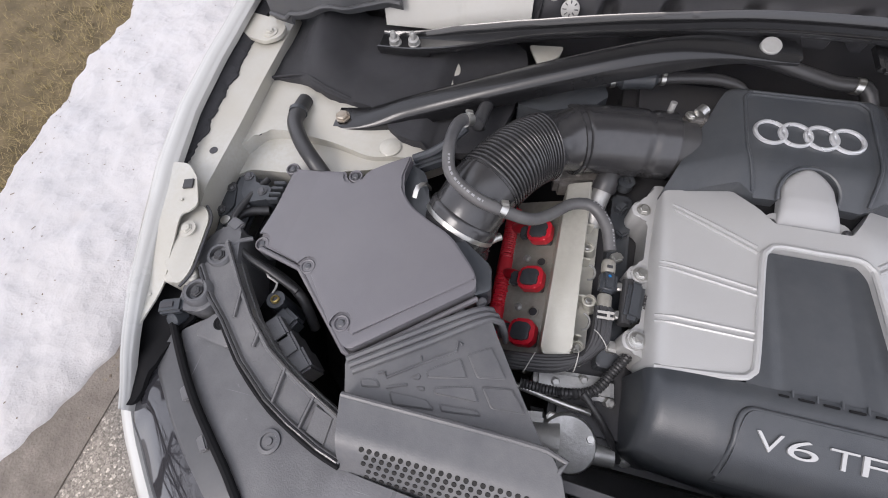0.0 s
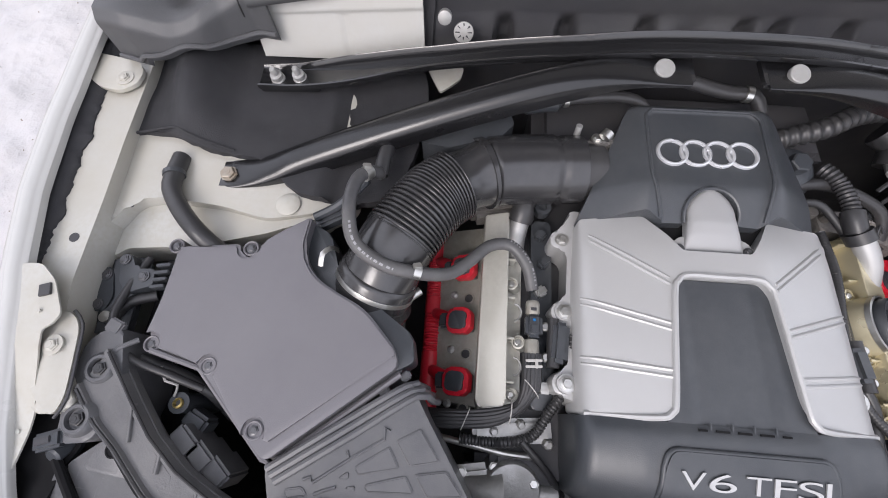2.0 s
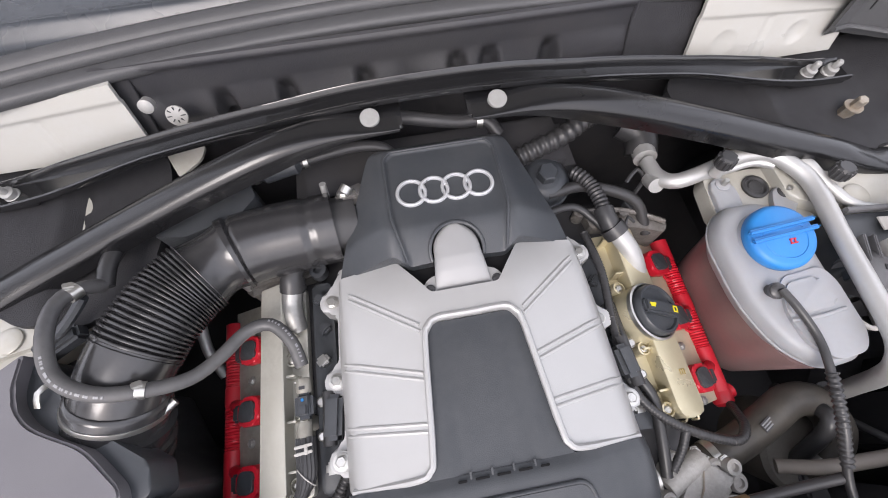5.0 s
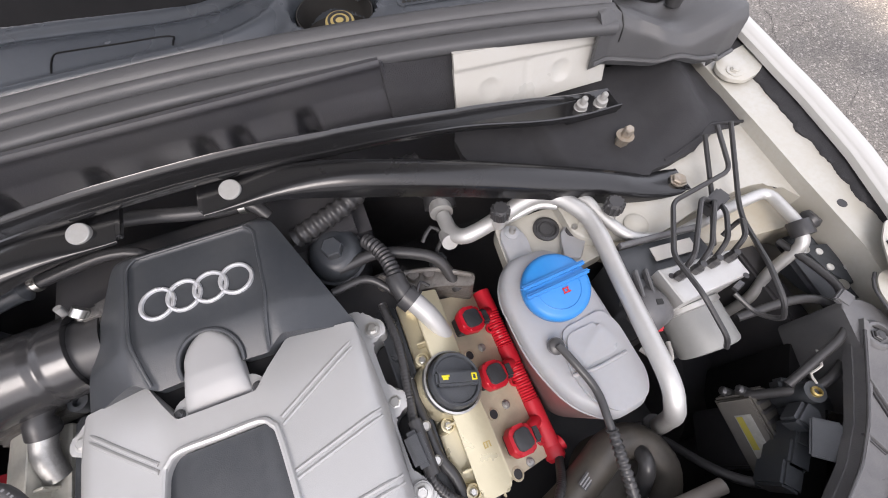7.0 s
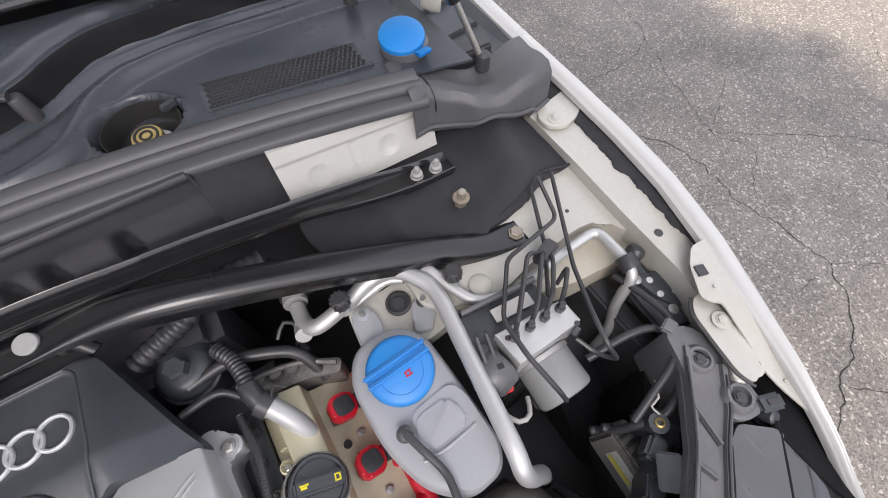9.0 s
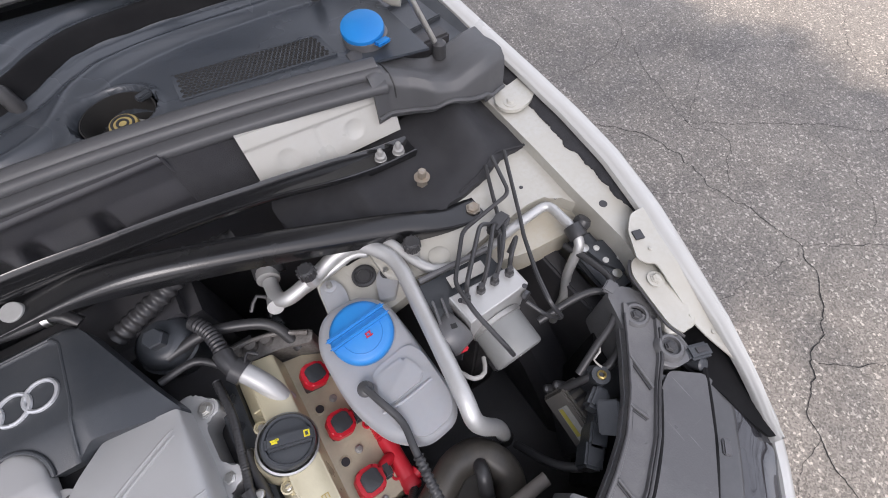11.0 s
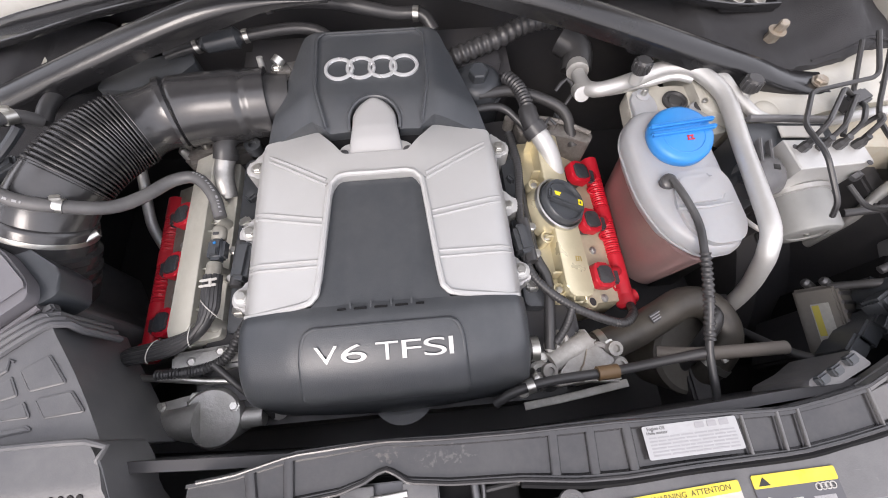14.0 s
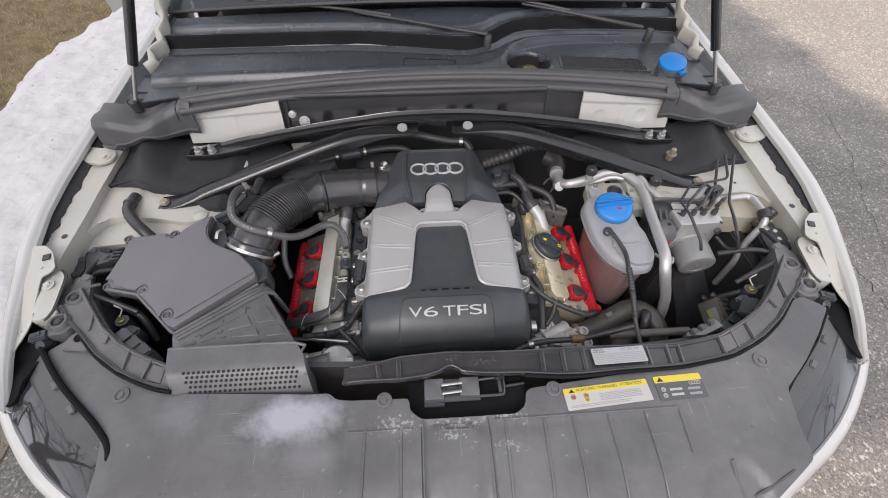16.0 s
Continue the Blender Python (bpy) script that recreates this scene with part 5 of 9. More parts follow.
part("arch_lip", tube([(x * 1.02, y, rear_z(x * 1.05, y + 0.003) + 0.0008) for x, y in arch], 0.0024, 8, 0.003), COVERBLACK, back, "rounded lip over the silver piece")
for k in range(4):
    cx = -0.0435 + 0.029 * k
    ring = bmesh.new()
    rings = []
    for i in range(41):
        a = 2 * math.pi * i / 40
        c = Vector((cx + 0.0178 * math.cos(a), 0.369 + 0.0178 * math.sin(a), 0))
        o = Vector((math.cos(a), math.sin(a), 0))
        z = badge_z(c.x, c.y) + 0.0004
        rings.append([ring.verts.new(c + o * dx + Vector((0, 0, z + dz))) for dx, dz in ((-0.0026, 0), (-0.0019, 0.0024), (0, 0.0031), (0.0019, 0.0024), (0.0026, 0))])
    for a, b in zip(rings[:-1], rings[1:]):
        for q in range(4):
            ring.faces.new((a[q], a[q + 1], b[q + 1], b[q]))
    part("badge_ring", ring, CHROME, back, "chrome ring of the cover badge")


def scoop(u, v):
    """The domed scoop that comes out from under the badge plate."""
    a = math.pi * u
    w = 0.0345 - 0.0055 * min(1, v / 0.55)
    y = 0.2415 + 0.078 * v
    if v > 0.62:
        w *= max(0.04, 1 - ((v - 0.62) / 0.40) ** 2) ** 0.5
    high = 0.0135 * (0.12 + 0.88 * min(1, v / 0.45) ** 0.6) + 0.002 * v
    return (-w * math.copysign(abs(math.cos(a)) ** 0.7, math.cos(a)), y, 0.882 + 0.003 * min(1, v * 4) + high * math.sin(a) ** 0.55)
part("intake_tongue", sheet(scoop, 36, 30, 0.006), MATTSILVER, engine, "domed silver centre piece", 60)
part("tongue_base", prism(rounded([(-0.050, 0.236), (0.050, 0.236), (0.048, 0.252), (0.036, 0.262), (-0.036, 0.262), (-0.048, 0.252)], 0.005), 0.870, 0.8835, 0.002), SILVER, engine)
for s in (-1, 1):
    part("screw_boss", lathe([(0.009, -0.012), (0.008, 0.0), (0.0, 0.0)], (s * 0.0405, 0.2445, 0.8845), n=16), SILVER, engine)
    bolt(engine, (s * 0.0405, 0.2445, 0.8845), 0.004, washer=0.006, material=DARKSTEEL)


def bank(s, cover_mat, bed_mat, xin, xout, y0, y1, ztop, slope, coils, rail, lugs):
    """One cylinder bank: a sloping slab of valve cover over a low shelf, coil bed, three coils, red wiring rail."""
    zc = lambda x, y: ztop - (abs(x) - xin) * slope
    low = lambda x, y: ztop - 0.034
    slab = [(s * xin, y0 + 0.010), (s * (xin + 0.006), y0), (s * (xout - 0.008), y0), (s * xout, y0 + 0.008), (s * (xout - 0.002), y1), (s * xin, y1)]
    head = part("valve_cover", prism(rounded(slab, 0.004, 3), 0.70, zc, 0.0032, 2), cover_mat, engine, angle=24)
    part("cover_shelf", prism(rounded([(s * (xin - 0.022), y0 + 0.004), (s * (xout - 0.004), y0 - 0.004), (s * (xout - 0.006), y1 + 0.002), (s * (xin - 0.022), y1 + 0.002)], 0.006, 3), 0.70, low, 0.003, 2), cover_mat, head)
    for k in range(5):
        yy = y0 + 0.035 + (y1 - y0 - 0.05) * k / 4
        part("cover_web", block((s * (xin - 0.005), yy, ztop - 0.022), (0.012, 0.0028, 0.026), (0, 0, 0), 0.0008), cover_mat, head)
    for k in range(2):
        part("front_web", tube([(s * (xin + 0.010 + 0.016 * k), y0 - 0.004, ztop - 0.030), (s * (xin + 0.010 + 0.016 * k), y0 - 0.0035, ztop - 0.015), (s * (xin + 0.009 + 0.016 * k), y0 + 0.003, zc(xin + 0.01 + 0.016 * k, 0) - 0.001)], 0.0014, 6), cover_mat, head)
    for lx, ly in lugs:
        z = low(lx, ly) + 0.020
        part("screw_lug", lathe([(0.0092, -0.03), (0.0088, 0.0), (0.0068, 0.0005), (0.0062, -0.004), (0.0, -0.004)], (s * lx, ly, z), (s * 0.25, 0, 1), 20), cover_mat, head)
        bolt(engine, (s * lx, ly, z - 0.004), 0.0038)
    zb = lambda x, y: ztop - 0.064 - (abs(x) - xout) * 0.42
    part("coil_bed", prism([(s * (xout - 0.004), y0 + 0.002), (s * (xout + 0.064), y0 + 0.010), (s * (xout + 0.066), y1), (s * (xout - 0.004), y1)], 0.64, zb, 0.003), bed_mat, engine)
    ys = [c[1] for c in coils]
    for cy in ((ys[0] + ys[1]) / 2 - 0.002, (ys[1] + ys[2]) / 2 - 0.002, ys[2] - 0.034):
        hx = s * (xout + 0.014)
        part("bed_hole", lathe([(0.0088, -0.001), (0.0086, 0.0012), (0.0064, 0.0016), (0.0060, -0.0006), (0.0, -0.0006)], (hx, cy, zb(hx, cy)), (s * 0.42, 0, 1), 20), bed_mat, engine)
        part("hole_bottom", lathe([(0.0061, 0), (0.0061, 0.0008), (0.0, 0.0008)], (hx, cy, zb(hx, cy) + 0.0002), (s * 0.42, 0, 1), 16), DARK, engine)
        bolt(engine, (s * (xout + 0.036), cy + 0.006, zb(xout + 0.036, cy)), 0.0042, axis=(s * 0.42, 0, 1), washer=0.006, material=CAST)
    turn = 26 * s
    ragged_cap = [(-0.0135, -0.0085), (-0.0085, -0.0130), (0.0060, -0.0130), (0.0088, -0.0105), (0.0125, -0.0105), (0.0135, -0.004), (0.0118, 0.0), (0.0135, 0.005), (0.0120, 0.0100), (0.0070, 0.0128), (-0.0070, 0.0128), (-0.0090, 0.0105), (-0.0128, 0.0095), (-0.0138, 0.003)]
    for x, y, z in coils:
        coil = bmesh.new()
        prism(rounded([(-0.0190, -0.0105), (-0.011, -0.0185), (0.011, -0.0185), (0.0190, -0.0105), (0.0190, 0.0105), (0.011, 0.0185), (-0.011, 0.0185), (-0.0190, 0.0105)], 0.003, 3), -0.013, 0.0, 0.0035, 3, coil)
        coil.transform(pose(x, y, z, 0, turn, 0))
        c = part("ignition_coil", coil, RED, engine, "red ignition coil with black cap")
        cap = prism(rounded(ragged_cap, 0.0018, 3), 0, 0.0036, 0.0016, 2)
        cap.transform(pose(x, y, z - 0.0006, 0, turn, 6 * s))
        part("coil_cap", cap, COVERBLACK, c)
        stem = prism(rounded([(-0.014, -0.013), (0.014, -0.013), (0.014, 0.013), (-0.014, 0.013)], 0.004, 3), -0.060, -0.012, 0)
        stem.transform(pose(x, y, z, 0, turn, 0))
        part("coil_stem", stem, COVERBLACK, c)
        part("coil_connector", block((x + s * 0.020, y + 0.001, z - 0.019), (0.014, 0.022, 0.012), (0, turn, 0), 0.003), COVERBLACK, c)
    a, b = Vector(rail[0]), Vector(rail[1])
    run = smooth_path([a, a.lerp(b, 0.33), a.lerp(b, 0.66), b], 0.0011)
    grooved = lambda u: 0.0122 + (0.0008 * math.cos(u * 2 * math.pi * 62) if (0.14 < u < 0.38 or 0.48 < u < 0.72) else 0.0008)
    pipe = part("wiring_rail", tube(run, grooved, 14, smooth=False), RED, engine, "red plastic wiring rail")
    ahead = (b - a).normalized()
    part("rail_plug", lathe([(0.0125, 0), (0.0140, 0.004), (0.0140, 0.016), (0.010, 0.021), (0.0, 0.021)], b - ahead * 0.006, ahead, 18), RED, pipe)
    part("rail_nub", tube([b, b + Vector((s * 0.016, 0.004, -0.002))], lambda u: 0.0085 if u < 0.6 else 0.0105, 14), RED, pipe)
    for u, c in zip((0.14, 0.48, 0.82), coils):
        p = a.lerp(b, u)
        part("rail_branch", tube([p, p.lerp(Vector(c), 0.35) + Vector((0, 0, 0.002)), p.lerp(Vector(c), 0.62) + Vector((0, 0, -0.006))], 0.0085, 12), RED, pipe)
        part("rail_lug", tube([p + Vector((-s * 0.010 + 0.006 * math.cos(k), -0.026 + 0.006 * math.sin(k), 0.006)) for k in np.linspace(0, 6.28, 13)], 0.0022, 6, smooth=False), RED, pipe)
    return head, zc


head_l, zl = bank(-1, GREYCOVER, BEDGREY, 0.238, 0.274, 0.044, 0.312, 0.823, 0.45, ((-0.301, 0.240, 0.776), (-0.302, 0.160, 0.776), (-0.301, 0.077, 0.779)), ((-0.344, 0.296, 0.726), (-0.339, 0.050, 0.730)), ((0.232, 0.209), (0.222, 0.130), (0.230, 0.064)))
head_r, zr = bank(1, GOLD, COILBED, 0.227, 0.268, 0.053, 0.312, 0.823, 0.45, ((0.302, 0.261, 0.779), (0.303, 0.180, 0.772), (0.303, 0.094, 0.768)), ((0.338, 0.306, 0.738), (0.342, 0.068, 0.726)), ((0.219, 0.141), (0.216, 0.225), (0.221, 0.066)))
for lx, ly in ((-0.228, 0.098), (-0.228, 0.168)):
    part("half_ring_lug", tube([(lx + 0.009 * math.cos(a), ly + 0.011 * math.sin(a), 0.813) for a in np.linspace(-1.57, 1.57, 12)], 0.0016, 6), CAST, head_l)
stamp = bmesh.new()
for bx, by, sx, sy in ((-0.004, 0, 0.0012, 0.007), (0.0, 0, 0.0012, 0.007), (0.004, 0, 0.0012, 0.007), (-0.002, 0.003, 0.004, 0.001), (-0.002, -0.003, 0.004, 0.001), (0.002, 0.003, 0.004, 0.001)):
    block((bx, by, 0.0), (sx, sy, 0.0006), bev=0, bm=stamp)
stamp.transform(pose(0.254, 0.105, zr(0.254, 0) + 0.0006, 0, 24, 0))
part("cast_mark", stamp, BRASS, head_r)

# oil filler cap
axis = Vector((0.42, 0.0, 0.9)).normalized()
capturn = Vector((0, 0, 1)).rotation_difference(axis).to_matrix().to_4x4() @ pose(0, 0, 0, 0, 0, -12)
fill = Vector((0.240, 0.184, 0.8165))
part("filler_neck", lathe([(0.040, -0.03), (0.038, 0.002), (0.0, 0.002)], fill, axis, 32), GOLD, engine)
oilcap = part("oil_filler_cap", lathe([(0.0330, 0.003), (0.0340, 0.006), (0.0340, 0.014), (0.0320, 0.017), (0.029, 0.0165), (0.0275, 0.013), (0.0, 0.013)], fill, axis, 40), COVERBLACK, engine, "black oil filler cap with yellow symbols")
grip = block((0, 0, 0.0165), (0.058, 0.018, 0.011), (0, 0, 0), 0.003)
grip.transform(Matrix.Translation(fill) @ capturn)
part("cap_grip", grip, COVERBLACK, oilcap)
part("neck_ring", lathe([(0.0390, 0.000), (0.0390, 0.0060), (0.0365, 0.0068), (0.0335, 0.002)], fill, axis, 40), STEEL, oilcap, "bright metal neck ring")
for strokes in (((-0.018, 0.0015, 0.009, 0.0022), (-0.018, -0.0012, 0.007, 0.0026), (-0.0145, 0.002, 0.004, 0.0022)), ((0.018, 0.0, 0.0018, 0.0082), (0.0235, 0.0, 0.0018, 0.0082), (0.0208, 0.0034, 0.006, 0.0016), (0.0208, -0.0034, 0.006, 0.0016))):
    mark = bmesh.new()
    for bx, by, sx, sy in strokes:
        block((bx, by, 0.0222), (sx, sy, 0.0012), bev=0, bm=mark)
    mark.transform(Matrix.Translation(fill) @ capturn)
    part("cap_symbol", mark, YELLOW, oilcap, "yellow oil symbol")

# breather outlets
f = Vector((-0.228, 0.288, 0.812))
part("breather_outlet", tube([f + Vector((0, -0.035, -0.02)), f + Vector((0, -0.01, 0.0)), f + Vector((0.006, 0.016, 0.012))], 0.0135, 16), CAST, engine)
part("breather_elbow", tube([f + Vector((0.004, 0.010, 0.009)), f + Vector((0.010, 0.030, 0.022)), f + Vector((0.020, 0.045, 0.020)), f + Vector((0.035, 0.055, 0.010))], lambda u: 0.0165 if u < 0.35 else 0.0125, 16), RUBBER, engine)
part("breather_clip", lathe([(0.0175, 0), (0.0175, 0.006), (0.016, 0.008)], f + Vector((0.005, 0.014, 0.010)), (0.3, 0.8, 0.5), 20), RUBBER, engine)
part("breather_outlet", tube([(0.256, 0.240, 0.792), (0.246, 0.268, 0.818), (0.232, 0.292, 0.832), (0.224, 0.302, 0.836)], 0.0135, 18), SILVER, engine)
part("breather_clip", tube([(0.230, 0.294, 0.833), (0.222, 0.306, 0.838)], 0.0175, 20), RUBBER, engine)
elbow = [(0.223, 0.304, 0.837), (0.218, 0.322, 0.843), (0.217, 0.345, 0.846), (0.212, 0.370, 0.846), (0.204, 0.386, 0.846), (0.196, 0.400, 0.842)]
part("breather_elbow", tube(smooth_path(elbow, 0.0012), lambda u: 0.0135 if u < 0.3 else 0.0100 + 0.0009 * math.cos(u * 110), 16, smooth=False), RUBBER, engine)
part("breather_tie", tube([(0.238, 0.300, 0.846), (0.246, 0.312, 0.846), (0.256, 0.306, 0.838)], 0.0022, 6), RUBBER, engine)

# oil filter housing
filt = thing("oil_filter_housing", "black round oil filter cap with hexagon top", "oil filter", (0.165, 0.412, 0.7))
part("filter_body", lathe([(0.040, -0.10), (0.041, -0.022), (0.0425, -0.020), (0.0425, -0.014), (0.039, -0.012), (0.037, 0.0), (0.027, 0.010), (0.020, 0.012), (0.0, 0.012)], (0.152, 0.398, 0.838), (0, -0.15, 1), 36), COVERBLACK, filt)
part("filter_hex", lathe([(0.0145, 0), (0.0145, 0.016), (0.0125, 0.018), (0.0, 0.018)], (0.152, 0.396, 0.849), (0, -0.15, 1), 6), COVERBLACK, filt, angle=20)

# ---- air intake ----
intake = thing("intake_pipe", "black ribbed plastic air intake pipe with steel clamp", "air intake", (-0.3, 0.3, 0.6))
centre = smooth_path([(-0.438, 0.133, 0.818), (-0.406, 0.185, 0.863), (-0.389, 0.220, 0.878), (-0.364, 0.264, 0.882), (-0.337, 0.303, 0.876), (-0.296, 0.336, 0.869), (-0.250, 0.354, 0.863), (-0.150, 0.366, 0.856)], 0.004)
nC = len(centre)
part("elbow", tube(centre[:int(nC * 0.34)], lambda u: 0.0475, 28, smooth=False), PIPEBLACK, intake)
fold = even_path(centre[int(nC * 0.32):int(nC * 0.57)], 232)
part("bellows", tube(fold, lambda u: 0.0468 + 0.0024 * (1 - 2 * abs(math.sin(math.pi * 20 * u)) ** 6), 32, smooth=False), PIPEBLACK, intake, "", 70)
part("neck", tube(centre[int(nC * 0.55):int(nC * 0.70)], lambda u: 0.0465 - 0.0045 * math.sin(math.pi * min(1, u * 1.1)), 28, smooth=False), PIPEBLACK, intake)
part("straight_pipe", tube(centre[int(nC * 0.67):], lambda u: 0.0495 if u < 0.07 else (0.0455 if u < 0.12 else (0.0480 if u < 0.75 else (0.0455 if u < 0.8 else 0.0475))), 32, smooth=False), PIPEBLACK, intake)
part("throttle_joint", tube([(-0.158, 0.365, 0.856), (-0.125, 0.368, 0.850)], lambda u: 0.040, 24), RUBBER, intake)
port, along_port = Vector((-0.408, 0.182, 0.860)), Vector((0.41, 0.68, 0.61))
part("flange_collar", lathe([(0.060, -0.085), (0.060, -0.060), (0.0565, -0.058), (0.0565, -0.050), (0.0595, -0.048), (0.0595, -0.040), (0.0550, -0.038), (0.0550, -0.028), (0.0570, -0.026), (0.0570, -0.018), (0.0510, -0.016), (0.0510, 0.012), (0.0500, 0.016), (0.0475, 0.018)], port, along_port, 44), PIPEBLACK, intake)
clamp = part("hose_clamp", lathe([(0.0512, -0.002), (0.0520, -0.002), (0.0522, -0.001), (0.0518, 0.001), (0.0522, 0.003), (0.0520, 0.004), (0.0512, 0.004)], port, along_port, 56), STEEL, intake, "bright steel hose clamp")
part("clamp_screw", tube([(-0.366, 0.166, 0.852), (-0.352, 0.178, 0.850)], 0.0055, 10), STEEL, clamp)
part("clamp_ear", bar([(-0.470, 0.188, 0.893), (-0.468, 0.202, 0.899), (-0.460, 0.212, 0.893), (-0.456, 0.214, 0.880)], lambda u: 0.007, lambda u: 0.0020), STEEL, intake)
part("resonator", prism(rounded([(-0.368, 0.372), (-0.330, 0.366), (-0.262, 0.385), (-0.243, 0.408), (-0.252, 0.432), (-0.352, 0.412)], 0.004), 0.82, lambda x, y: 0.895 - 0.1 * max(0, 0.385 - y), 0.006, 2), COVERBLACK, intake)

# ---- air filter box ----
box = thing("air_filter_box", "large matt grey-black plastic air filter housing", "air filter box", (-0.52, 0.1, 0.6))
lid_line = [(-0.652, 0.202), (-0.572, 0.208), (-0.568, 0.192), (-0.548, 0.192), (-0.543, 0.212), (-0.524, 0.226), (-0.488, 0.248), (-0.4915, 0.200), (-0.469, 0.170), (-0.440, 0.154), (-0.407, 0.139), (-0.367, 0.097), (-0.3625, 0.078), (-0.482, -0.021), (-0.492, -0.018), (-0.583, 0.066), (-0.642, 0.080), (-0.654, 0.094), (-0.652, 0.16)]
rr = [0.01, 0.004, 0.008, 0.008, 0.006, 0.02, 0.006, 0.05, 0.03, 0.03, 0.02, 0.012, 0.006, 0.006, 0.006, 0.012, 0.012, 0.012, 0.02]
lidz = lambda x, y: 0.9055 - 0.014 * max(0, (-x - 0.50) / 0.15) + 0.004 * (0.1 - y)
part("lid", prism(rounded(lid_line, rr, 4), 0.878, lambda x, y: lidz(x, y) - 0.0026, 0.002, 2), LID, box, "smooth matt grey lid")
hollow = lambda cx, cy, a0, a1: [(cx + 0.0135 * math.cos(math.radians(a)), cy + 0.0135 * math.sin(math.radians(a))) for a in np.linspace(a0, a1, 10)]
top_line = rounded([(-0.649, 0.199), (-0.575, 0.205), (-0.571, 0.189), (-0.545, 0.189), (-0.540, 0.211), (-0.524, 0.223), (-0.490, 0.244), (-0.4935, 0.200), (-0.471, 0.168), (-0.441, 0.152), (-0.409, 0.137), (-0.369, 0.096), (-0.3660, 0.087)], [0.008, 0.004, 0.008, 0.008, 0.006, 0.02, 0.005, 0.03, 0.02, 0.03, 0.02, 0.008, 0.004], 4)
top_line += [(-0.483, -0.0045)] + hollow(-0.501, 0.005, -35, 205) + hollow(-0.570, 0.064, -48, 175) + hollow(-0.646, 0.083, -10, 120) + [(-0.6505, 0.110)]
part("lid_top", prism(top_line, 0.895, lidz, 0.0016, 2), LID, box, "raised smooth top of the lid")
part("port_shoulder", prism(rounded([(-0.490, 0.246), (-0.466, 0.232), (-0.450, 0.190), (-0.405, 0.152), (-0.352, 0.116), (-0.346, 0.086), (-0.366, 0.074), (-0.42, 0.12), (-0.48, 0.16), (-0.498, 0.2)], 0.006, 3), 0.84, 0.8875, 0.003, 2), COVERBLACK, box, "black shoulder round the outlet")
part("lid_flange", prism(rounded([(x + (0.004 if x > -0.5 else -0.004), y + (0.004 if y > 0.1 else -0.004)) for x, y in lid_line], rr, 4), 0.868, 0.880, 0.002), PLASTIC, box)
part("tub", prism(rounded([(-0.640, 0.195), (-0.500, 0.235), (-0.45, 0.14), (-0.36, 0.085), (-0.485, -0.01), (-0.58, 0.07), (-0.64, 0.09)], 0.015), 0.56, 0.870, 0.004), PLASTIC, box)
part("lid_edge", tube([(x, y, 0.889) for x, y in ((-0.645, 0.076), (-0.583, 0.061), (-0.492, -0.022), (-0.480, -0.027), (-0.360, 0.072))], 0.0035, 8, smooth=False), LID, box)
for x, y in ((-0.656, 0.203), (-0.501, 0.005), (-0.570, 0.064), (-0.646, 0.083), (-0.557, 0.203)):
    boss = lathe([(0.0098, -0.03), (0.0096, 0.0006), (0.0086, 0.0014), (0.0074, 0.0008), (0.0068, -0.0022), (0.0, -0.0022)], (x, y, lidz(x, y) - 0.0028), n=24)
    part("screw_boss", boss, LID, box)
    bolt(box, (x, y, lidz(x, y) - 0.0052), 0.0038, name="torx_screw", washer=0.0055, material=DARKSTEEL)
for k in range(6):
    u = (k + 0.6) / 6
    part("lid_catch", block((-0.474 + 0.128 * u, -0.030 + 0.108 * u, 0.880), (0.012, 0.010, 0.012), (0, 0, 38), 0.002), PLASTIC, box)

# ribbed air duct and perforated snorkel
duct = thing("air_duct", "grey-black plastic air intake duct with ribs and a perforated end", "air duct", (-0.38, -0.05, 0.7))
def duct_z(x, y):
    t = min(1, max(0, (y + 0.064) / 0.09))
    return 0.893 - 0.016 * max(0, (x + 0.34) / 0.08) * t + 0.0 * t
quad = [(-0.486, -0.030), (-0.347, 0.066), (-0.333, 0.040), (-0.268, -0.058), (-0.260, -0.070), (-0.472, -0.070)]
part("duct_body", dense_fill(rounded(quad, [0.006, 0.008, 0.02, 0.02, 0.004, 0.004], 3), duct_z, 0.12, 0.02), PLASTIC, duct)
for k in range(3):
    o = 0.007 * k
    part("bellows_fold", tube([(-0.484 + o * 0.75, -0.030 - o * 0.75, 0.893), (-0.415 + o * 0.9, 0.018 - o * 0.75, 0.894), (-0.352 + o * 0.9, 0.060 - o * 0.65, 0.892), (-0.338 + o, 0.062 - o, 0.87), (-0.333 + o, 0.062 - o, 0.82)], 0.0042, 8, 0.01), PLASTIC, duct)
FRAMES = (((-0.394, -0.021), (-0.362, 0.000), (-0.351, -0.018), (-0.391, -0.027)), ((-0.382, -0.036), (-0.343, -0.025), (-0.334, -0.039), (-0.380, -0.041)), ((-0.427, -0.051), (-0.387, -0.050), (-0.377, -0.057), (-0.420, -0.062)), ((-0.355, 0.006), (-0.332, 0.019), (-0.311, -0.009), (-0.340, -0.015)), ((-0.333, -0.023), (-0.303, -0.018), (-0.286, -0.038), (-0.320, -0.041)), ((-0.372, -0.050), (-0.334, -0.047), (-0.329, -0.051), (-0.369, -0.056)), ((-0.409, -0.032), (-0.401, -0.026), (-0.400, -0.031)), ((-0.401, -0.040), (-0.393, -0.038), (-0.392, -0.041)), ((-0.461, -0.046), (-0.445, -0.043), (-0.439, -0.049), (-0.458, -0.053)))
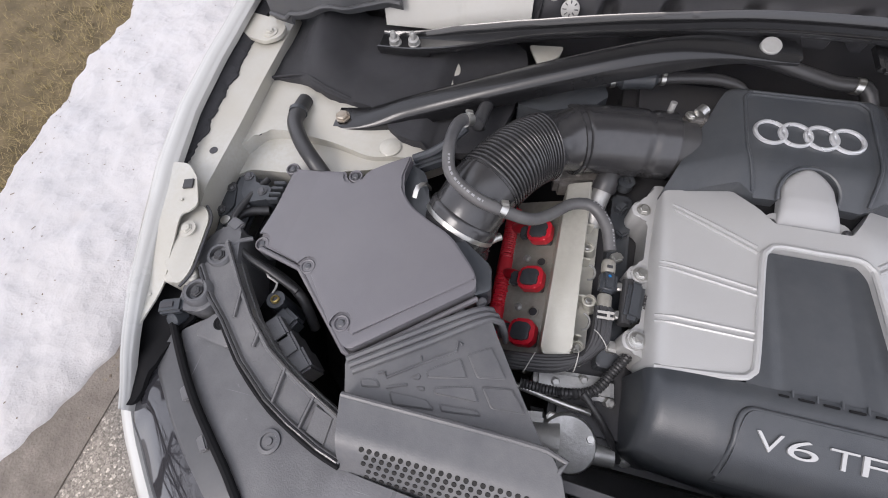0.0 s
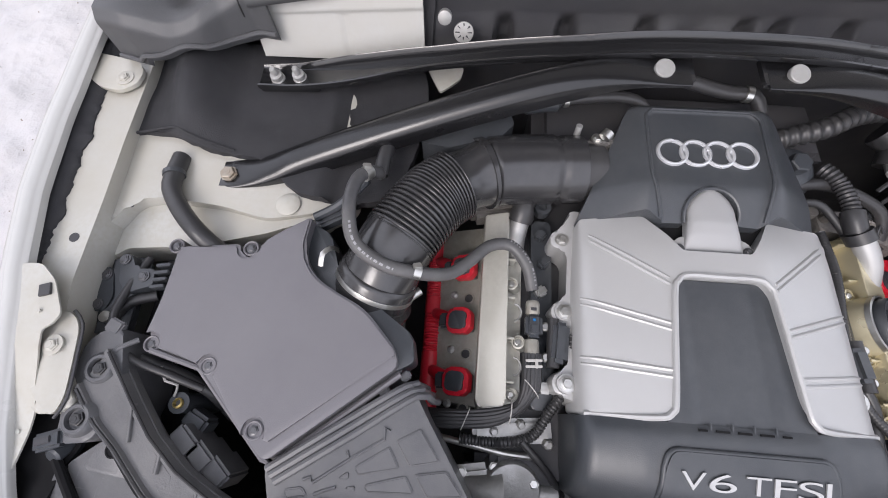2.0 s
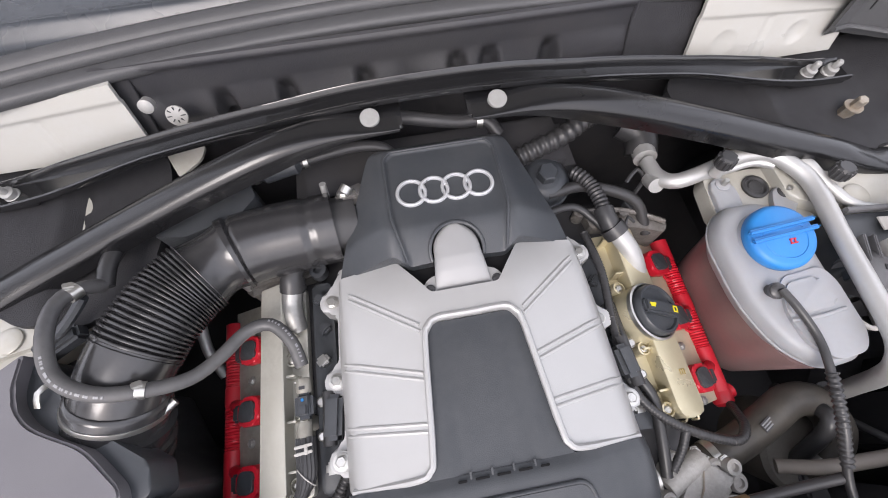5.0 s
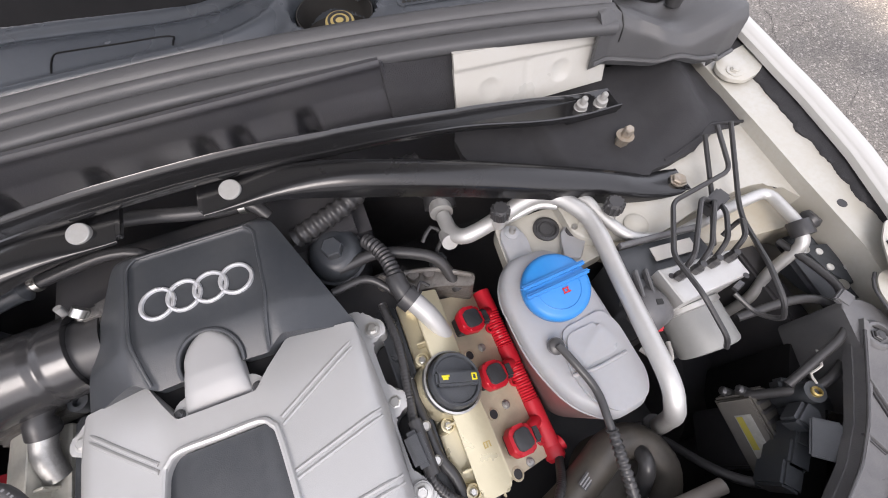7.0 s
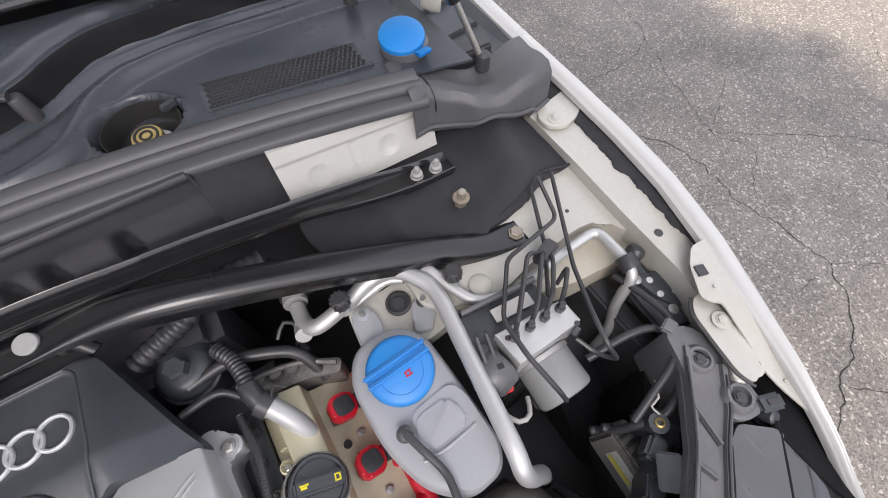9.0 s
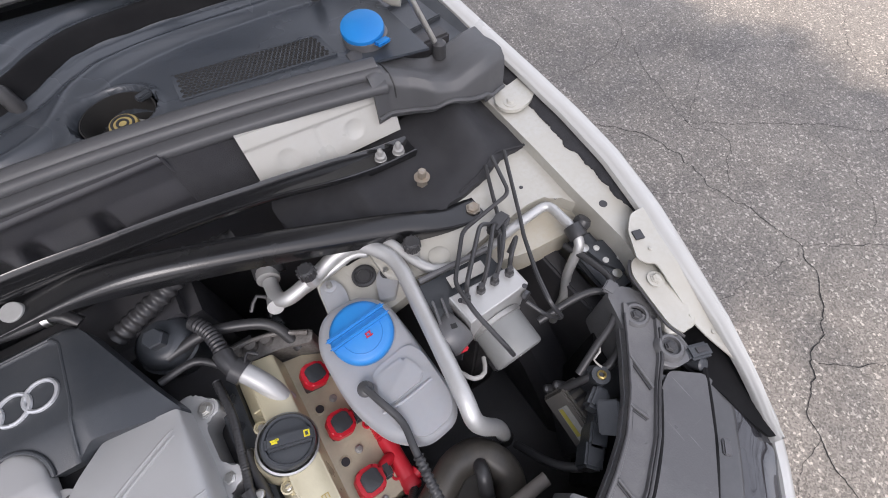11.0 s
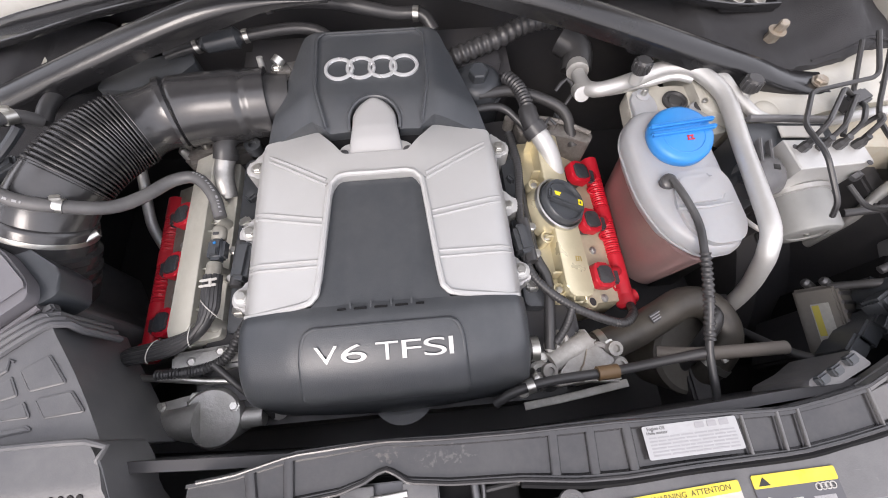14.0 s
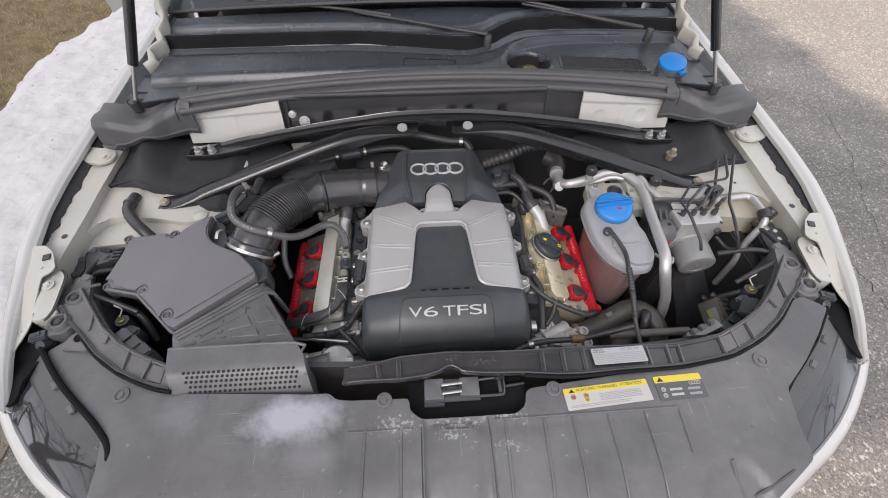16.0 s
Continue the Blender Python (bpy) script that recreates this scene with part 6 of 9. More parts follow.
LEDGES = (((-0.445, -0.036), (-0.438, -0.033), (-0.435, -0.038), (-0.401, -0.014), (-0.405, -0.007)), ((-0.401, -0.014), (-0.368, 0.007), (-0.369, 0.018), (-0.363, 0.015)), ((-0.432, -0.048), (-0.420, -0.043), (-0.411, -0.040)))
for frame_line in FRAMES:
    ring = rounded(frame_line, 0.002, 2)
    part("duct_panel", prism(ring, lambda x, y: duct_z(x, y) - 0.004, lambda x, y: duct_z(x, y) + 0.0016, 0.0009, 1), PLASTIC, duct, angle=25)
    part("duct_rib", tube([(x, y, duct_z(x, y) + 0.0004) for x, y in [*ring, ring[0]]], 0.0011, 5, smooth=False), PLASTIC, duct)
for ledge in LEDGES:
    part("duct_rib", tube([(x, y, duct_z(x, y) + 0.0006) for x, y in ledge], 0.0016, 6, smooth=False), PLASTIC, duct)
snor = rounded([(-0.473, -0.064), (-0.262, -0.064), (-0.246, -0.085), (-0.228, -0.146), (-0.455, -0.140)], [0.004, 0.006, 0.02, 0.004, 0.004], 3)
snork_z = lambda x, y: 0.9110 - 0.036 * max(0, (-0.104 - y) / 0.036) ** 1.6
part("snorkel", dense_fill(snor, snork_z, 0.08, 0.01), PLASTIC, duct, "duct end with rows of round holes")
spots = []
for r in range(5):
    for k in range(24):
        x = -0.434 + 0.0080 * k + (0.0040 if r % 2 else 0) + 0.0018 * r
        y = -0.1095 - 0.0058 * r
        if x < -0.250:
            tilt = math.degrees(math.atan((snork_z(x, y + 0.003) - snork_z(x, y - 0.003)) / 0.006))
            spots.append(pose(x, y, snork_z(x, y) - 0.0006, tilt, 0, 0))
# near-black discs on the surface stand for the shade inside the holes
pieces("perforation", lathe([(0.0025, 0.0), (0.0025, 0.0011), (0.0023, 0.0011), (0.0021, 0.0008), (0.0, 0.0008)], n=10), CRACK_AND_HOLE, duct, spots)
part("snorkel_edge", tube([(-0.471, -0.0665, 0.910), (-0.262, -0.0665, 0.910), (-0.250, -0.082, 0.909), (-0.238, -0.12, 0.90)], 0.003, 8), PLASTIC, duct)

# ---- strut brace ----
brace = thing("strut_brace", "gloss black pressed steel strut tower brace", "strut brace", (0, 0.44, 0.85))


def pressed(pts, section):
    """A pressed steel arm: section(u) gives its outline as (forward, up) pairs along the way."""
    bm = bmesh.new()
    path = smooth_path(pts, 0.010)
    rings = []
    for i, p in enumerate(path):
        d = (path[min(i + 1, len(path) - 1)] - path[max(i - 1, 0)]).normalized()
        side = d.cross(Vector((0, 0, 1))).normalized()
        side = -side if side.y > 0 else side
        rings.append([bm.verts.new(p + side * a + Vector((0, 0, b))) for a, b in section(i / (len(path) - 1))])
    skin(bm, rings)
    bmesh.ops.recalc_face_normals(bm, faces=bm.faces)
    return bm


def channel(u, w=0.018):
    """A shallow gutter with an upright rolled lip at the back and a low one in front."""
    h = 0.011 * min(1, (1 - u) / 0.3) + 0.003
    pts = [(w, -0.004), (w + 0.001, 0.001), (w, 0.0045), (w - 0.002, 0.0052), (w - 0.004, 0.004), (w - 0.006, 0.0005), (0.0, -0.0005), (-w + 0.006, 0.0005), (-w + 0.004, h - 0.002), (-w + 0.002, h), (-w, h - 0.001), (-w - 0.001, 0.001), (-w, -0.004)]
    return pts


def crowned(u):
    """A round-backed pressing that flattens at both ends."""
    k = min(1, min(u / 0.30, (1 - u) / 0.20))
    k = k * k * (3 - 2 * k)
    w = 0.022 - 0.001 * k
    arch_ = [(w * math.cos(a), -0.004 + 0.0035 + (0.0015 + 0.0165 * k) * math.sin(a) ** 0.8) for a in np.linspace(0.0, math.pi, 15)]
    return [(w, -0.010 * k - 0.004)] + arch_ + [(-w, -0.010 * k - 0.004)]


part("centre_bar", pressed([(-0.20, 0.466, 0.964), (-0.10, 0.465, 0.977), (0.0, 0.465, 0.980), (0.10, 0.465, 0.977), (0.20, 0.466, 0.964)], lambda u: channel(0.0, 0.0128)), SHINYBLACK, brace)
for s in (-1, 1):
    part("upper_arm", pressed([(s * 0.16, 0.465, 0.970), (s * 0.27, 0.471, 0.951), (s * 0.38, 0.472, 0.931), (s * 0.47, 0.466, 0.915), (s * 0.545, 0.464, 0.9035), (s * 0.605, 0.463, 0.903)], lambda u: channel(u, 0.0130 + 0.007 * min(1, max(0, (u - 0.45) / 0.3)))), SHINYBLACK, brace)
    part("lower_arm", pressed([(s * 0.045, 0.440, 0.968), (s * 0.13, 0.436, 0.966), (s * 0.23, 0.415, 0.953), (s * 0.35, 0.388, 0.926), (s * 0.48, 0.353, 0.896), (s * 0.56, 0.325, 0.882), (s * 0.60, 0.316, 0.880), (s * 0.648, 0.311, 0.880)], crowned), SATINBLACK, brace)
    part("end_plate", prism(rounded([(s * x, y) for x, y in ((0.590, 0.298), (0.652, 0.292), (0.656, 0.328), (0.600, 0.336))], 0.004), 0.872, 0.8815, 0.0012), SHINYBLACK, brace)
    bolt(brace, (s * 0.621, 0.311, 0.8830), 0.0095, washer=0.0105, name="plate_bolt", material=RUSTY)
    part("joint_plate", prism(rounded([(s * x, y) for x, y in ((0.040, 0.424), (0.105, 0.424), (0.115, 0.465), (0.040, 0.465))], 0.003), 0.962, 0.9685, 0.001), SHINYBLACK, brace)
    part("joint_disc", lathe([(0.0116, -0.004), (0.0116, 0.0012), (0.0108, 0.0020), (0.0, 0.0020)], (s * 0.077, 0.437, 0.9735), (0, -0.28, 1), 28), DULLDISC, brace, "flat dull zinc joint bolt head")
    part("stud_plate", prism(rounded([(s * x, y) for x, y in ((0.520, 0.448), (0.605, 0.444), (0.605, 0.486), (0.520, 0.484))], 0.004), 0.893, 0.9015, 0.0012), SHINYBLACK, brace)
    for x, y in ((0.549, 0.463), (0.580, 0.460)):
        st = part("stud", lathe([(0.010, 0), (0.010, 0.003), (0.0085, 0.004), (0.0085, 0.011), (0.0045, 0.012), (0.0045, 0.022), (0.003, 0.024)], (s * x, y, 0.9015), (0, -0.15, 1), 12), DULLDISC, brace, "zinc stud and nut")

# felt covers over the strut towers
for s in (-1, 1):
    tower = thing("tower_cover", "soft black felt cover over the strut tower", "insulation cover", (s * 0.6, 0.42, 0.86), group="strut tower covers")
    felt_line = [(0.812, 0.477), (0.803, 0.421), (0.809, 0.385), (0.813, 0.357), (0.768, 0.351), (0.764, 0.361), (0.706, 0.360), (0.680, 0.350), (0.655, 0.343), (0.60, 0.336), (0.575, 0.330), (0.52, 0.288), (0.44, 0.285), (0.385, 0.33), (0.385, 0.52), (0.60, 0.53), (0.78, 0.53)]
    if s > 0:
        felt_line[10:14] = [(0.575, 0.334), (0.50, 0.372), (0.44, 0.405), (0.385, 0.425)]
    torn = smooth_path([(s * x, y, 0) for x, y in felt_line], 0.008)
    torn = [(p.x + 0.0022 * noise.noise(p * 140), p.y + 0.0028 * noise.noise(p * 140 + Vector((5, 0, 0)))) for p in torn]

    def felt_z(x, y, s=s):
        x = abs(x)
        ridge = 0.678 + 0.10 * (y - 0.36) / 0.19 * 0.3
        fold = math.exp(-((x - ridge) / 0.034) ** 2) * min(1, max(0, (y - 0.335) / 0.05))
        crease = math.exp(-((x - 0.625 - 0.15 * (y - 0.36)) / 0.010) ** 2)
        dish = math.exp(-((x - 0.584) ** 2 + (y - 0.396) ** 2) / 0.0006)
        return 0.888 + 0.006 * min(1, max(0, (x - 0.55) / 0.1)) + 0.042 * fold * (0.5 + 0.5 * min(1, (y - 0.33) / 0.12)) - 0.003 * crease - 0.006 * dish + ragged(s * x, y, 0.0035, 14) - 0.016 * (x < 0.48)
    part("felt_sheet", dense_fill(torn, felt_z, 0.014, 0.012), FELT, tower, angle=75)
    part("stitched_hem", tube([(s * x, y, felt_z(x, y) + 0.0004) for x, y in ((0.795, 0.366), (0.772, 0.359), (0.706, 0.368), (0.680, 0.357), (0.655, 0.350), (0.62, 0.345))], 0.0022, 6), FELT, tower)
    # moulded end pieces of the bonnet seal: an arched rubber saddle with a drooping front
    endpiece = thing("seal_end_block", "moulded black rubber saddle at the end of the bonnet seal", "rubber seal", (s * 0.68, 0.50, 0.93), group="bonnet seal blocks")

    def saddle(u, v, s=s):
        x = 0.575 + 0.215 * u
        yf = float(np.interp(x, [0.56, 0.60, 0.635, 0.66, 0.70, 0.75, 0.79], [0.497, 0.503, 0.487, 0.466, 0.453, 0.452, 0.462]))
        top = 0.992 + 0.016 * math.exp(-((x - 0.585) / 0.03) ** 2) - 0.012 * math.exp(-((x - 0.69) / 0.035) ** 2) + 0.004 * math.exp(-((x - 0.76) / 0.03) ** 2)
        low = 0.938 + 0.016 * math.exp(-((x - 0.685) / 0.03) ** 2) - 0.01 * (u > 0.8)
        y = float(np.interp(v, [0, 0.25, 0.4, 0.75, 0.9, 1], [yf, yf + 0.004, yf + 0.016, yf + 0.085, yf + 0.098, yf + 0.10]))
        z = float(np.interp(v, [0, 0.25, 0.4, 0.5, 0.62, 0.75, 0.9, 1], [low, top - 0.012, top, top + 0.001, top - 0.004, top, top - 0.01, 0.945]))
        return (s * x, y, z)
    part("saddle", sheet(saddle, 44, 30, 0.012, (0, 0.4, -0.8)), FOAM, endpiece, angle=50)
    part("edge_bead", tube([Vector(saddle(k / 20, 0.02)) + Vector((0, -0.002, 0.001)) for k in range(21)], 0.0035, 8), FOAM, endpiece)
    part("seal_joint", tube([Vector(saddle(0.16, k / 14)) + Vector((0, 0, 0.0006)) for k in range(2, 14)], 0.0012, 6), INK, endpiece)
# nut on the tower, one side only
towernut = thing("tower_nut", "tall steel nut on the strut tower", "nut", (0.584, 0.396, 0.88))
part("nut_body", lathe([(0.0095, -0.02), (0.0095, 0.003), (0.0070, 0.004), (0.0070, 0.017), (0.006, 0.019), (0.0, 0.019)], (0.584, 0.396, 0.897), (0, -0.1, 1), 6), RUSTY, towernut, angle=20)
part("nut_washer", lathe([(0.0125, 0), (0.0125, 0.002), (0.0, 0.002)], (0.584, 0.396, 0.899), n=20), RUSTY, towernut)

# ---- bulkhead and cowl ----
bulk = thing("bulkhead_liner", "black moulded plastic bulkhead liner with clips", "bulkhead liner", (0, 0.54, 0.85))
def rise(d, w):
    """A soft step: 0 before, 1 behind."""
    k = min(1, max(0, d / w + 0.5))
    return k * k * (3 - 2 * k)


def liner(u, v):
    x0, x1 = -0.392 - 0.010 * (1 - v), 0.290 - 0.009 * v
    x = x0 + (x1 - x0) * u
    z = 0.912 + 0.092 * v
    lip = rise(0.946 + 0.004 * math.sin(x * 5.5 + 0.6) - z, 0.034)
    cut = max(math.exp(-((x - k) / 0.012) ** 4) for k in (-0.265, -0.182, -0.078, 0.048, 0.092, 0.176))
    cut = max(cut, 0.35 * math.exp(-((x + 0.02) / 0.02) ** 2))
    return (x, 0.541 - 0.011 * lip + 0.022 * cut * lip - 0.004 * math.exp(-((z - 0.998) / 0.006) ** 2), z - 0.004 * lip * (1 - cut))


part("liner_panel", sheet(liner, 220, 40, 0.006, (0, 1, 0)), LINERBLACK, bulk)
part("liner_edge", tube([(0.292 - 0.009 * k / 10, 0.539, 0.916 + 0.085 * k / 10) for k in range(11)], 0.0022, 8), LINERBLACK, bulk)
part("liner_side", prism([(0.286, 0.0), (0.383, 0.0), (0.378, 0.100), (0.281, 0.100)], 0, 0.004, 0.001, 1), FELT, bulk).data.transform(pose(0, 0.524, 0.906, 90 - 14, 0, 0))
part("liner_side", prism([(-0.383, 0.0), (-0.365, 0.0), (-0.355, 0.100), (-0.378, 0.100)], 0, 0.004, 0.001, 1), FELT, bulk).data.transform(pose(0, 0.524, 0.906, 90 - 14, 0, 0))
part("liner_clip", lathe([(0.0135, 0), (0.013, 0.0015), (0.005, 0.002), (0.0, 0.002)], (-0.320, 0.512, 0.947), (0, -1, 0.5), 24), DULLDISC, bulk)
for k in range(8):
    a = math.pi * k / 4
    part("clip_slot", block((-0.320 + 0.0082 * math.cos(a), 0.5108 - 0.0082 * math.sin(a) * -0.45, 0.948 + 0.0082 * math.sin(a) * 0.9), (0.006, 0.0016, 0.0012), (26, -math.degrees(a), 0), 0), DARK, bulk)
part("liner_stud", lathe([(0.009, 0), (0.009, 0.01), (0.005, 0.012)], (-0.345, 0.520, 0.965), (0, -1, 0.4), 16), DULLDISC, bulk)

cowl = thing("cowl_tray", "black plastic windscreen cowl tray with grille", "cowl", (0, 0.7, 0.9))
def cowl_y(x):
    return 0.556 - 0.16 * x * x


SHELF = [(-0.70, 0.604), (0.09, 0.604), (0.128, 0.610), (0.165, 0.624), (0.190, 0.645), (0.208, 0.680), (0.224, 0.710), (0.264, 0.740), (0.33, 0.757), (0.404, 0.766), (0.55, 0.765), (0.70, 0.755)]
WALL = [(-0.70, 0.752), (-0.45, 0.750), (-0.238, 0.745), (-0.10, 0.728), (0.058, 0.703), (0.110, 0.703), (0.145, 0.718), (0.175, 0.738), (0.205, 0.765), (0.253, 0.793), (0.32, 0.803), (0.40, 0.806), (0.55, 0.800), (0.70, 0.785)]


def away(line, x, y):
    """How far behind a line in plan a place lies, square to the line."""
    xs, ys = [p[0] for p in line], [p[1] for p in line]
    at = lambda q: (float(np.interp(q - 0.012, xs, ys)) + 2 * float(np.interp(q, xs, ys)) + float(np.interp(q + 0.012, xs, ys))) / 4
    slope = (at(x + 0.01) - at(x - 0.01)) / 0.02
    return (y - at(x)) / math.sqrt(1 + slope * slope)


HOLE = (0.255, 0.652, 0.052)


def cowl_z(x, y):
    f, a = away(SHELF, x, y), away(WALL, x, y)
    z = 1.002 + 0.006 * math.cos(x * 2.2)
    z += 0.017 * rise(f, 0.024) + 0.0010 * math.exp(-((f - 0.011) / 0.006) ** 2)
    z += -0.006 * math.exp(-((a + 0.024) / 0.010) ** 2) + 0.026 * rise(a, 0.014) + 0.003 * math.exp(-((a - 0.012) / 0.006) ** 2)
    z += -0.006 * math.exp(-((a - 0.038) / 0.008) ** 2) + 0.005 * rise(a - 0.050, 0.012) + 0.05 * max(0, a - 0.045)
    d = math.hypot(x - HOLE[0], (y - HOLE[1]) * 1.05)
    if d < 0.09:
        k = rise(HOLE[2] - d, 0.007)
        z = z * (1 - k) + 0.962 * k + 0.004 * math.exp(-((d - HOLE[2] - 0.006) / 0.004) ** 2) * (z < 1.012)
    return z + 0.0012 * noise.noise(Vector((x * 5, y * 5, 2)))


def cowl_place(u, v):
    x = -0.69 + 1.38 * u
    y0 = cowl_y(x) + 0.05
    y = y0 + (0.868 - 0.03 * x * x - y0) * v
    return (x, y, cowl_z(x, y))
part("tray", sheet(cowl_place, 300, 130, 0.004), COWL, cowl, angle=60)
wall_path = smooth_path([(x, y, 0) for x, y in WALL], 0.012)


def wall_strip(u, v):
    k = u * (len(wall_path) - 1)
    i = min(int(k), len(wall_path) - 2)
    p, d = wall_path[i].lerp(wall_path[i + 1], k - i), (wall_path[i + 1] - wall_path[i]).normalized()
    p = p + Vector((-d.y, d.x, 0)) * (-0.0055 + 0.0145 * v)
    return (p.x, p.y, cowl_z(p.x, p.y) + 0.0012)


# added black strip: the step's shade put into colour
part("wall_gasket", sheet(wall_strip, 200, 10, 0.002), VOID, cowl, "black strip standing for the shade on the upright step", 60)
flap = [(-0.070, 0.604), (-0.070, 0.625), (-0.070, 0.648), (-0.067, 0.654), (-0.060, 0.6555), (0.0, 0.648), (0.058, 0.641), (0.0605, 0.625), (0.060, 0.604)]
part("flap_seam", tube([(x, y, cowl_z(x, y) + 0.0002) for x, y in flap], 0.0011, 6, 0.004), VOID, cowl, "dark seam round a flap in the tray")


def seal_pts(dy, z):
    return [(x, cowl_y(x) + dy, z + 0.012 * (1 - (x / 0.6) ** 2)) for x in np.linspace(-0.60, 0.60, 21)]
part("bonnet_seal", tube(seal_pts(0.043, 0.999), 0.0155, 16, 0.02), FOAM, cowl, "long rubber bonnet seal")
part("seal_bulb", tube(seal_pts(0.026, 1.001), 0.0085, 12, 0.02), FOAM, cowl)
part("seal_lip", bar(seal_pts(0.016, 0.988), lambda u: 0.034, lambda u: 0.018), FOAM, cowl)
part("seal_carrier", tube(seal_pts(0.0335, 1.0075), 0.0016, 6, 0.02), FAINTINK, cowl, "thin pale edge of the seal carrier")
GRILLE = ((0.340, 0.626), (0.561, 0.596), (0.557, 0.652), (0.344, 0.684))


def in_grille(u, v):
    a = Vector(GRILLE[0]).lerp(Vector(GRILLE[1]), u)
    return a.lerp(Vector(GRILLE[3]).lerp(Vector(GRILLE[2]), u), v)


spots = []
for r in range(9):
    for k in range(30):
        q = in_grille((k + 0.55 + (0.45 if r % 2 else 0)) / 30.9, (r + 0.5) / 9)
        spots.append(pose(q.x, q.y, 1.0094 - 0.004 * q.x, 0, 0, -8))
part("grille_frame", prism(rounded([tuple(in_grille(*c)) for c in ((-0.02, -0.06), (1.02, -0.06), (1.02, 1.06), (-0.02, 1.06))], 0.006), 1.000, lambda x, y: 1.0098 - 0.004 * x, 0.001), COWL, cowl)
# near-black discs laid on the frame paint the shade of the mesh openings
pieces("grille_hole", lathe([(0.0031, 0), (0.0031, 0.0009), (0.0029, 0.0010), (0.0027, 0.0005), (0.0, 0.0005)], n=6), CRACK_AND_HOLE, cowl, spots)
# near-black floor and wall put the hole's deep shade into colour
part("service_hole", lathe([(0.049, 0.0), (0.049, 0.003), (0.0, 0.003)], (HOLE[0], HOLE[1], 0.964), n=40), CRACK_AND_HOLE, cowl, "black disc for the shade in the opening over the brake fluid cap")
part("hole_wall", lathe([(HOLE[2] - 0.002, 0.0), (HOLE[2] - 0.0015, 0.036), (HOLE[2] - 0.003, 0.036), (HOLE[2] - 0.0035, 0.0)], (HOLE[0], HOLE[1], 0.966), n=48), CRACK_AND_HOLE, cowl)
part("hole_clip", block((0.296, 0.668, 1.006), (0.022, 0.012, 0.008), (0, 0, 20), 0.002), COVERBLACK, cowl)
part("brake_fluid_cap", lathe([(0.0195, -0.03), (0.0195, 0.006), (0.0185, 0.009), (0.014, 0.010), (0.0, 0.010)], (0.257, 0.634, 0.992), (0, -0.12, 1), 28), BRASS, cowl, "yellow printed brake fluid cap")
for r0 in (0.0155, 0.0085):
    part("cap_ring_print", lathe([(r0, 0), (r0, 0.0012), (r0 - 0.003, 0.0012), (r0 - 0.0035, 0)], (0.257, 0.6328, 1.0016), (0, -0.12, 1), 28), INK, cowl)
part("reservoir_neck", lathe([(0.030, -0.02), (0.028, 0.0), (0.021, 0.002)], (0.257, 0.634, 0.984), n=28), DULLZINC, cowl)
washer = thing("washer_filler_cap", "blue plastic washer fluid cap on a black neck", "filler cap", (0.620, 0.605, 0.98))
part("neck", lathe([(0.036, -0.03), (0.036, 0.010), (0.031, 0.012), (0.0, 0.012)], (0.620, 0.606, 1.004), n=32), PLASTIC, washer)
wcap = part("cap", lathe([(0.033, 0.0), (0.034, 0.004), (0.033, 0.009), (0.024, 0.013), (0.0, 0.014)], (0.618, 0.606, 1.018), (-0.1, -0.2, 1), 36), BLUE, washer)
part("cap_tab", block((0.630, 0.566, 1.016), (0.026, 0.016, 0.006), (-10, 0, 10), 0.003), BLUE, wcap)

# windscreen, wipers
screen = thing("windscreen", "dark tinted windscreen above the cowl", "windscreen", (0, 1.0, 1.0))
def screen_foot(u):
    k = (2 * u - 1) ** 2
    return (-0.74 + 1.48 * u, 0.846 + 0.012 * k, 1.088 - 0.022 * k)


part("glass", sheet(lambda u, v: (screen_foot(u)[0] * (1 - 0.12 * v), screen_foot(u)[1] + 0.75 * v, screen_foot(u)[2] + 0.47 * v), 24, 16, 0.005), WINDSCREEN, screen)
part("glass_edge", tube([screen_foot(u) for u in np.linspace(0, 1, 21)], 0.004, 8), RUBBER, screen)
part("dashboard", block((0, 1.45, 0.98), (1.35, 0.8, 0.10), (6, 0, 0), 0.02), DARK, screen)
for s in (-1, 1):
    part("screen_pillar", tube([(s * 0.80, 1.0, 1.09), (s * 0.77, 1.15, 1.20), (s * 0.68, 1.7, 1.56)], 0.035, 12), PAINT, screen)
for arm, blade, hub in (([(-0.216, 0.845, 1.070), (-0.18, 0.826, 1.068), (-0.05, 0.780, 1.064), (0.062, 0.738, 1.061), (0.120, 0.720, 1.059), (0.150, 0.712, 1.056)], [(-0.49, 0.871, 1.092), (-0.35, 0.862, 1.079), (-0.216, 0.843, 1.071), (-0.10, 0.812, 1.066)], (0.153, 0.715, 1.040)),
                        ([(0.264, 0.851, 1.073), (0.392, 0.800, 1.067), (0.513, 0.750, 1.060), (0.575, 0.738, 1.052)], [(0.10, 0.872, 1.088), (0.264, 0.856, 1.078), (0.392, 0.812, 1.068)], (0.60, 0.738, 1.034))):
    wiper = thing("wiper", "black wiper arm and blade at the foot of the windscreen", "wiper", hub, group="wipers")
    part("wiper_arm", bar(arm, lambda u: 0.008 + 0.006 * u, lambda u: 0.006 + 0.002 * u), RUBBER, wiper)
    part("wiper_blade", tube(blade, 0.0042, 8), RUBBER, wiper)
    part("pivot_cap", lathe([(0.011, -0.020), (0.010, 0.010), (0.008, 0.013), (0.0, 0.014)], hub, n=24), RUBBER, wiper)

# bonnet, held open by gas struts
bonnet = thing("bonnet", "raised white bonnet seen from below", "bonnet", (0, 0.80, 1.1))
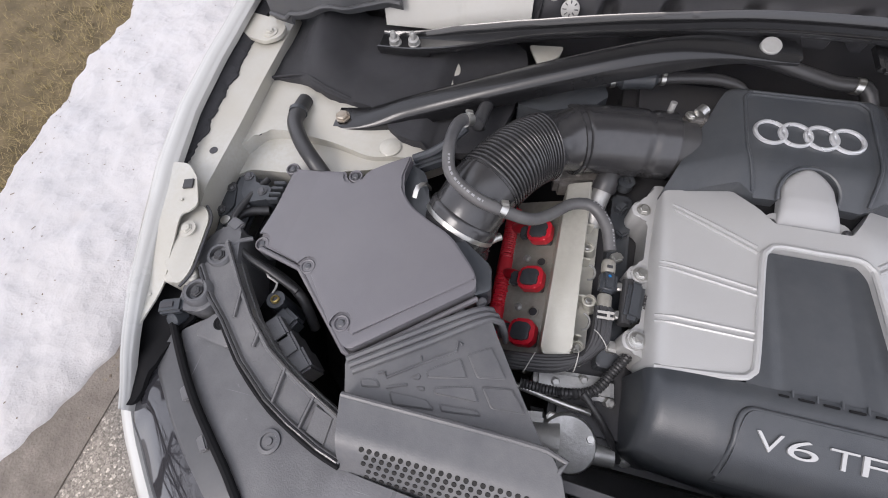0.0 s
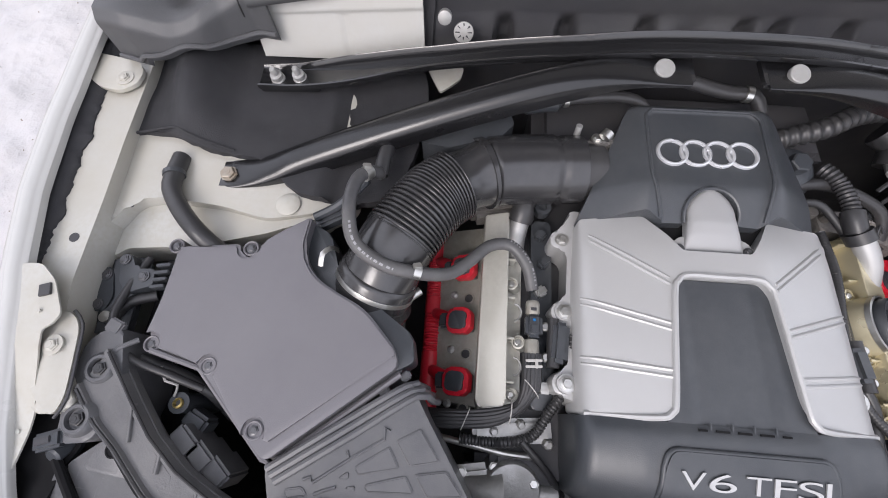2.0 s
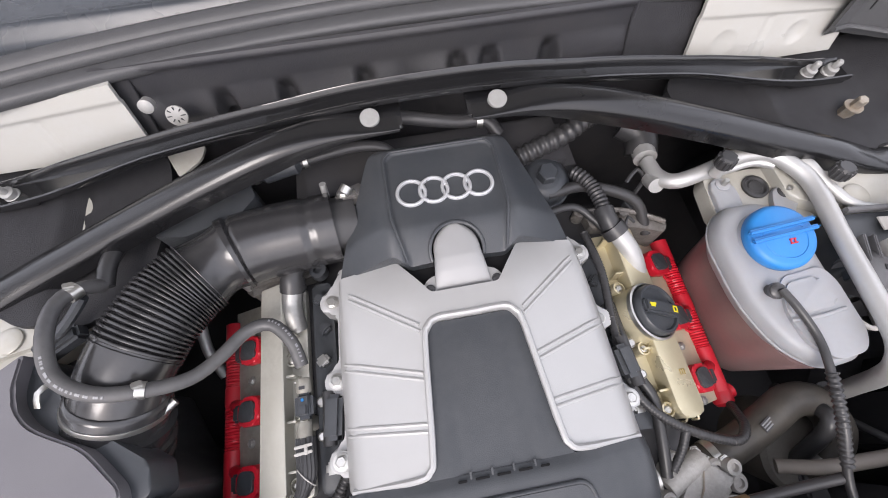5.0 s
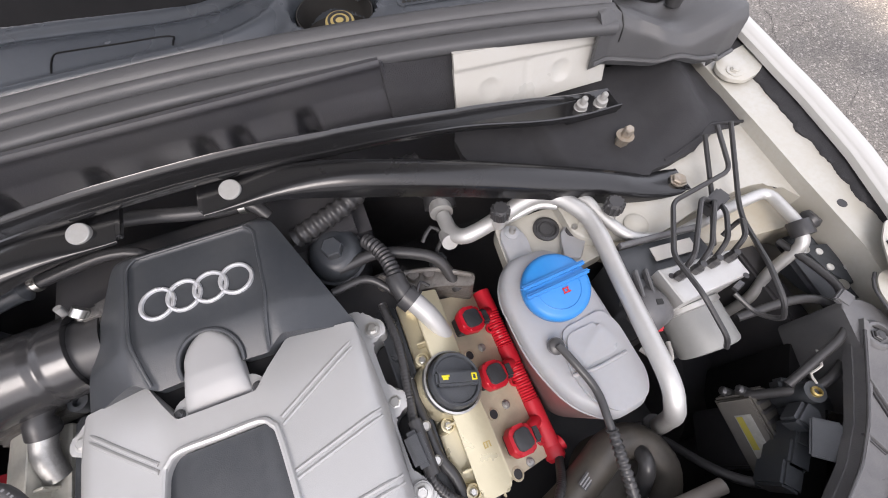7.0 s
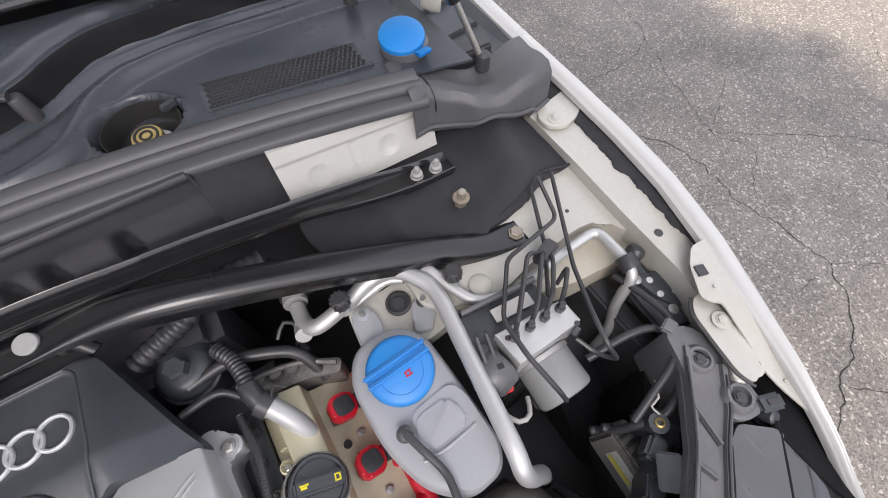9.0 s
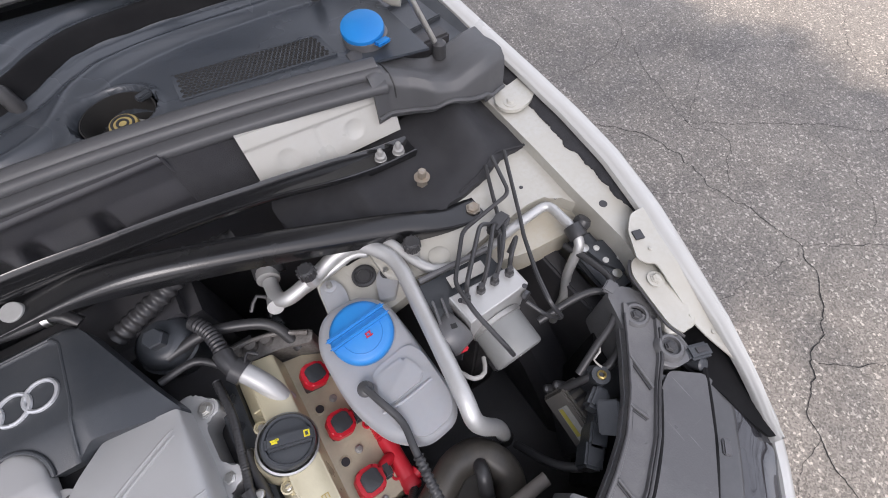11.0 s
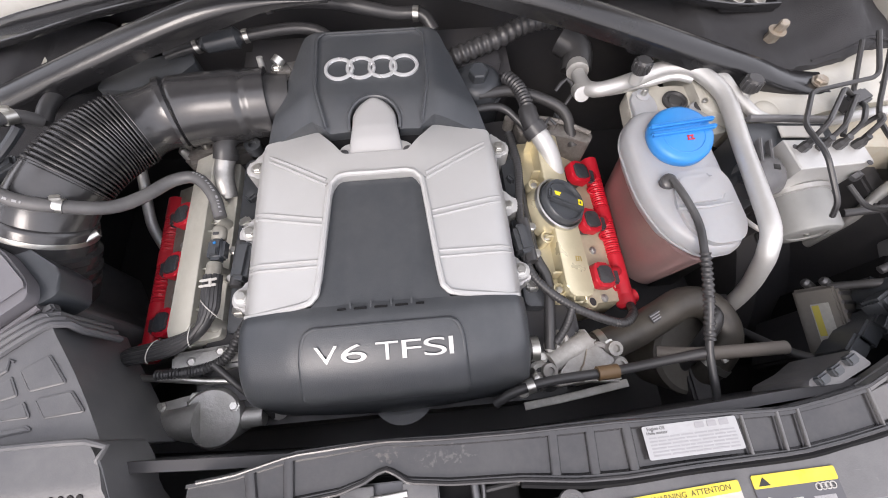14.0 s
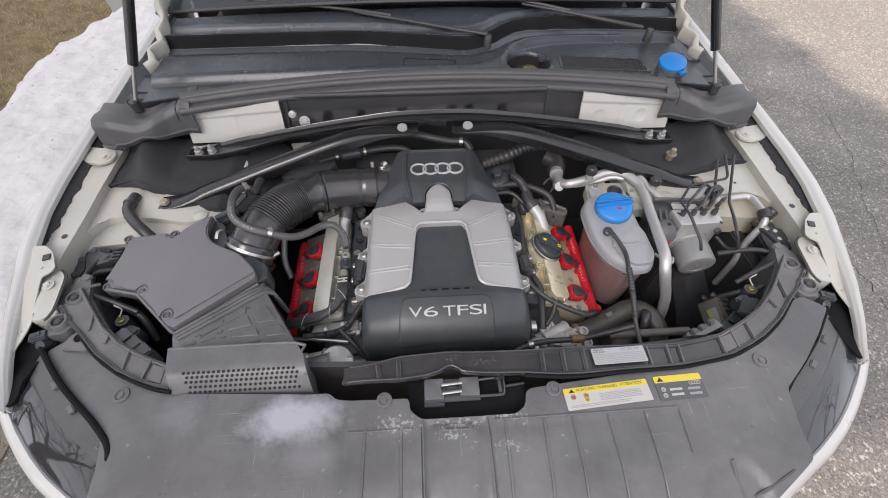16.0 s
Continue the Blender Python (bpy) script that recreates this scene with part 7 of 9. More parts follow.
def hood_place(u, v):
    x = (-0.78 + 1.56 * u) * (1 - 0.12 * v * v)
    droop = abs(2 * u - 1) ** 6 * (1 - v) ** 6
    return (x, 0.84 - 0.60 * v - 0.05 * (1 - (2 * u - 1) ** 2) * (1 - v) - 0.09 * droop, 1.172 + 0.92 * v + 0.03 * math.sin(math.pi * u) - 0.060 * droop)
part("bonnet_skin", sheet(hood_place, 30, 30, 0.006, (0, 0.8, 0.5)), PAINT, bonnet)
# unseen lining, cut short so the bare white paint brightens the cowl
part("bonnet_lining", sheet(lambda u, v: tuple(Vector(hood_place(0.10 + 0.80 * u, 0.34 + 0.58 * v)) + Vector((0, -0.016, -0.010))), 24, 24, 0.004, (0, 0.8, 0.5)), LINING, bonnet)
for s in (-1, 1):
    crinkle = [(0.716, 0.655, 1.016), (0.700, 0.672, 1.020), (0.712, 0.70, 1.030), (0.692, 0.735, 1.036), (0.708, 0.765, 1.044), (0.698, 0.80, 1.058), (0.712, 0.84, 1.085), (0.706, 0.90, 1.13)]
    part("hinge_arm", bar([(s * x, y, z) for x, y, z in crinkle], lambda u: 0.016 + 0.006 * math.sin(u * 20), lambda u: 0.030 + 0.012 * math.sin(3 * u)), CREAM, bonnet)
    strut = thing("gas_strut", "black bonnet gas strut with steel rod", "gas strut", (s * 0.682, 0.515, 1.0), group="bonnet gas struts")
    a, b = Vector((s * 0.706, 0.527, 0.994)), Vector((s * 0.487, 0.640, 1.53))
    part("rod", tube([a, a.lerp(b, 0.25)], 0.0045, 12), STEEL, strut)
    part("cylinder", tube([a.lerp(b, 0.17), b], 0.0105, 14), SHINYBLACK, strut)
    part("ball_joint", lathe([(0.011, -0.01), (0.011, 0.012), (0.006, 0.016)], a, n=14), RUBBER, strut)
    part("hinge_pocket", block((s * 0.762, 0.76, 0.905), (0.15, 0.50, 0.04), bev=0.004), COVERBLACK, car)
    part("hinge_pocket_wall", sheet(lambda u, v: (s * (0.838 - 0.030 * v), 0.52 + 0.60 * u, 0.930 + 0.02 * u - 0.02 * v), 12, 4, 0.006), COVERBLACK, car)
    for k in range(3):
        part("pocket_rib", block((s * 0.765, 0.60 + 0.09 * k, 0.928), (0.11, 0.006, 0.012), (0, 0, s * 8), 0.002), COVERBLACK, car)

# ---- coolant tank ----
tank = thing("coolant_tank", "milky plastic coolant expansion tank with blue cap and pink coolant", "coolant tank", (0.385, 0.19, 0.7))
tank_line = rounded([(0.352, 0.292), (0.328, 0.255), (0.330, 0.165), (0.352, 0.105), (0.388, 0.076), (0.432, 0.080), (0.447, 0.106), (0.444, 0.195), (0.438, 0.262), (0.410, 0.292)], [0.022, 0.022, 0.04, 0.03, 0.016, 0.014, 0.014, 0.03, 0.02, 0.022], 6)
tank_rings = bmesh.new()
tcx, tcy = 0.385, 0.182
skin(tank_rings, [[tank_rings.verts.new((tcx + (x - tcx) * k, tcy + (y - tcy) * k, z + 0.005 * max(0, (y - 0.17) / 0.1) * (z - 0.838) / 0.036)) for x, y in tank_line] for k, z in ((0.86, 0.832), (0.94, 0.842), (0.99, 0.850), (1.0, 0.856), (0.992, 0.862), (0.965, 0.868), (0.925, 0.8725), (0.86, 0.8745), (0.6, 0.875))])
shell = part("upper_shell", tank_rings, TANK, tank, "grey-white translucent upper shell", 60)
part("lower_shell", prism(rounded([(0.366, 0.270), (0.356, 0.245), (0.356, 0.170), (0.364, 0.112), (0.390, 0.092), (0.418, 0.100), (0.428, 0.122), (0.424, 0.25), (0.405, 0.278)], 0.02, 5), 0.70, 0.840, 0.002, 1, taper=-0.18), COOLANT, tank, "lower shell tinted pink by the coolant inside")
part("shell_seam", tube([(0.345, 0.238, 0.846), (0.349, 0.200, 0.835), (0.356, 0.160, 0.815), (0.362, 0.122, 0.790), (0.372, 0.104, 0.750)], 0.0016, 6), FADEDPINK, tank, "pale moulding edge")
part("weld_seam", tube([(tcx + (x - tcx) * 0.985, tcy + (y - tcy) * 0.985, 0.8515) for x, y in [*tank_line, tank_line[0]]], 0.0020, 8, smooth=False), TANK, tank)
part("raised_panel", prism(rounded([(0.374, 0.184), (0.430, 0.190), (0.440, 0.170), (0.441, 0.108), (0.429, 0.086), (0.390, 0.083), (0.368, 0.107), (0.362, 0.142)], 0.012, 8), 0.862, 0.8800, 0.0075, 5), TANK, shell, angle=80)
part("panel_step", prism(rounded([(0.376, 0.176), (0.417, 0.179), (0.426, 0.158), (0.425, 0.141), (0.368, 0.137), (0.366, 0.150)], 0.010, 8), 0.872, 0.8826, 0.0060, 4), TANK, shell, angle=80)
part("panel_groove", tube([(0.362, 0.134, 0.8800), (0.390, 0.132, 0.8820), (0.431, 0.136, 0.8800)], 0.0022, 8), TANK, shell)
part("side_rib", tube([(0.340, 0.24, 0.860), (0.336, 0.17, 0.860), (0.352, 0.115, 0.858)], 0.003, 8), TANK, shell)
part("filler_ring", lathe([(0.042, -0.01), (0.041, 0.008), (0.037, 0.012), (0.0, 0.012)], (0.389, 0.232, 0.872), (-0.05, -0.12, 1), 36), TANK, shell)
capx = Vector((-0.05, -0.12, 1)).normalized()
capc = Vector((0.3885, 0.231, 0.884))
cap = part("cap", lathe([(0.0385, 0.0), (0.0405, 0.003), (0.0405, 0.012), (0.0385, 0.016), (0.034, 0.0185), (0.0, 0.0195)], capc, capx, 48), BLUE, tank, "bright blue screw cap")
capm = Matrix.Translation(capc) @ Vector((0, 0, 1)).rotation_difference(capx).to_matrix().to_4x4() @ pose(0, 0, 0, 0, 0, 3)
for off in (-0.0055, 0.0055):
    ridge = block((0.0, 0.006 + off, 0.0210), (0.084, 0.0055, 0.009), bev=0.0025)
    ridge.transform(capm)
    part("cap_ridge", ridge, BLUE, cap)
slot = tube([(0.026 * math.cos(a), 0.026 * math.sin(a) - 0.003, 0.0186) for a in np.linspace(2.6, 6.8, 24)], 0.0008, 5)
slot.transform(capm)
part("cap_groove", slot, BLUE, cap)
sym = bmesh.new()
for bx, by, sx, sy in ((0.006, -0.007, 0.008, 0.0016), (0.003, -0.009, 0.0016, 0.006), (0.008, -0.010, 0.0016, 0.006), (0.006, -0.012, 0.009, 0.0014)):
    block((bx, by, 0.0197), (sx, sy, 0.0010), bev=0, bm=sym)
sym.transform(capm)
part("cap_symbol", sym, RED, cap, "small red warning symbol")
part("hose_spigot", lathe([(0.0075, -0.006), (0.0075, 0.004), (0.0092, 0.005), (0.0092, 0.011), (0.0065, 0.013), (0.0, 0.013)], (0.359, 0.171, 0.878), (-0.1, -0.3, 1), 16), RUBBER, tank)
part("spigot_clamp", lathe([(0.0094, 0.006), (0.0098, 0.006), (0.0098, 0.0095), (0.0094, 0.0095)], (0.359, 0.171, 0.878), (-0.1, -0.3, 1), 20), DARKSTEEL, tank)
bracket = thing("tank_bracket", "pale painted bracket plate behind the coolant tank", "bracket", (0.43, 0.31, 0.8))
part("plate", prism(rounded([(0.366, 0.345), (0.380, 0.362), (0.402, 0.362), (0.412, 0.350), (0.440, 0.352), (0.500, 0.338), (0.494, 0.262), (0.44, 0.255), (0.36, 0.285)], 0.010), 0.825, 0.852, 0.004, 3), CREAM, bracket)
part("grommet", lathe([(0.018, 0), (0.018, 0.004), (0.0145, 0.005), (0.0125, 0.002), (0.0105, 0.002), (0.009, 0.004), (0.0, 0.004)], (0.432, 0.321, 0.8515), n=28), RUBBER, bracket)
for line, (x, y) in ((((0.362, 0.285), (0.366, 0.330), (0.374, 0.341), (0.388, 0.342), (0.397, 0.330), (0.399, 0.312), (0.394, 0.280)), (0.383, 0.329)),
                     (((0.430, 0.270), (0.440, 0.296), (0.449, 0.312), (0.463, 0.314), (0.475, 0.305), (0.475, 0.290), (0.452, 0.262)), (0.461, 0.303))):
    ear = part("mounting_ear", prism(rounded(line, 0.006, 3), 0.846, lambda x, y: 0.860 + 0.06 * max(0, 0.31 - y), 0.003, 3), TANK, shell)
    part("ear_bush", lathe([(0.0095, -0.002), (0.0095, 0.002), (0.007, 0.003), (0.0, 0.003)], (x, y, 0.860), n=20), RUBBER if x > 0.42 else TANK, ear)
    part("ear_stud", lathe([(0.0042, 0), (0.0042, 0.010), (0.003, 0.012), (0.0, 0.012)], (x, y, 0.861), n=12), STEEL, ear)

# ---- air conditioning pipes ----
acp = thing("ac_pipe", "bare aluminium air conditioning pipe with black valve caps", "pipe", (0.45, 0.2, 0.8))
part("main_pipe", tube([(0.311, 0.400, 0.838), (0.312, 0.368, 0.845), (0.326, 0.348, 0.858), (0.374, 0.353, 0.868), (0.414, 0.360, 0.878), (0.446, 0.352, 0.884), (0.467, 0.325, 0.886), (0.477, 0.290, 0.886), (0.468, 0.217, 0.888), (0.458, 0.150, 0.893), (0.449, 0.092, 0.896), (0.446, 0.068, 0.882), (0.456, 0.058, 0.850), (0.478, 0.050, 0.790), (0.489, 0.041, 0.720), (0.492, 0.04, 0.62)], 0.0110, 16, 0.006), ALU, acp)
part("pipe_sleeve", tube([(0.318, 0.445, 0.832), (0.311, 0.405, 0.838)], 0.017, 18), ALU, acp)
part("pipe_end", tube([(0.306, 0.372, 0.834), (0.304, 0.352, 0.846)], 0.0115, 16), ALU, acp)
part("thin_pipe", tube([(0.312, 0.362, 0.845), (0.345, 0.352, 0.848), (0.395, 0.350, 0.862), (0.430, 0.350, 0.872), (0.452, 0.338, 0.876)], 0.006, 12), ALU, acp)
def valve(at, axis=(0, 0.1, 1)):
    v = lathe([(0.0085, -0.014), (0.0085, 0.004)], at, axis, 14)
    part("valve_stub", v, ALU, acp)
    k = bmesh.new()
    lathe([(0.0105, 0.003), (0.0115, 0.005), (0.0115, 0.018), (0.009, 0.022), (0.0, 0.022)], at, axis, 14, k)
    lid = part("valve_cap", k, RUBBER, acp, angle=15)
    for a in range(6):
        rib = block((0, 0, 0.0125), (0.0255, 0.0030, 0.014), (0, 0, 30 * a), 0.0006, 1)
        rib.transform(Matrix.Translation(at) @ Vector((0, 0, 1)).rotation_difference(Vector(axis)).to_matrix().to_4x4())
        part("cap_rib", rib, RUBBER, lid)
valve((0.366, 0.340, 0.892))
valve((0.506, 0.298, 0.890))
part("second_pipe", tube(bent([(0.470, 0.342, 0.876), (0.486, 0.330, 0.888), (0.494, 0.300, 0.884), (0.512, 0.258, 0.882), (0.560, 0.240, 0.882), (0.652, 0.250, 0.884), (0.716, 0.252, 0.890), (0.714, 0.197, 0.894), (0.709, 0.172, 0.888), (0.692, 0.162, 0.828), (0.683, 0.145, 0.79), (0.680, 0.14, 0.70)], 0.016), 0.0075, 12, smooth=False), ALU, acp)
part("pipe_clip", lathe([(0.013, -0.010), (0.0135, -0.008), (0.0135, 0.008), (0.013, 0.010)], (0.714, 0.190, 0.892), (-0.1, -0.95, -0.2), 16), RUBBER, acp)
part("clip_foot", lathe([(0.0, -0.008), (0.012, -0.008), (0.013, 0.0), (0.010, 0.006), (0.0, 0.007)], (0.732, 0.196, 0.896), (0.5, 0.1, 0.8), 16), RUBBER, acp)
part("pipe_joint", tube([(0.484, 0.046, 0.735), (0.492, 0.038, 0.70)], 0.014, 14), RUBBER, acp)

# ---- ABS unit ----
absu = thing("abs_unit", "aluminium ABS hydraulic block with motor and dark brake pipes", "ABS unit", (0.55, 0.16, 0.75))
part("valve_block", prism([(0.502, 0.202), (0.598, 0.194), (0.599, 0.161), (0.506, 0.158)], 0.835, 0.909, 0.0015, 1), ALU, absu, "machined aluminium valve block")
part("block_plug", lathe([(0.007, 0), (0.007, 0.006), (0.004, 0.007), (0, 0.007)], (0.594, 0.158, 0.885), (0.3, -1, 0.2), 6), DARKSTEEL, absu)
motor = lathe([(0.036, -0.01), (0.0375, 0.0), (0.0375, 0.052), (0.0360, 0.0555), (0.033, 0.057), (0.022, 0.057), (0.021, 0.0555), (0.0, 0.0555)], (0.553, 0.160, 0.838), (0.0, -1, -0.12), 40)
part("motor", motor, pbr("grey_motor_paint", (0.23, 0.235, 0.23), 0.55, metal=0.08, other=(0.18, 0.18, 0.175), bump=0.1), absu, "grey round pump motor")
part("motor_flange", lathe([(0.040, 0.0), (0.040, 0.006), (0.037, 0.008)], (0.553, 0.162, 0.838), (0.0, -1, -0.12), 40), CAST, absu)
part("motor_rivet", lathe([(0.003, 0.0), (0.003, 0.002), (0, 0.0025)], (0.553, 0.1050, 0.8315), (0.0, -1, -0.12), 12), STEEL, absu)
for bx, by in ((0.512, 0.196), (0.592, 0.166)):
    part("block_bore", lathe([(0.0035, 0), (0.0035, 0.0006)], (bx, by - 0.006, 0.9088), n=14), DARK, absu)
part("control_box", prism(rounded([(0.462, 0.180), (0.478, 0.246), (0.590, 0.236), (0.592, 0.198), (0.502, 0.200), (0.492, 0.150)], 0.004), 0.79, 0.889, 0.003), COVERBLACK, absu, "black plastic control box")
part("box_rim", bar([(0.486, 0.249, 0.894), (0.535, 0.244, 0.895), (0.592, 0.238, 0.894)], lambda u: 0.007, lambda u: 0.010), PLASTIC, absu)
part("connector", block((0.482, 0.184, 0.874), (0.034, 0.060, 0.034), (0, 0, -14), 0.010, 4), COVERBLACK, absu)
part("connector_lever", lathe([(0.0, -0.017), (0.024, -0.017), (0.027, -0.013), (0.027, 0.013), (0.024, 0.017), (0.0, 0.017)], (0.484, 0.172, 0.872), (1, 0.25, 0.1), 32), PLASTIC, absu)
for dx in (-0.006, 0.006):
    part("connector_rail", block((0.486 + dx, 0.196 + dx * -0.25, 0.8945), (0.0035, 0.034, 0.010), (4, 0, -14), 0.001), PLASTIC, absu)
part("connector_window", block((0.488, 0.170, 0.8988), (0.008, 0.007, 0.002), (0, 0, -14), 0.0004), INK, absu)
part("connector_lock", block((0.487, 0.148, 0.866), (0.014, 0.010, 0.008), (0, 0, -10), 0.002), RED, absu, "red locking tab")
part("block_label", block((0.545, 0.222, 0.8945), (0.055, 0.018, 0.002), (0, 0, -5), 0.0004), WHITEPRINT, absu)
for x, y in ((0.518, 0.186), (0.541, 0.186), (0.563, 0.186), (0.586, 0.185)):
    part("pipe_union", lathe([(0.0062, 0), (0.0062, 0.010), (0.004, 0.014), (0.004, 0.02)], (x, y, 0.908), n=6), RUBBER, absu, angle=20)
for pts in ([(0.676, 0.345, 0.935), (0.668, 0.288, 0.913), (0.576, 0.276, 0.906), (0.514, 0.206, 0.930), (0.509, 0.156, 0.940), (0.522, 0.108, 0.914), (0.528, 0.100, 0.895)],
            [(0.666, 0.345, 0.921), (0.634, 0.266, 0.897), (0.622, 0.250, 0.897), (0.590, 0.208, 0.900)],
            [(0.518, 0.186, 0.905), (0.524, 0.194, 0.945), (0.594, 0.261, 0.927), (0.616, 0.257, 0.912)],
            [(0.541, 0.186, 0.905), (0.558, 0.198, 0.932), (0.610, 0.252, 0.922), (0.622, 0.256, 0.908)],
            [(0.563, 0.186, 0.905), (0.582, 0.200, 0.932), (0.617, 0.236, 0.919), (0.630, 0.254, 0.905)],
            [(0.586, 0.185, 0.905), (0.592, 0.194, 0.944), (0.628, 0.222, 0.920), (0.612, 0.216, 0.896)],
            [(0.700, 0.345, 0.932), (0.659, 0.248, 0.900), (0.643, 0.223, 0.904), (0.606, 0.158, 0.930), (0.596, 0.118, 0.925), (0.612, 0.102, 0.890), (0.606, 0.120, 0.868), (0.594, 0.150, 0.874)]):
    part("brake_pipe", tube(bent(pts), 0.0031, 8, smooth=False), RUBBER, absu, "thin dark brake pipe")
part("pipe_clip", block((0.625, 0.257, 0.904), (0.036, 0.020, 0.020), (0, 0, 20), 0.003), RUBBER, absu)
part("mount_foot", block((0.545, 0.12, 0.79), (0.05, 0.02, 0.01), (0, 0, 0), 0.003), DARKSTEEL, absu)
part("mount_post", block((0.55, 0.18, 0.65), (0.06, 0.05, 0.38), bev=0.004), DARK, absu)

# ---- hoses and looms ----
def hose(name, label, pts, r, material=None, n=12, step=0.008, ribs=0, ribdepth=0.001, category="hose"):
    length = sum((Vector(a) - Vector(b)).length for a, b in zip(pts[:-1], pts[1:]))
    if ribs:
        own = tube(smooth_path(pts, 0.0014), bellows(int(length / ribs), r, ribdepth), n, smooth=False)
    else:
        own = tube(pts, r, n, step)
    return single(name, own, material or RUBBER, label, category, angle=60)


def clip_on(name, label, a, b, r, material):
    return single(name, tube([a, b], r, 14), material, label, "clip")


hose("vent_hose", "thin black vent hose with ribbed ends from the coolant tank", [(0.359, 0.168, 0.892), (0.366, 0.145, 0.892), (0.376, 0.112, 0.886), (0.373, 0.080, 0.884), (0.368, 0.018, 0.868), (0.366, -0.032, 0.842), (0.366, -0.082, 0.826), (0.366, -0.10, 0.80)], 0.0045)
hose("vent_hose_sleeve", "ribbed black sleeve on the vent hose", [(0.3725, 0.072, 0.883), (0.369, 0.030, 0.871), (0.367, -0.020, 0.848)], 0.0058, ribs=0.006)
hose("front_coolant_line", "thin black coolant line across the front of the engine", [(0.12, -0.064, 0.80), (0.144, -0.053, 0.812), (0.189, -0.045, 0.815), (0.263, -0.041, 0.812), (0.32, -0.036, 0.824), (0.366, -0.032, 0.838)], 0.0058)
clip_on("line_plug", "brown plastic joint on the coolant line", (0.243, -0.042, 0.813), (0.268, -0.041, 0.813), 0.0085, BROWN)
clip_on("line_clamp", "steel clamp on the coolant line", (0.157, -0.050, 0.814), (0.166, -0.048, 0.815), 0.0085, STEEL)
radhose = thing("radiator_hose", "thick dusty black moulded radiator hose with clamp", "hose", (0.35, 0.0, 0.66))
run = [(0.245, -0.012, 0.74), (0.282, -0.002, 0.748), (0.322, 0.010, 0.752), (0.368, 0.030, 0.758), (0.407, 0.046, 0.760), (0.443, 0.038, 0.755), (0.460, 0.002, 0.745), (0.445, -0.034, 0.72), (0.42, -0.055, 0.66)]
part("hose_body", tube(run, 0.022, 20, 0.008), pbr("dusty_hose_rubber", (0.042, 0.039, 0.036), 0.42, dust=0.55, dustcol=(0.15, 0.13, 0.10), scale=16), radhose, "", 60)
for k, d in ((1, (0.95, 0.25, 0.12)), (7, (-0.5, -0.5, -0.6))):
    part("hose_clamp", lathe([(0.0222, -0.005), (0.0235, -0.005), (0.0235, 0.005), (0.0222, 0.005)], run[k], d, 32), STEEL, radhose, "steel hose clamp")
    part("clamp_lug", block(Vector(run[k]) + Vector((0, 0, 0.025)), (0.010, 0.008, 0.008), (0, 0, 20), 0.001), STEEL, radhose)
bars(single("hose_print_patch", block((0.352, 0.026, 0.7785), (0.020, 0.012, 0.001), (0, 8, 24), 0.0002), RUBBER, "faint pale print on the radiator hose", "print"), -0.009, 0.005, 0.018, 0.010, 3, pose(0.352, 0.026, 0.7790, 0, 8, 24), FAINTINK, 5)
hose("return_pipe", "short grey-brown rubber return pipe", [(0.34, -0.020, 0.775), (0.382, -0.028, 0.792), (0.43, -0.030, 0.797), (0.491, -0.031, 0.799)], 0.0085, pbr("dusty_grey_rubber", (0.14, 0.125, 0.11), 0.6))
hose("lower_hose", "black lower hose beside the radiator", [(0.44, 0.06, 0.70), (0.43, 0.02, 0.78), (0.415, -0.02, 0.73), (0.40, -0.05, 0.66)], 0.010)
hose("injector_loom", "ribbed black wiring loom along the engine", [(0.190, 0.310, 0.82), (0.194, 0.250, 0.822), (0.186, 0.183, 0.822), (0.180, 0.127, 0.824), (0.188, 0.081, 0.822), (0.230, 0.043, 0.812), (0.290, 0.018, 0.800), (0.318, 0.030, 0.785), (0.343, 0.055, 0.735)], 0.0056, ribs=0.004, ribdepth=0.0005, category="wiring loom")
hose("loom_branch", "black loom branch running down the engine front", [(0.192, 0.205, 0.815), (0.196, 0.120, 0.812), (0.208, 0.080, 0.808), (0.203, 0.030, 0.800), (0.199, -0.005, 0.79)], 0.0070, category="wiring loom")
hose("loom_branch", "ribbed wire branch between loom and pump", [(0.232, 0.042, 0.812), (0.222, 0.020, 0.802), (0.206, 0.000, 0.795)], 0.0052, ribs=0.004, ribdepth=0.0005, category="wiring loom")
hose("water_outlet", "short black outlet hose with steel clamp", [(0.150, -0.002, 0.80), (0.178, -0.004, 0.797)], 0.0145, n=16)
clip_on("outlet_clamp", "steel clamp on the outlet hose", (0.172, -0.004, 0.797), (0.182, -0.004, 0.797), 0.0155, STEEL)
loom = thing("injector_loom", "black wire bundle with pale collars and white stitching", "wiring loom", (-0.22, 0.1, 0.80))
part("collar", lathe([(0.0075, 0), (0.0088, 0.002), (0.0088, 0.014), (0.0080, 0.017), (0.007, 0.018)], (-0.2085, 0.160, 0.838), (0.0, 1, 0.02), 24), BEDGREY, loom, "pale grey collar")
part("collar_slot", block((-0.2085, 0.166, 0.8472), (0.007, 0.004, 0.001), bev=0.0003), DARK, loom)
part("coupling", block((-0.2075, 0.146, 0.838), (0.021, 0.030, 0.021), (0, 0, 0), 0.005, 3), COVERBLACK, loom)
part("coupling_latch", block((-0.2075, 0.141, 0.8492), (0.009, 0.010, 0.004), (0, 0, 0), 0.001), COVERBLACK, loom)
part("coupling_dot", block((-0.2078, 0.152, 0.8488), (0.004, 0.004, 0.0012), (0, 0, 20), 0.0006), BLUE, loom)
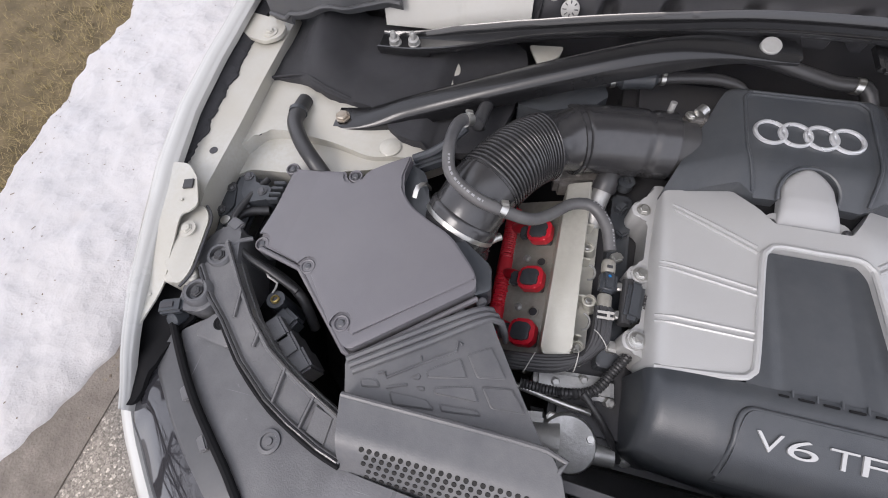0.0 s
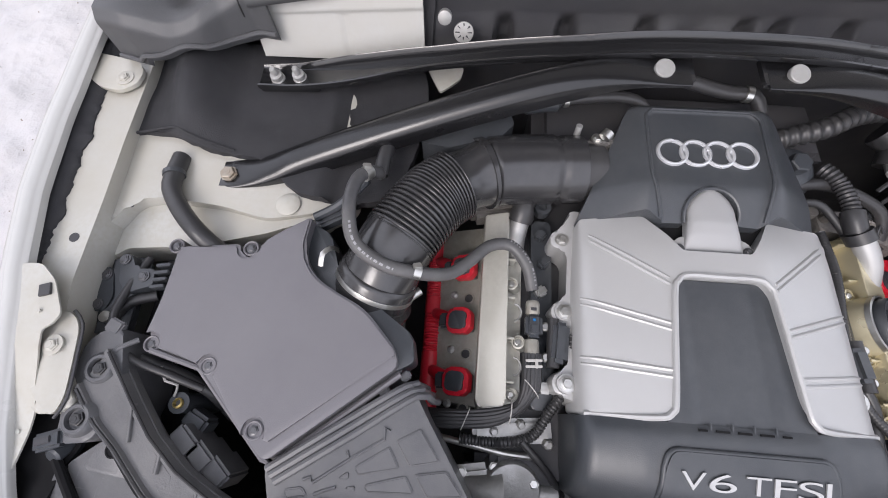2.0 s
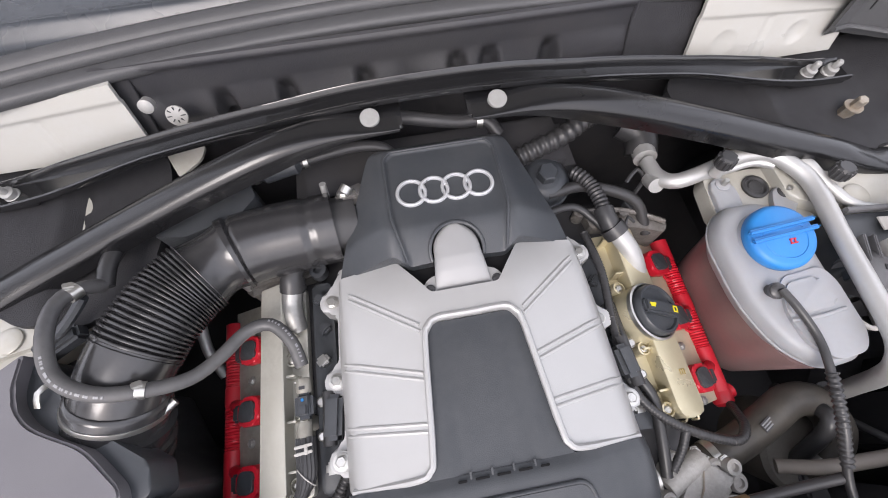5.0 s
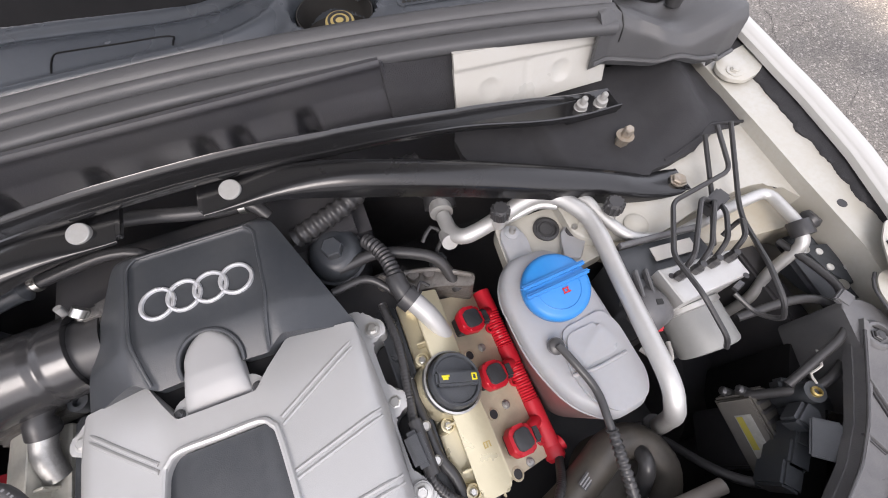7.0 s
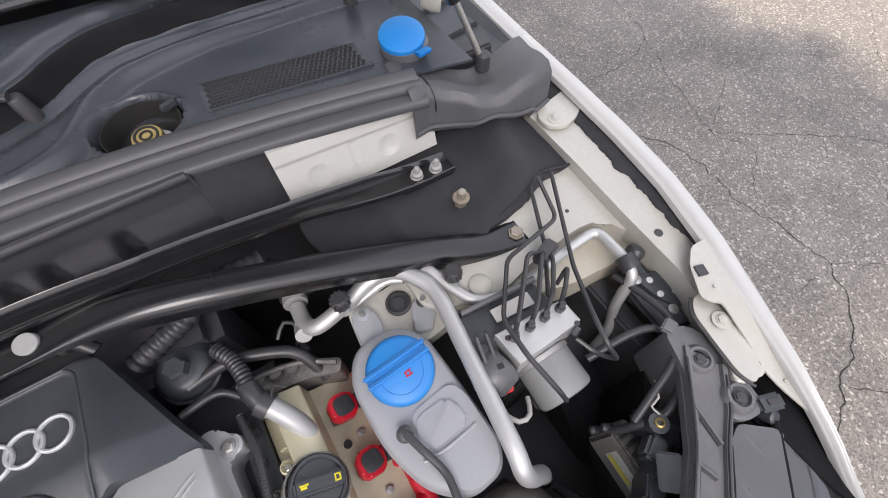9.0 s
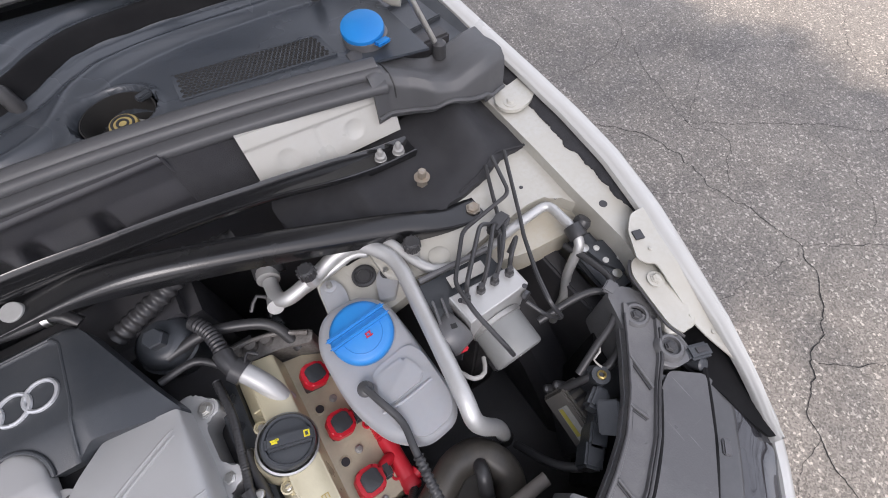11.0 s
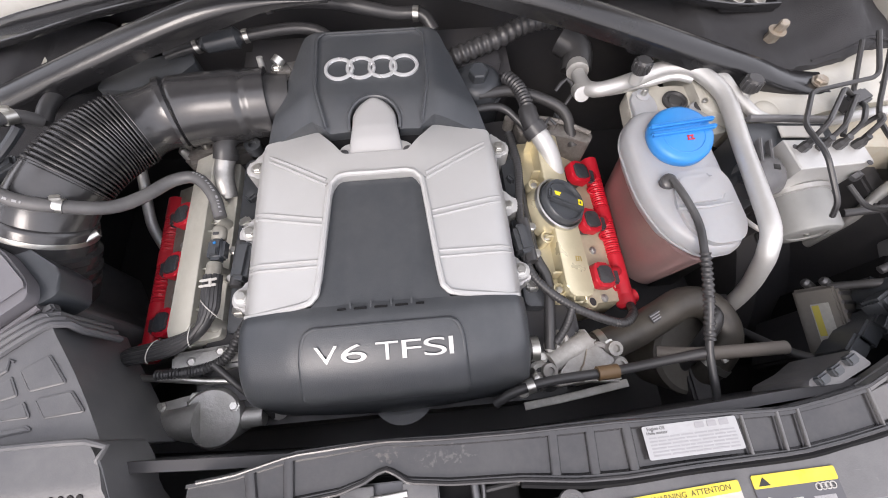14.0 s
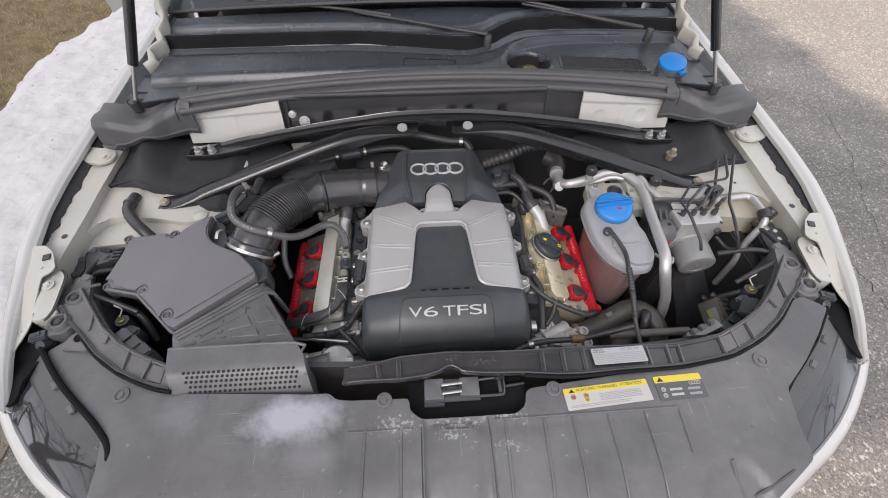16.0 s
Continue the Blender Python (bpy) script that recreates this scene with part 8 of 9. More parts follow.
part("collar", lathe([(0.0080, 0), (0.0090, 0.001), (0.0090, 0.017), (0.0080, 0.019)], (-0.2095, 0.110, 0.838), (0.0, 1, 0.0), 24), BEDGREY, loom, "pale grey collar")
for k in (0, 1):
    part("clip", block((-0.2085, 0.103 - 0.007 * k, 0.8495), (0.020, 0.0032, 0.0022), (0, 0, 4), 0.0006), WHITEPRINT, loom)
part("clip", block((-0.2055, 0.0995, 0.850), (0.0035, 0.011, 0.0022), (0, 0, 4), 0.0006), WHITEPRINT, loom)
wires = [(-0.209, 0.112, 0.838), (-0.209, 0.090, 0.838), (-0.210, 0.072, 0.835), (-0.217, 0.056, 0.829), (-0.232, 0.044, 0.822), (-0.255, 0.036, 0.815), (-0.285, 0.032, 0.808), (-0.318, 0.030, 0.800), (-0.334, 0.030, 0.785)]
for k in range(7):
    a = math.pi * k / 6
    rnd = random.Random(40 + k)
    off = [(math.cos(a) * 0.0085, math.sin(a) * 0.0065) for _ in wires]
    part("wire", tube([(p[0] + o[0] * (1 if i < 3 else max(0, 0.75 - 0.35 * (i - 3))), p[1] + o[0] * (0 if i < 2 else min(1, 0.4 * (i - 2))) + rnd.uniform(-0.0006, 0.0006), p[2] + o[1] + rnd.uniform(-0.0005, 0.0005)) for i, (p, o) in enumerate(zip(wires, off))], 0.0034, 8), RUBBER, loom)
part("bundle_core", tube(wires, 0.0075, 12), RUBBER, loom)
for k in (2, 4, 6):
    p, q = Vector(wires[k]), Vector(wires[k + 1])
    d = (q - p).normalized()
    side = Vector((-d.y, d.x, 0)).normalized()
    part("stitching", tube([p + side * (0.0128 * math.cos(a)) + d * 0.006 * math.cos(a) + Vector((0, 0, 0.0112 * math.sin(a))) for a in np.linspace(0.05, 3.09, 12)], 0.0007, 5), WHITEPRINT, loom, "white stitched thread")
hose("sensor_loom", "ribbed black sensor lead", [(-0.160, 0.140, 0.836), (-0.159, 0.110, 0.826), (-0.166, 0.075, 0.815), (-0.184, 0.045, 0.806), (-0.203, 0.018, 0.798), (-0.238, 0.008, 0.792), (-0.290, 0.008, 0.785)], 0.0062, ribs=0.004, ribdepth=0.0008, category="wiring loom")
hose("sensor_loom", "thin black lead down to the pump", [(-0.215, 0.012, 0.80), (-0.190, -0.012, 0.79), (-0.168, -0.035, 0.77), (-0.155, -0.05, 0.75)], 0.0045, category="wiring loom")
hose("steel_fuel_line", "thin steel line across the engine front", [(-0.33, 0.010, 0.775), (-0.29, 0.004, 0.782), (-0.235, -0.004, 0.786), (-0.20, -0.006, 0.78)], 0.0042, STEEL, category="pipe")
for at, size, s in (((-0.175, 0.128, 0.832), (0.020, 0.050, 0.03), -1), ((0.178, 0.128, 0.832), (0.020, 0.040, 0.03), 1)):
    con = thing("sensor_connector", "black sensor plug on the intake flange", "connector", (at[0], at[1], 0.8))
    part("plug", block(at, size, (0, 0, 6 * s), 0.005), COVERBLACK, con)
    part("boot", tube([(at[0] + s * 0.006, at[1] + 0.03, at[2]), (at[0] + s * 0.008, at[1] - 0.03, at[2])], 0.008, 10), RUBBER, con)
    for dy in (-0.018, 0.02):
        part("screw", lathe([(0.006, 0), (0.006, 0.004), (0.004, 0.006)], (at[0] + s * 0.016, at[1] + dy, at[2] - 0.004), n=10), STEEL, con)
for s in (-1, 1):
    rail = thing("injector_rail", "black injector rail between intake and valve cover", "fuel rail", (s * 0.192, 0.17, 0.75))
    part("rail_body", prism(rounded([(s * 0.176, 0.050), (s * 0.204, 0.048), (s * 0.204, 0.310), (s * 0.176, 0.310)], 0.006), 0.70, 0.800, 0.004), COVERBLACK, rail)
    for k in range(6):
        part("rail_clip", block((s * (0.188 + 0.004 * (k % 2)), 0.075 + 0.042 * k, 0.804), (0.016, 0.014, 0.016), (0, 0, 11 * k), 0.003), COVERBLACK if k % 3 else STEEL, rail)
evap = thing("evap_hose", "grey-black vapour hose looping over the intake pipe", "hose", (-0.33, 0.21, 0.86))
evap_run = [(-0.412, 0.312, 0.905), (-0.420, 0.302, 0.926), (-0.430, 0.282, 0.940), (-0.433, 0.246, 0.942), (-0.423, 0.207, 0.935), (-0.390, 0.185, 0.926), (-0.352, 0.183, 0.908), (-0.318, 0.192, 0.884), (-0.294, 0.214, 0.868), (-0.268, 0.242, 0.858), (-0.240, 0.246, 0.855), (-0.218, 0.222, 0.849), (-0.209, 0.192, 0.840)]
part("hose_body", tube(evap_run, 0.0080, 16), pbr("grey_black_hose_rubber", (0.062, 0.062, 0.066), 0.45, dust=0.3), evap, "", 60)
for a, b in (((-0.357, 0.184, 0.911), (-0.349, 0.1835, 0.907)), ((-0.425, 0.292, 0.934), (-0.420, 0.301, 0.928))):
    band = part("hose_clip", tube([a, b], 0.0090, 18), STEEL, evap, "bright steel hose clip")
    part("clip_ear", block(Vector(a).lerp(Vector(b), 0.5) + Vector((0.002, 0.004, 0.010)), (0.010, 0.007, 0.004), (0, 25, 20), 0.001), STEEL, band)
for stretch, count in (((3.1, 5.2), 26), ((10.1, 11.9), 18)):
    line = smooth_path(evap_run, 0.002)
    for k in range(count):
        if k % 6 == 4:
            continue
        i = int(len(line) * (stretch[0] + (stretch[1] - stretch[0]) * k / count) / (len(evap_run) - 1))
        d = (line[i + 1] - line[i]).normalized()
        out = (Vector((0.35, -0.55, 1)) if stretch[0] < 6 else Vector((0.5, 0.3, 1)))
        out = (out - d * out.dot(d)).normalized()
        mark = block((0, 0, 0), (0.0016 + 0.0008 * (k % 3 == 0), 0.0026, 0.0005), bev=0)
        mark.transform(Matrix.Translation(line[i] + out * 0.0081) @ Matrix((d, out.cross(d), out)).transposed().to_4x4())
        part("print_mark", mark, FAINTINK, evap)
hose("purge_hose", "black purge hose under the strut brace", [(-0.412, 0.312, 0.902), (-0.410, 0.340, 0.905), (-0.405, 0.372, 0.895), (-0.392, 0.405, 0.870), (-0.375, 0.44, 0.83)], 0.0095)
hose("drain_hose", "black rubber drain hose from the strut tower cover", [(-0.690, 0.330, 0.888), (-0.686, 0.300, 0.895), (-0.680, 0.275, 0.898), (-0.655, 0.243, 0.898), (-0.625, 0.216, 0.892), (-0.595, 0.195, 0.86)], 0.0115, n=14)
clip_on("drain_clip", "black plastic ring clip on the drain hose", (-0.688, 0.303, 0.895), (-0.686, 0.297, 0.895), 0.0135, COVERBLACK)
hose("head_pipe", "bare aluminium pipe beside the cylinder head", [(-0.404, 0.37, 0.76), (-0.402, 0.338, 0.735), (-0.404, 0.303, 0.71), (-0.401, 0.27, 0.69), (-0.384, 0.234, 0.67)], 0.0085, ALU, category="pipe")
vac = thing("vacuum_pipe", "black vacuum pipe with inline valve and steel clamps", "pipe", (-0.17, 0.45, 0.86))
part("inline_valve", tube([(-0.238, 0.436, 0.899), (-0.229, 0.437, 0.900), (-0.188, 0.445, 0.901), (-0.178, 0.446, 0.901)], lambda u: 0.007 if u < 0.14 or u > 0.86 else (0.0150 if u > 0.70 else 0.0132), 18), COVERBLACK, vac)
part("pipe", tube([(-0.182, 0.446, 0.901), (-0.14, 0.453, 0.902), (-0.10, 0.458, 0.900), (-0.070, 0.454, 0.893), (-0.05, 0.440, 0.872)], 0.0078, 12), RUBBER, vac)
part("pipe", tube([(-0.285, 0.424, 0.893), (-0.262, 0.430, 0.897), (-0.236, 0.436, 0.899)], 0.008, 12), RUBBER, vac)
for a, b in (((-0.245, 0.434, 0.898), (-0.239, 0.4355, 0.899)), ((-0.178, 0.4465, 0.901), (-0.172, 0.4475, 0.901))):
    band = part("clamp", tube([a, b], 0.0095, 14), STEEL, vac)
    part("clamp_ear", block(Vector(a).lerp(Vector(b), 0.5) + Vector((0, -0.003, 0.0095)), (0.006, 0.006, 0.005), (0, 0, 10), 0.001), STEEL, band)
hose("heater_hose", "black heater hose behind the engine with pale print", [(-0.160, 0.500, 0.905), (-0.110, 0.494, 0.915), (-0.050, 0.484, 0.918), (0.0, 0.474, 0.912), (0.04, 0.470, 0.905), (0.075, 0.466, 0.905), (0.09, 0.45, 0.89)], 0.0092)
clip_on("heater_clamp", "steel clamp on the heater hose", (0.062, 0.467, 0.906), (0.070, 0.466, 0.906), 0.0108, STEEL)
clip_on("heater_clamp", "steel clamp on the heater hose", (-0.150, 0.498, 0.907), (-0.143, 0.497, 0.909), 0.0108, STEEL)
hose("corrugated_pipe", "fat black corrugated pipe at the back of the bay", [(0.110, 0.428, 0.855), (0.150, 0.434, 0.868), (0.185, 0.442, 0.876), (0.225, 0.462, 0.880), (0.262, 0.470, 0.882), (0.30, 0.475, 0.875)], 0.0135, ribs=0.012, ribdepth=0.0014, n=16, category="pipe")
hose("hose_elbow", "black rubber elbow behind the engine", [(0.296, 0.470, 0.845), (0.318, 0.448, 0.840), (0.315, 0.42, 0.825)], 0.024, n=16)
hose("rear_hose", "black hose running behind the valve cover", [(0.150, 0.372, 0.835), (0.200, 0.378, 0.835), (0.250, 0.365, 0.828), (0.285, 0.345, 0.815), (0.300, 0.31, 0.78)], 0.0085)
hose("rear_hose", "thin black lead at the back of the engine", [(0.135, 0.340, 0.842), (0.180, 0.345, 0.838), (0.205, 0.325, 0.83), (0.225, 0.300, 0.82)], 0.0055)
casting = thing("rear_casting", "pitted bare metal casting behind the valve cover", "casting", (0.23, 0.345, 0.75))
part("casting_body", prism(rounded([(0.210, 0.358), (0.279, 0.346), (0.330, 0.318), (0.320, 0.300), (0.277, 0.316), (0.214, 0.326)], 0.006), 0.74, 0.796, 0.006, 3), ROUGHCAST, casting)
part("casting_rim", tube([(0.212, 0.352, 0.804), (0.245, 0.347, 0.806), (0.280, 0.338, 0.804), (0.322, 0.314, 0.802)], 0.004, 8), ROUGHCAST, casting)
for k in range(4):
    part("casting_lug", lathe([(0.009, -0.01), (0.008, 0.012), (0.0, 0.012)], (0.20 + 0.022 * k, 0.350 - 0.004 * k, 0.795), n=12), ROUGHCAST, casting)
part("casting_plug", block((0.285, 0.352, 0.80), (0.024, 0.018, 0.02), (0, 0, 20), 0.003), COVERBLACK, casting)
part("casting_wire", tube([(0.285, 0.360, 0.81), (0.300, 0.375, 0.83), (0.287, 0.385, 0.845), (0.270, 0.372, 0.835)], 0.003, 6), RUBBER, casting)
left_casting = thing("rear_casting", "dusty bare metal casting behind the grey valve cover", "casting", (-0.235, 0.325, 0.75))
part("casting_body", block((-0.245, 0.330, 0.79), (0.10, 0.03, 0.04), (0, 0, 10), 0.008), ROUGHCAST, left_casting)
part("casting_lug", lathe([(0.012, -0.01), (0.012, 0.006), (0.006, 0.006), (0.006, 0.0), (0, 0)], (-0.190, 0.325, 0.812), n=16), COVERBLACK, left_casting)
for k in range(3):
    part("casting_stud", lathe([(0.006, -0.01), (0.006, 0.012), (0.003, 0.016)], (-0.29 + 0.03 * k, 0.322 + 0.01 * k, 0.805), n=10), STEEL if k else CAST, left_casting)
tb = thing("throttle_fitting", "small metal fitting at the end of the intake pipe", "fitting", (-0.13, 0.375, 0.84))
part("fitting_body", block((-0.128, 0.392, 0.868), (0.034, 0.026, 0.045), (0, 10, 10), 0.008), ROUGHCAST, tb)
part("fitting_wing", block((-0.112, 0.398, 0.884), (0.018, 0.022, 0.010), (0, 16, 30), 0.003), ROUGHCAST, tb)
bolt(tb, (-0.132, 0.394, 0.890), 0.0055, washer=0.008)
part("fitting_nipple", tube([(-0.157, 0.403, 0.872), (-0.156, 0.410, 0.896)], 0.0045, 10), ALU, tb)
part("fitting_clamp", tube([(-0.128, 0.385, 0.905), (-0.122, 0.392, 0.908)], 0.008, 10), STEEL, tb)

# ---- pumps at the engine front ----
pump = thing("coolant_pump", "bare cast aluminium pump housing", "pump", (-0.23, -0.04, 0.68))
part("pump_body", lathe([(0.036, -0.06), (0.036, 0.004), (0.033, 0.008), (0.012, 0.009), (0.0, 0.009)], (-0.222, -0.046, 0.768), (0.05, -0.25, 1), 32), CAST, pump)
part("pump_arm", block((-0.275, -0.035, 0.765), (0.06, 0.028, 0.02), (0, 0, 10), 0.008), CAST, pump)
part("pump_neck", tube([(-0.29, -0.045, 0.765), (-0.26, -0.05, 0.772), (-0.235, -0.05, 0.772)], lambda u: 0.013 + 0.012 * u, 16), CAST, pump)
part("pump_spout", tube([(-0.20, -0.050, 0.76), (-0.165, -0.048, 0.758)], 0.013, 14), CAST, pump)
for x, y in ((-0.245, -0.022), (-0.196, -0.036), (-0.285, -0.03)):
    bolt(pump, (x, y, 0.774), 0.0055)
therm = thing("thermostat_housing", "bare cast thermostat housing with bolts", "housing", (0.23, -0.01, 0.7))
part("housing_body", prism(rounded([(0.170, -0.030), (0.190, 0.012), (0.245, 0.024), (0.285, -0.010), (0.286, -0.042), (0.20, -0.050)], 0.012), 0.66, 0.766, 0.008, 3), DUSTYCAST, therm)
for k, (x, y, r, h) in enumerate(((0.185, -0.030, 0.016, 0.012), (0.215, 0.010, 0.013, 0.018), (0.268, -0.012, 0.015, 0.010), (0.240, -0.036, 0.011, 0.016), (0.292, -0.030, 0.012, 0.006), (0.160, -0.046, 0.013, 0.006))):
    part("housing_boss", lathe([(r * 1.15, -0.05), (r, h - 0.003), (r * 0.8, h), (r * 0.5, h), (r * 0.45, h - 0.004), (0, h - 0.004)], (x, y, 0.764), (0.1, -0.2, 1), 20), DUSTYCAST, therm)
part("housing_web", block((0.225, -0.040, 0.756), (0.13, 0.008, 0.03), (0, 0, -6), 0.003), DUSTYCAST, therm)
part("housing_web", block((0.280, -0.020, 0.752), (0.008, 0.06, 0.03), (0, 0, -20), 0.003), DUSTYCAST, therm)
part("hose_clip", lathe([(0.0155, 0), (0.0155, 0.007), (0.0145, 0.008)], (0.176, -0.040, 0.772), (0.8, 0.4, 0.1), 20), STEEL, therm)
part("housing_rib", block((0.232, -0.005, 0.770), (0.07, 0.008, 0.012), (0, 0, 14), 0.003), DUSTYCAST, therm)
part("housing_pipe", tube([(0.20, -0.02, 0.775), (0.255, 0.005, 0.772)], 0.014, 14), DUSTYCAST, therm)
for x, y in ((0.192, -0.012), (0.262, -0.03), (0.250, 0.012)):
    bolt(therm, (x, y, 0.772), 0.006)
part("housing_cover", prism(rounded([(0.206, -0.036), (0.232, -0.010), (0.262, -0.004), (0.284, -0.024), (0.250, -0.046)], 0.004), 0.755, lambda x, y: 0.782 - 0.1 * (x - 0.24), 0.002, 2), DUSTYCAST, therm)
part("housing_seam", tube([(0.226, -0.042, 0.7835), (0.240, -0.026, 0.783), (0.248, -0.008, 0.782)], 0.0012, 6), RUSTY, therm)
part("housing_ledge", bar([(0.165, -0.068, 0.742), (0.225, -0.062, 0.750), (0.300, -0.052, 0.758)], lambda u: 0.010, lambda u: 0.005), DUSTYCAST, therm)
for x, y in ((0.205, 0.000), (0.196, -0.030), (0.285, -0.010)):
    part("housing_ear", lathe([(0.010, -0.02), (0.0095, 0.006), (0.005, 0.007), (0.0045, 0.002), (0.0, 0.002)], (x, y, 0.778), (0.05, -0.2, 1), 16), DUSTYCAST, therm)
lump = thing("timing_cover", "grimy cast timing cover low on the engine front", "casting", (0, -0.03, 0.6))
part("cover_casting", block((-0.02, -0.035, 0.665), (0.52, 0.05, 0.16), bev=0.012), DARK, lump)
for k in range(9):
    rnd = random.Random(k)
    x = -0.20 + 0.05 * k
    part("casting_boss", lathe([(0.012, -0.02), (0.011, 0.01), (0.006, 0.012), (0, 0.012)], (x, -0.045 + 0.02 * rnd.random(), 0.745), (0, -0.4, 1), 12), CAST if k % 2 else RUBBER, lump)
for s in (-1,):
    side = thing("head_front_fittings", "pipes and bolted fittings on the front of the cylinder head", "fitting", (-0.21, 0.02, 0.7))
    part("fitting_plate", block((-0.225, 0.022, 0.765), (0.10, 0.03, 0.05), (0, 0, 5), 0.006), CAST, side)
    for k in range(5):
        part("fitting_nut", lathe([(0.0065, -0.02), (0.0065, 0.002), (0.004, 0.004), (0, 0.004)], (-0.180 - 0.017 * k, 0.010 + 0.010 * (k % 3), 0.788 - 0.004 * (k % 2)), (0.2, -0.3 + 0.2 * (k % 2), 1), 6), DARKSTEEL if k % 2 else CAST, side, angle=20)

# ---- headlamp backs ----
def lamp_back(s):
    back = thing("headlamp_module", "grimy black headlamp housing with plugs and wires", "headlamp housing", (s * 0.59, 0.02, 0.7), group="headlamp housings")
    # near-black shell stands for the unlit void behind the lamp
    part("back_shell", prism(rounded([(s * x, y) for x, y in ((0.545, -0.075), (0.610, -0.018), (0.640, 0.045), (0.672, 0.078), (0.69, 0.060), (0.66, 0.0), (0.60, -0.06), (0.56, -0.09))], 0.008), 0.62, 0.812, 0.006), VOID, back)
    part("adjuster_ring", lathe([(0.0058, -0.02), (0.0058, 0.0), (0.0040, 0.001), (0.0034, -0.004), (0.0, -0.004)], (s * 0.613, 0.023, 0.864), (0, 0.2, 1), 18), BRASS, back, "yellow adjuster screw ring")
    part("adjuster_post", tube([(s * 0.613, 0.023, 0.861), (s * 0.616, 0.023, 0.78)], 0.012, 12), COVERBLACK, back)
    for k in range(3):
        part("step_block", block((s * (0.590 - 0.020 * k), -0.014 - 0.014 * k, (0.848 if s < 0 else 0.815) - 0.003 * k), (0.032, 0.022, 0.05), (0, 0, s * 40), 0.003), PLASTIC if s < 0 else COVERBLACK, back)
    part("wire", tube([(s * 0.640, 0.060, 0.870), (s * 0.625, 0.045, 0.878), (s * 0.615, 0.042, 0.870), (s * 0.620, 0.030, 0.862)], 0.0014, 6), WHITEPRINT, back, "pale loose wire")
    part("connector", block((s * 0.594, 0.004, 0.840), (0.030, 0.022, 0.030), (0, 0, s * 25), 0.004), COVERBLACK, back)
    part("loom", tube([(s * 0.700, 0.190, 0.868), (s * 0.706, 0.140, 0.880), (s * 0.703, 0.105, 0.886), (s * 0.670, 0.068, 0.888), (s * 0.625, 0.052, 0.876), (s * 0.590, 0.040, 0.860)], 0.0048, 10), RUBBER, back)
    part("loom_tie", block((s * 0.688, 0.098, 0.897), (0.020, 0.016, 0.008), (0, 0, s * 20), 0.002), PLASTIC, back)
    part("black_plate", block((s * 0.722, 0.140, 0.862), (0.044, 0.105, 0.010), (0, s * -14, s * -4), 0.005), COVERBLACK, back)
    for dy in (-0.025, 0.022):
        part("plate_bolt", lathe([(0.007, 0), (0.007, 0.006), (0.0, 0.007)], (s * (0.722 - 0.2 * dy), 0.142 + dy * 1.2, 0.868), n=12), STEEL, back)
    return back


lamp_back(-1)
lamp_back(1)
ballast = thing("headlamp_ballast", "grey metal headlamp ballast box with yellow label", "ballast", (0.57, 0.0, 0.72))
bal_n = Vector((-0.90, -0.02, 0.36)).normalized()
bal_l = (Vector((0.30, 0.93, 0.0)) - bal_n * bal_n.dot(Vector((0.30, 0.93, 0.0)))).normalized()
bal_w = bal_l.cross(bal_n)
bm_m = Matrix.Translation(Vector((0.566, -0.004, 0.783)) - bal_n * 0.019) @ Matrix((bal_w, bal_l, bal_n)).transposed().to_4x4()
bb = block((0, 0, 0), (0.052, 0.098, 0.034), bev=0.003)
block((0, 0, 0.016), (0.046, 0.092, 0.006), bev=0.002, bm=bb)
bb.transform(bm_m)
part("case", bb, pbr("dull_grey_case", (0.15, 0.145, 0.135), 0.45, metal=0.3, other=(0.08, 0.075, 0.065), dust=0.3, dustcol=(0.25, 0.22, 0.18)), ballast)
lab = block((-0.002, 0.004, 0.0195), (0.008, 0.040, 0.0008), bev=0.0002)
lab.transform(bm_m)
plate = part("label", lab, pbr("dirty_yellow_label", (0.36, 0.32, 0.06), 0.5), ballast)
white = block((0.003, -0.010, 0.0193), (0.021, 0.072, 0.0007), bev=0.0002)
white.transform(bm_m)
part("label_field", white, pbr("grimy_grey_label", (0.34, 0.34, 0.32), 0.6, other=(0.2, 0.2, 0.19), mix=0.8, scale=60), ballast)
for k in range(7):
    f = block((0.026, -0.036 + 0.012 * k, 0.0), (0.004, 0.005, 0.030), bev=0.001)
    f.transform(bm_m)
    part("fin", f, DARKSTEEL, ballast)
for q in ((-0.006, 0.054, 0.012), (0.014, 0.052, 0.010), (0.018, -0.050, 0.012)):
    f = lathe([(0.006, -0.008), (0.006, 0.006), (0.003, 0.009), (0, 0.009)], q, (0, 0.6, 1), 10)
    f.transform(bm_m)
    part("terminal", f, DARKSTEEL, ballast)
part("foot", block((0.592, -0.012, 0.70), (0.03, 0.08, 0.14), (0, 0, -28), 0.004), DARK, ballast)
single("connector_block", block((0.626, 0.024, 0.812), (0.04, 0.03, 0.025), (0, 0, -30), 0.005), COVERBLACK, "black plug beside the headlamp ballast", "connector")
corner = part("corner_bracket", prism(rounded([(0.426, -0.080), (0.430, -0.073), (0.462, -0.062), (0.489, -0.048), (0.502, -0.064), (0.46, -0.080)], 0.003), 0.80, 0.884, 0.003), PLASTIC, carrier)
for x, y in ((0.440, -0.074), (0.458, -0.067), (0.478, -0.058)):
    part("bracket_step", block((x, y, 0.887), (0.013, 0.010, 0.010), (0, 0, 24), 0.002), COVERBLACK, corner)
part("loom_plate", block((0.583, -0.018, 0.866), (0.026, 0.040, 0.006), (12, -30, -42), 0.002), COVERBLACK, carrier)

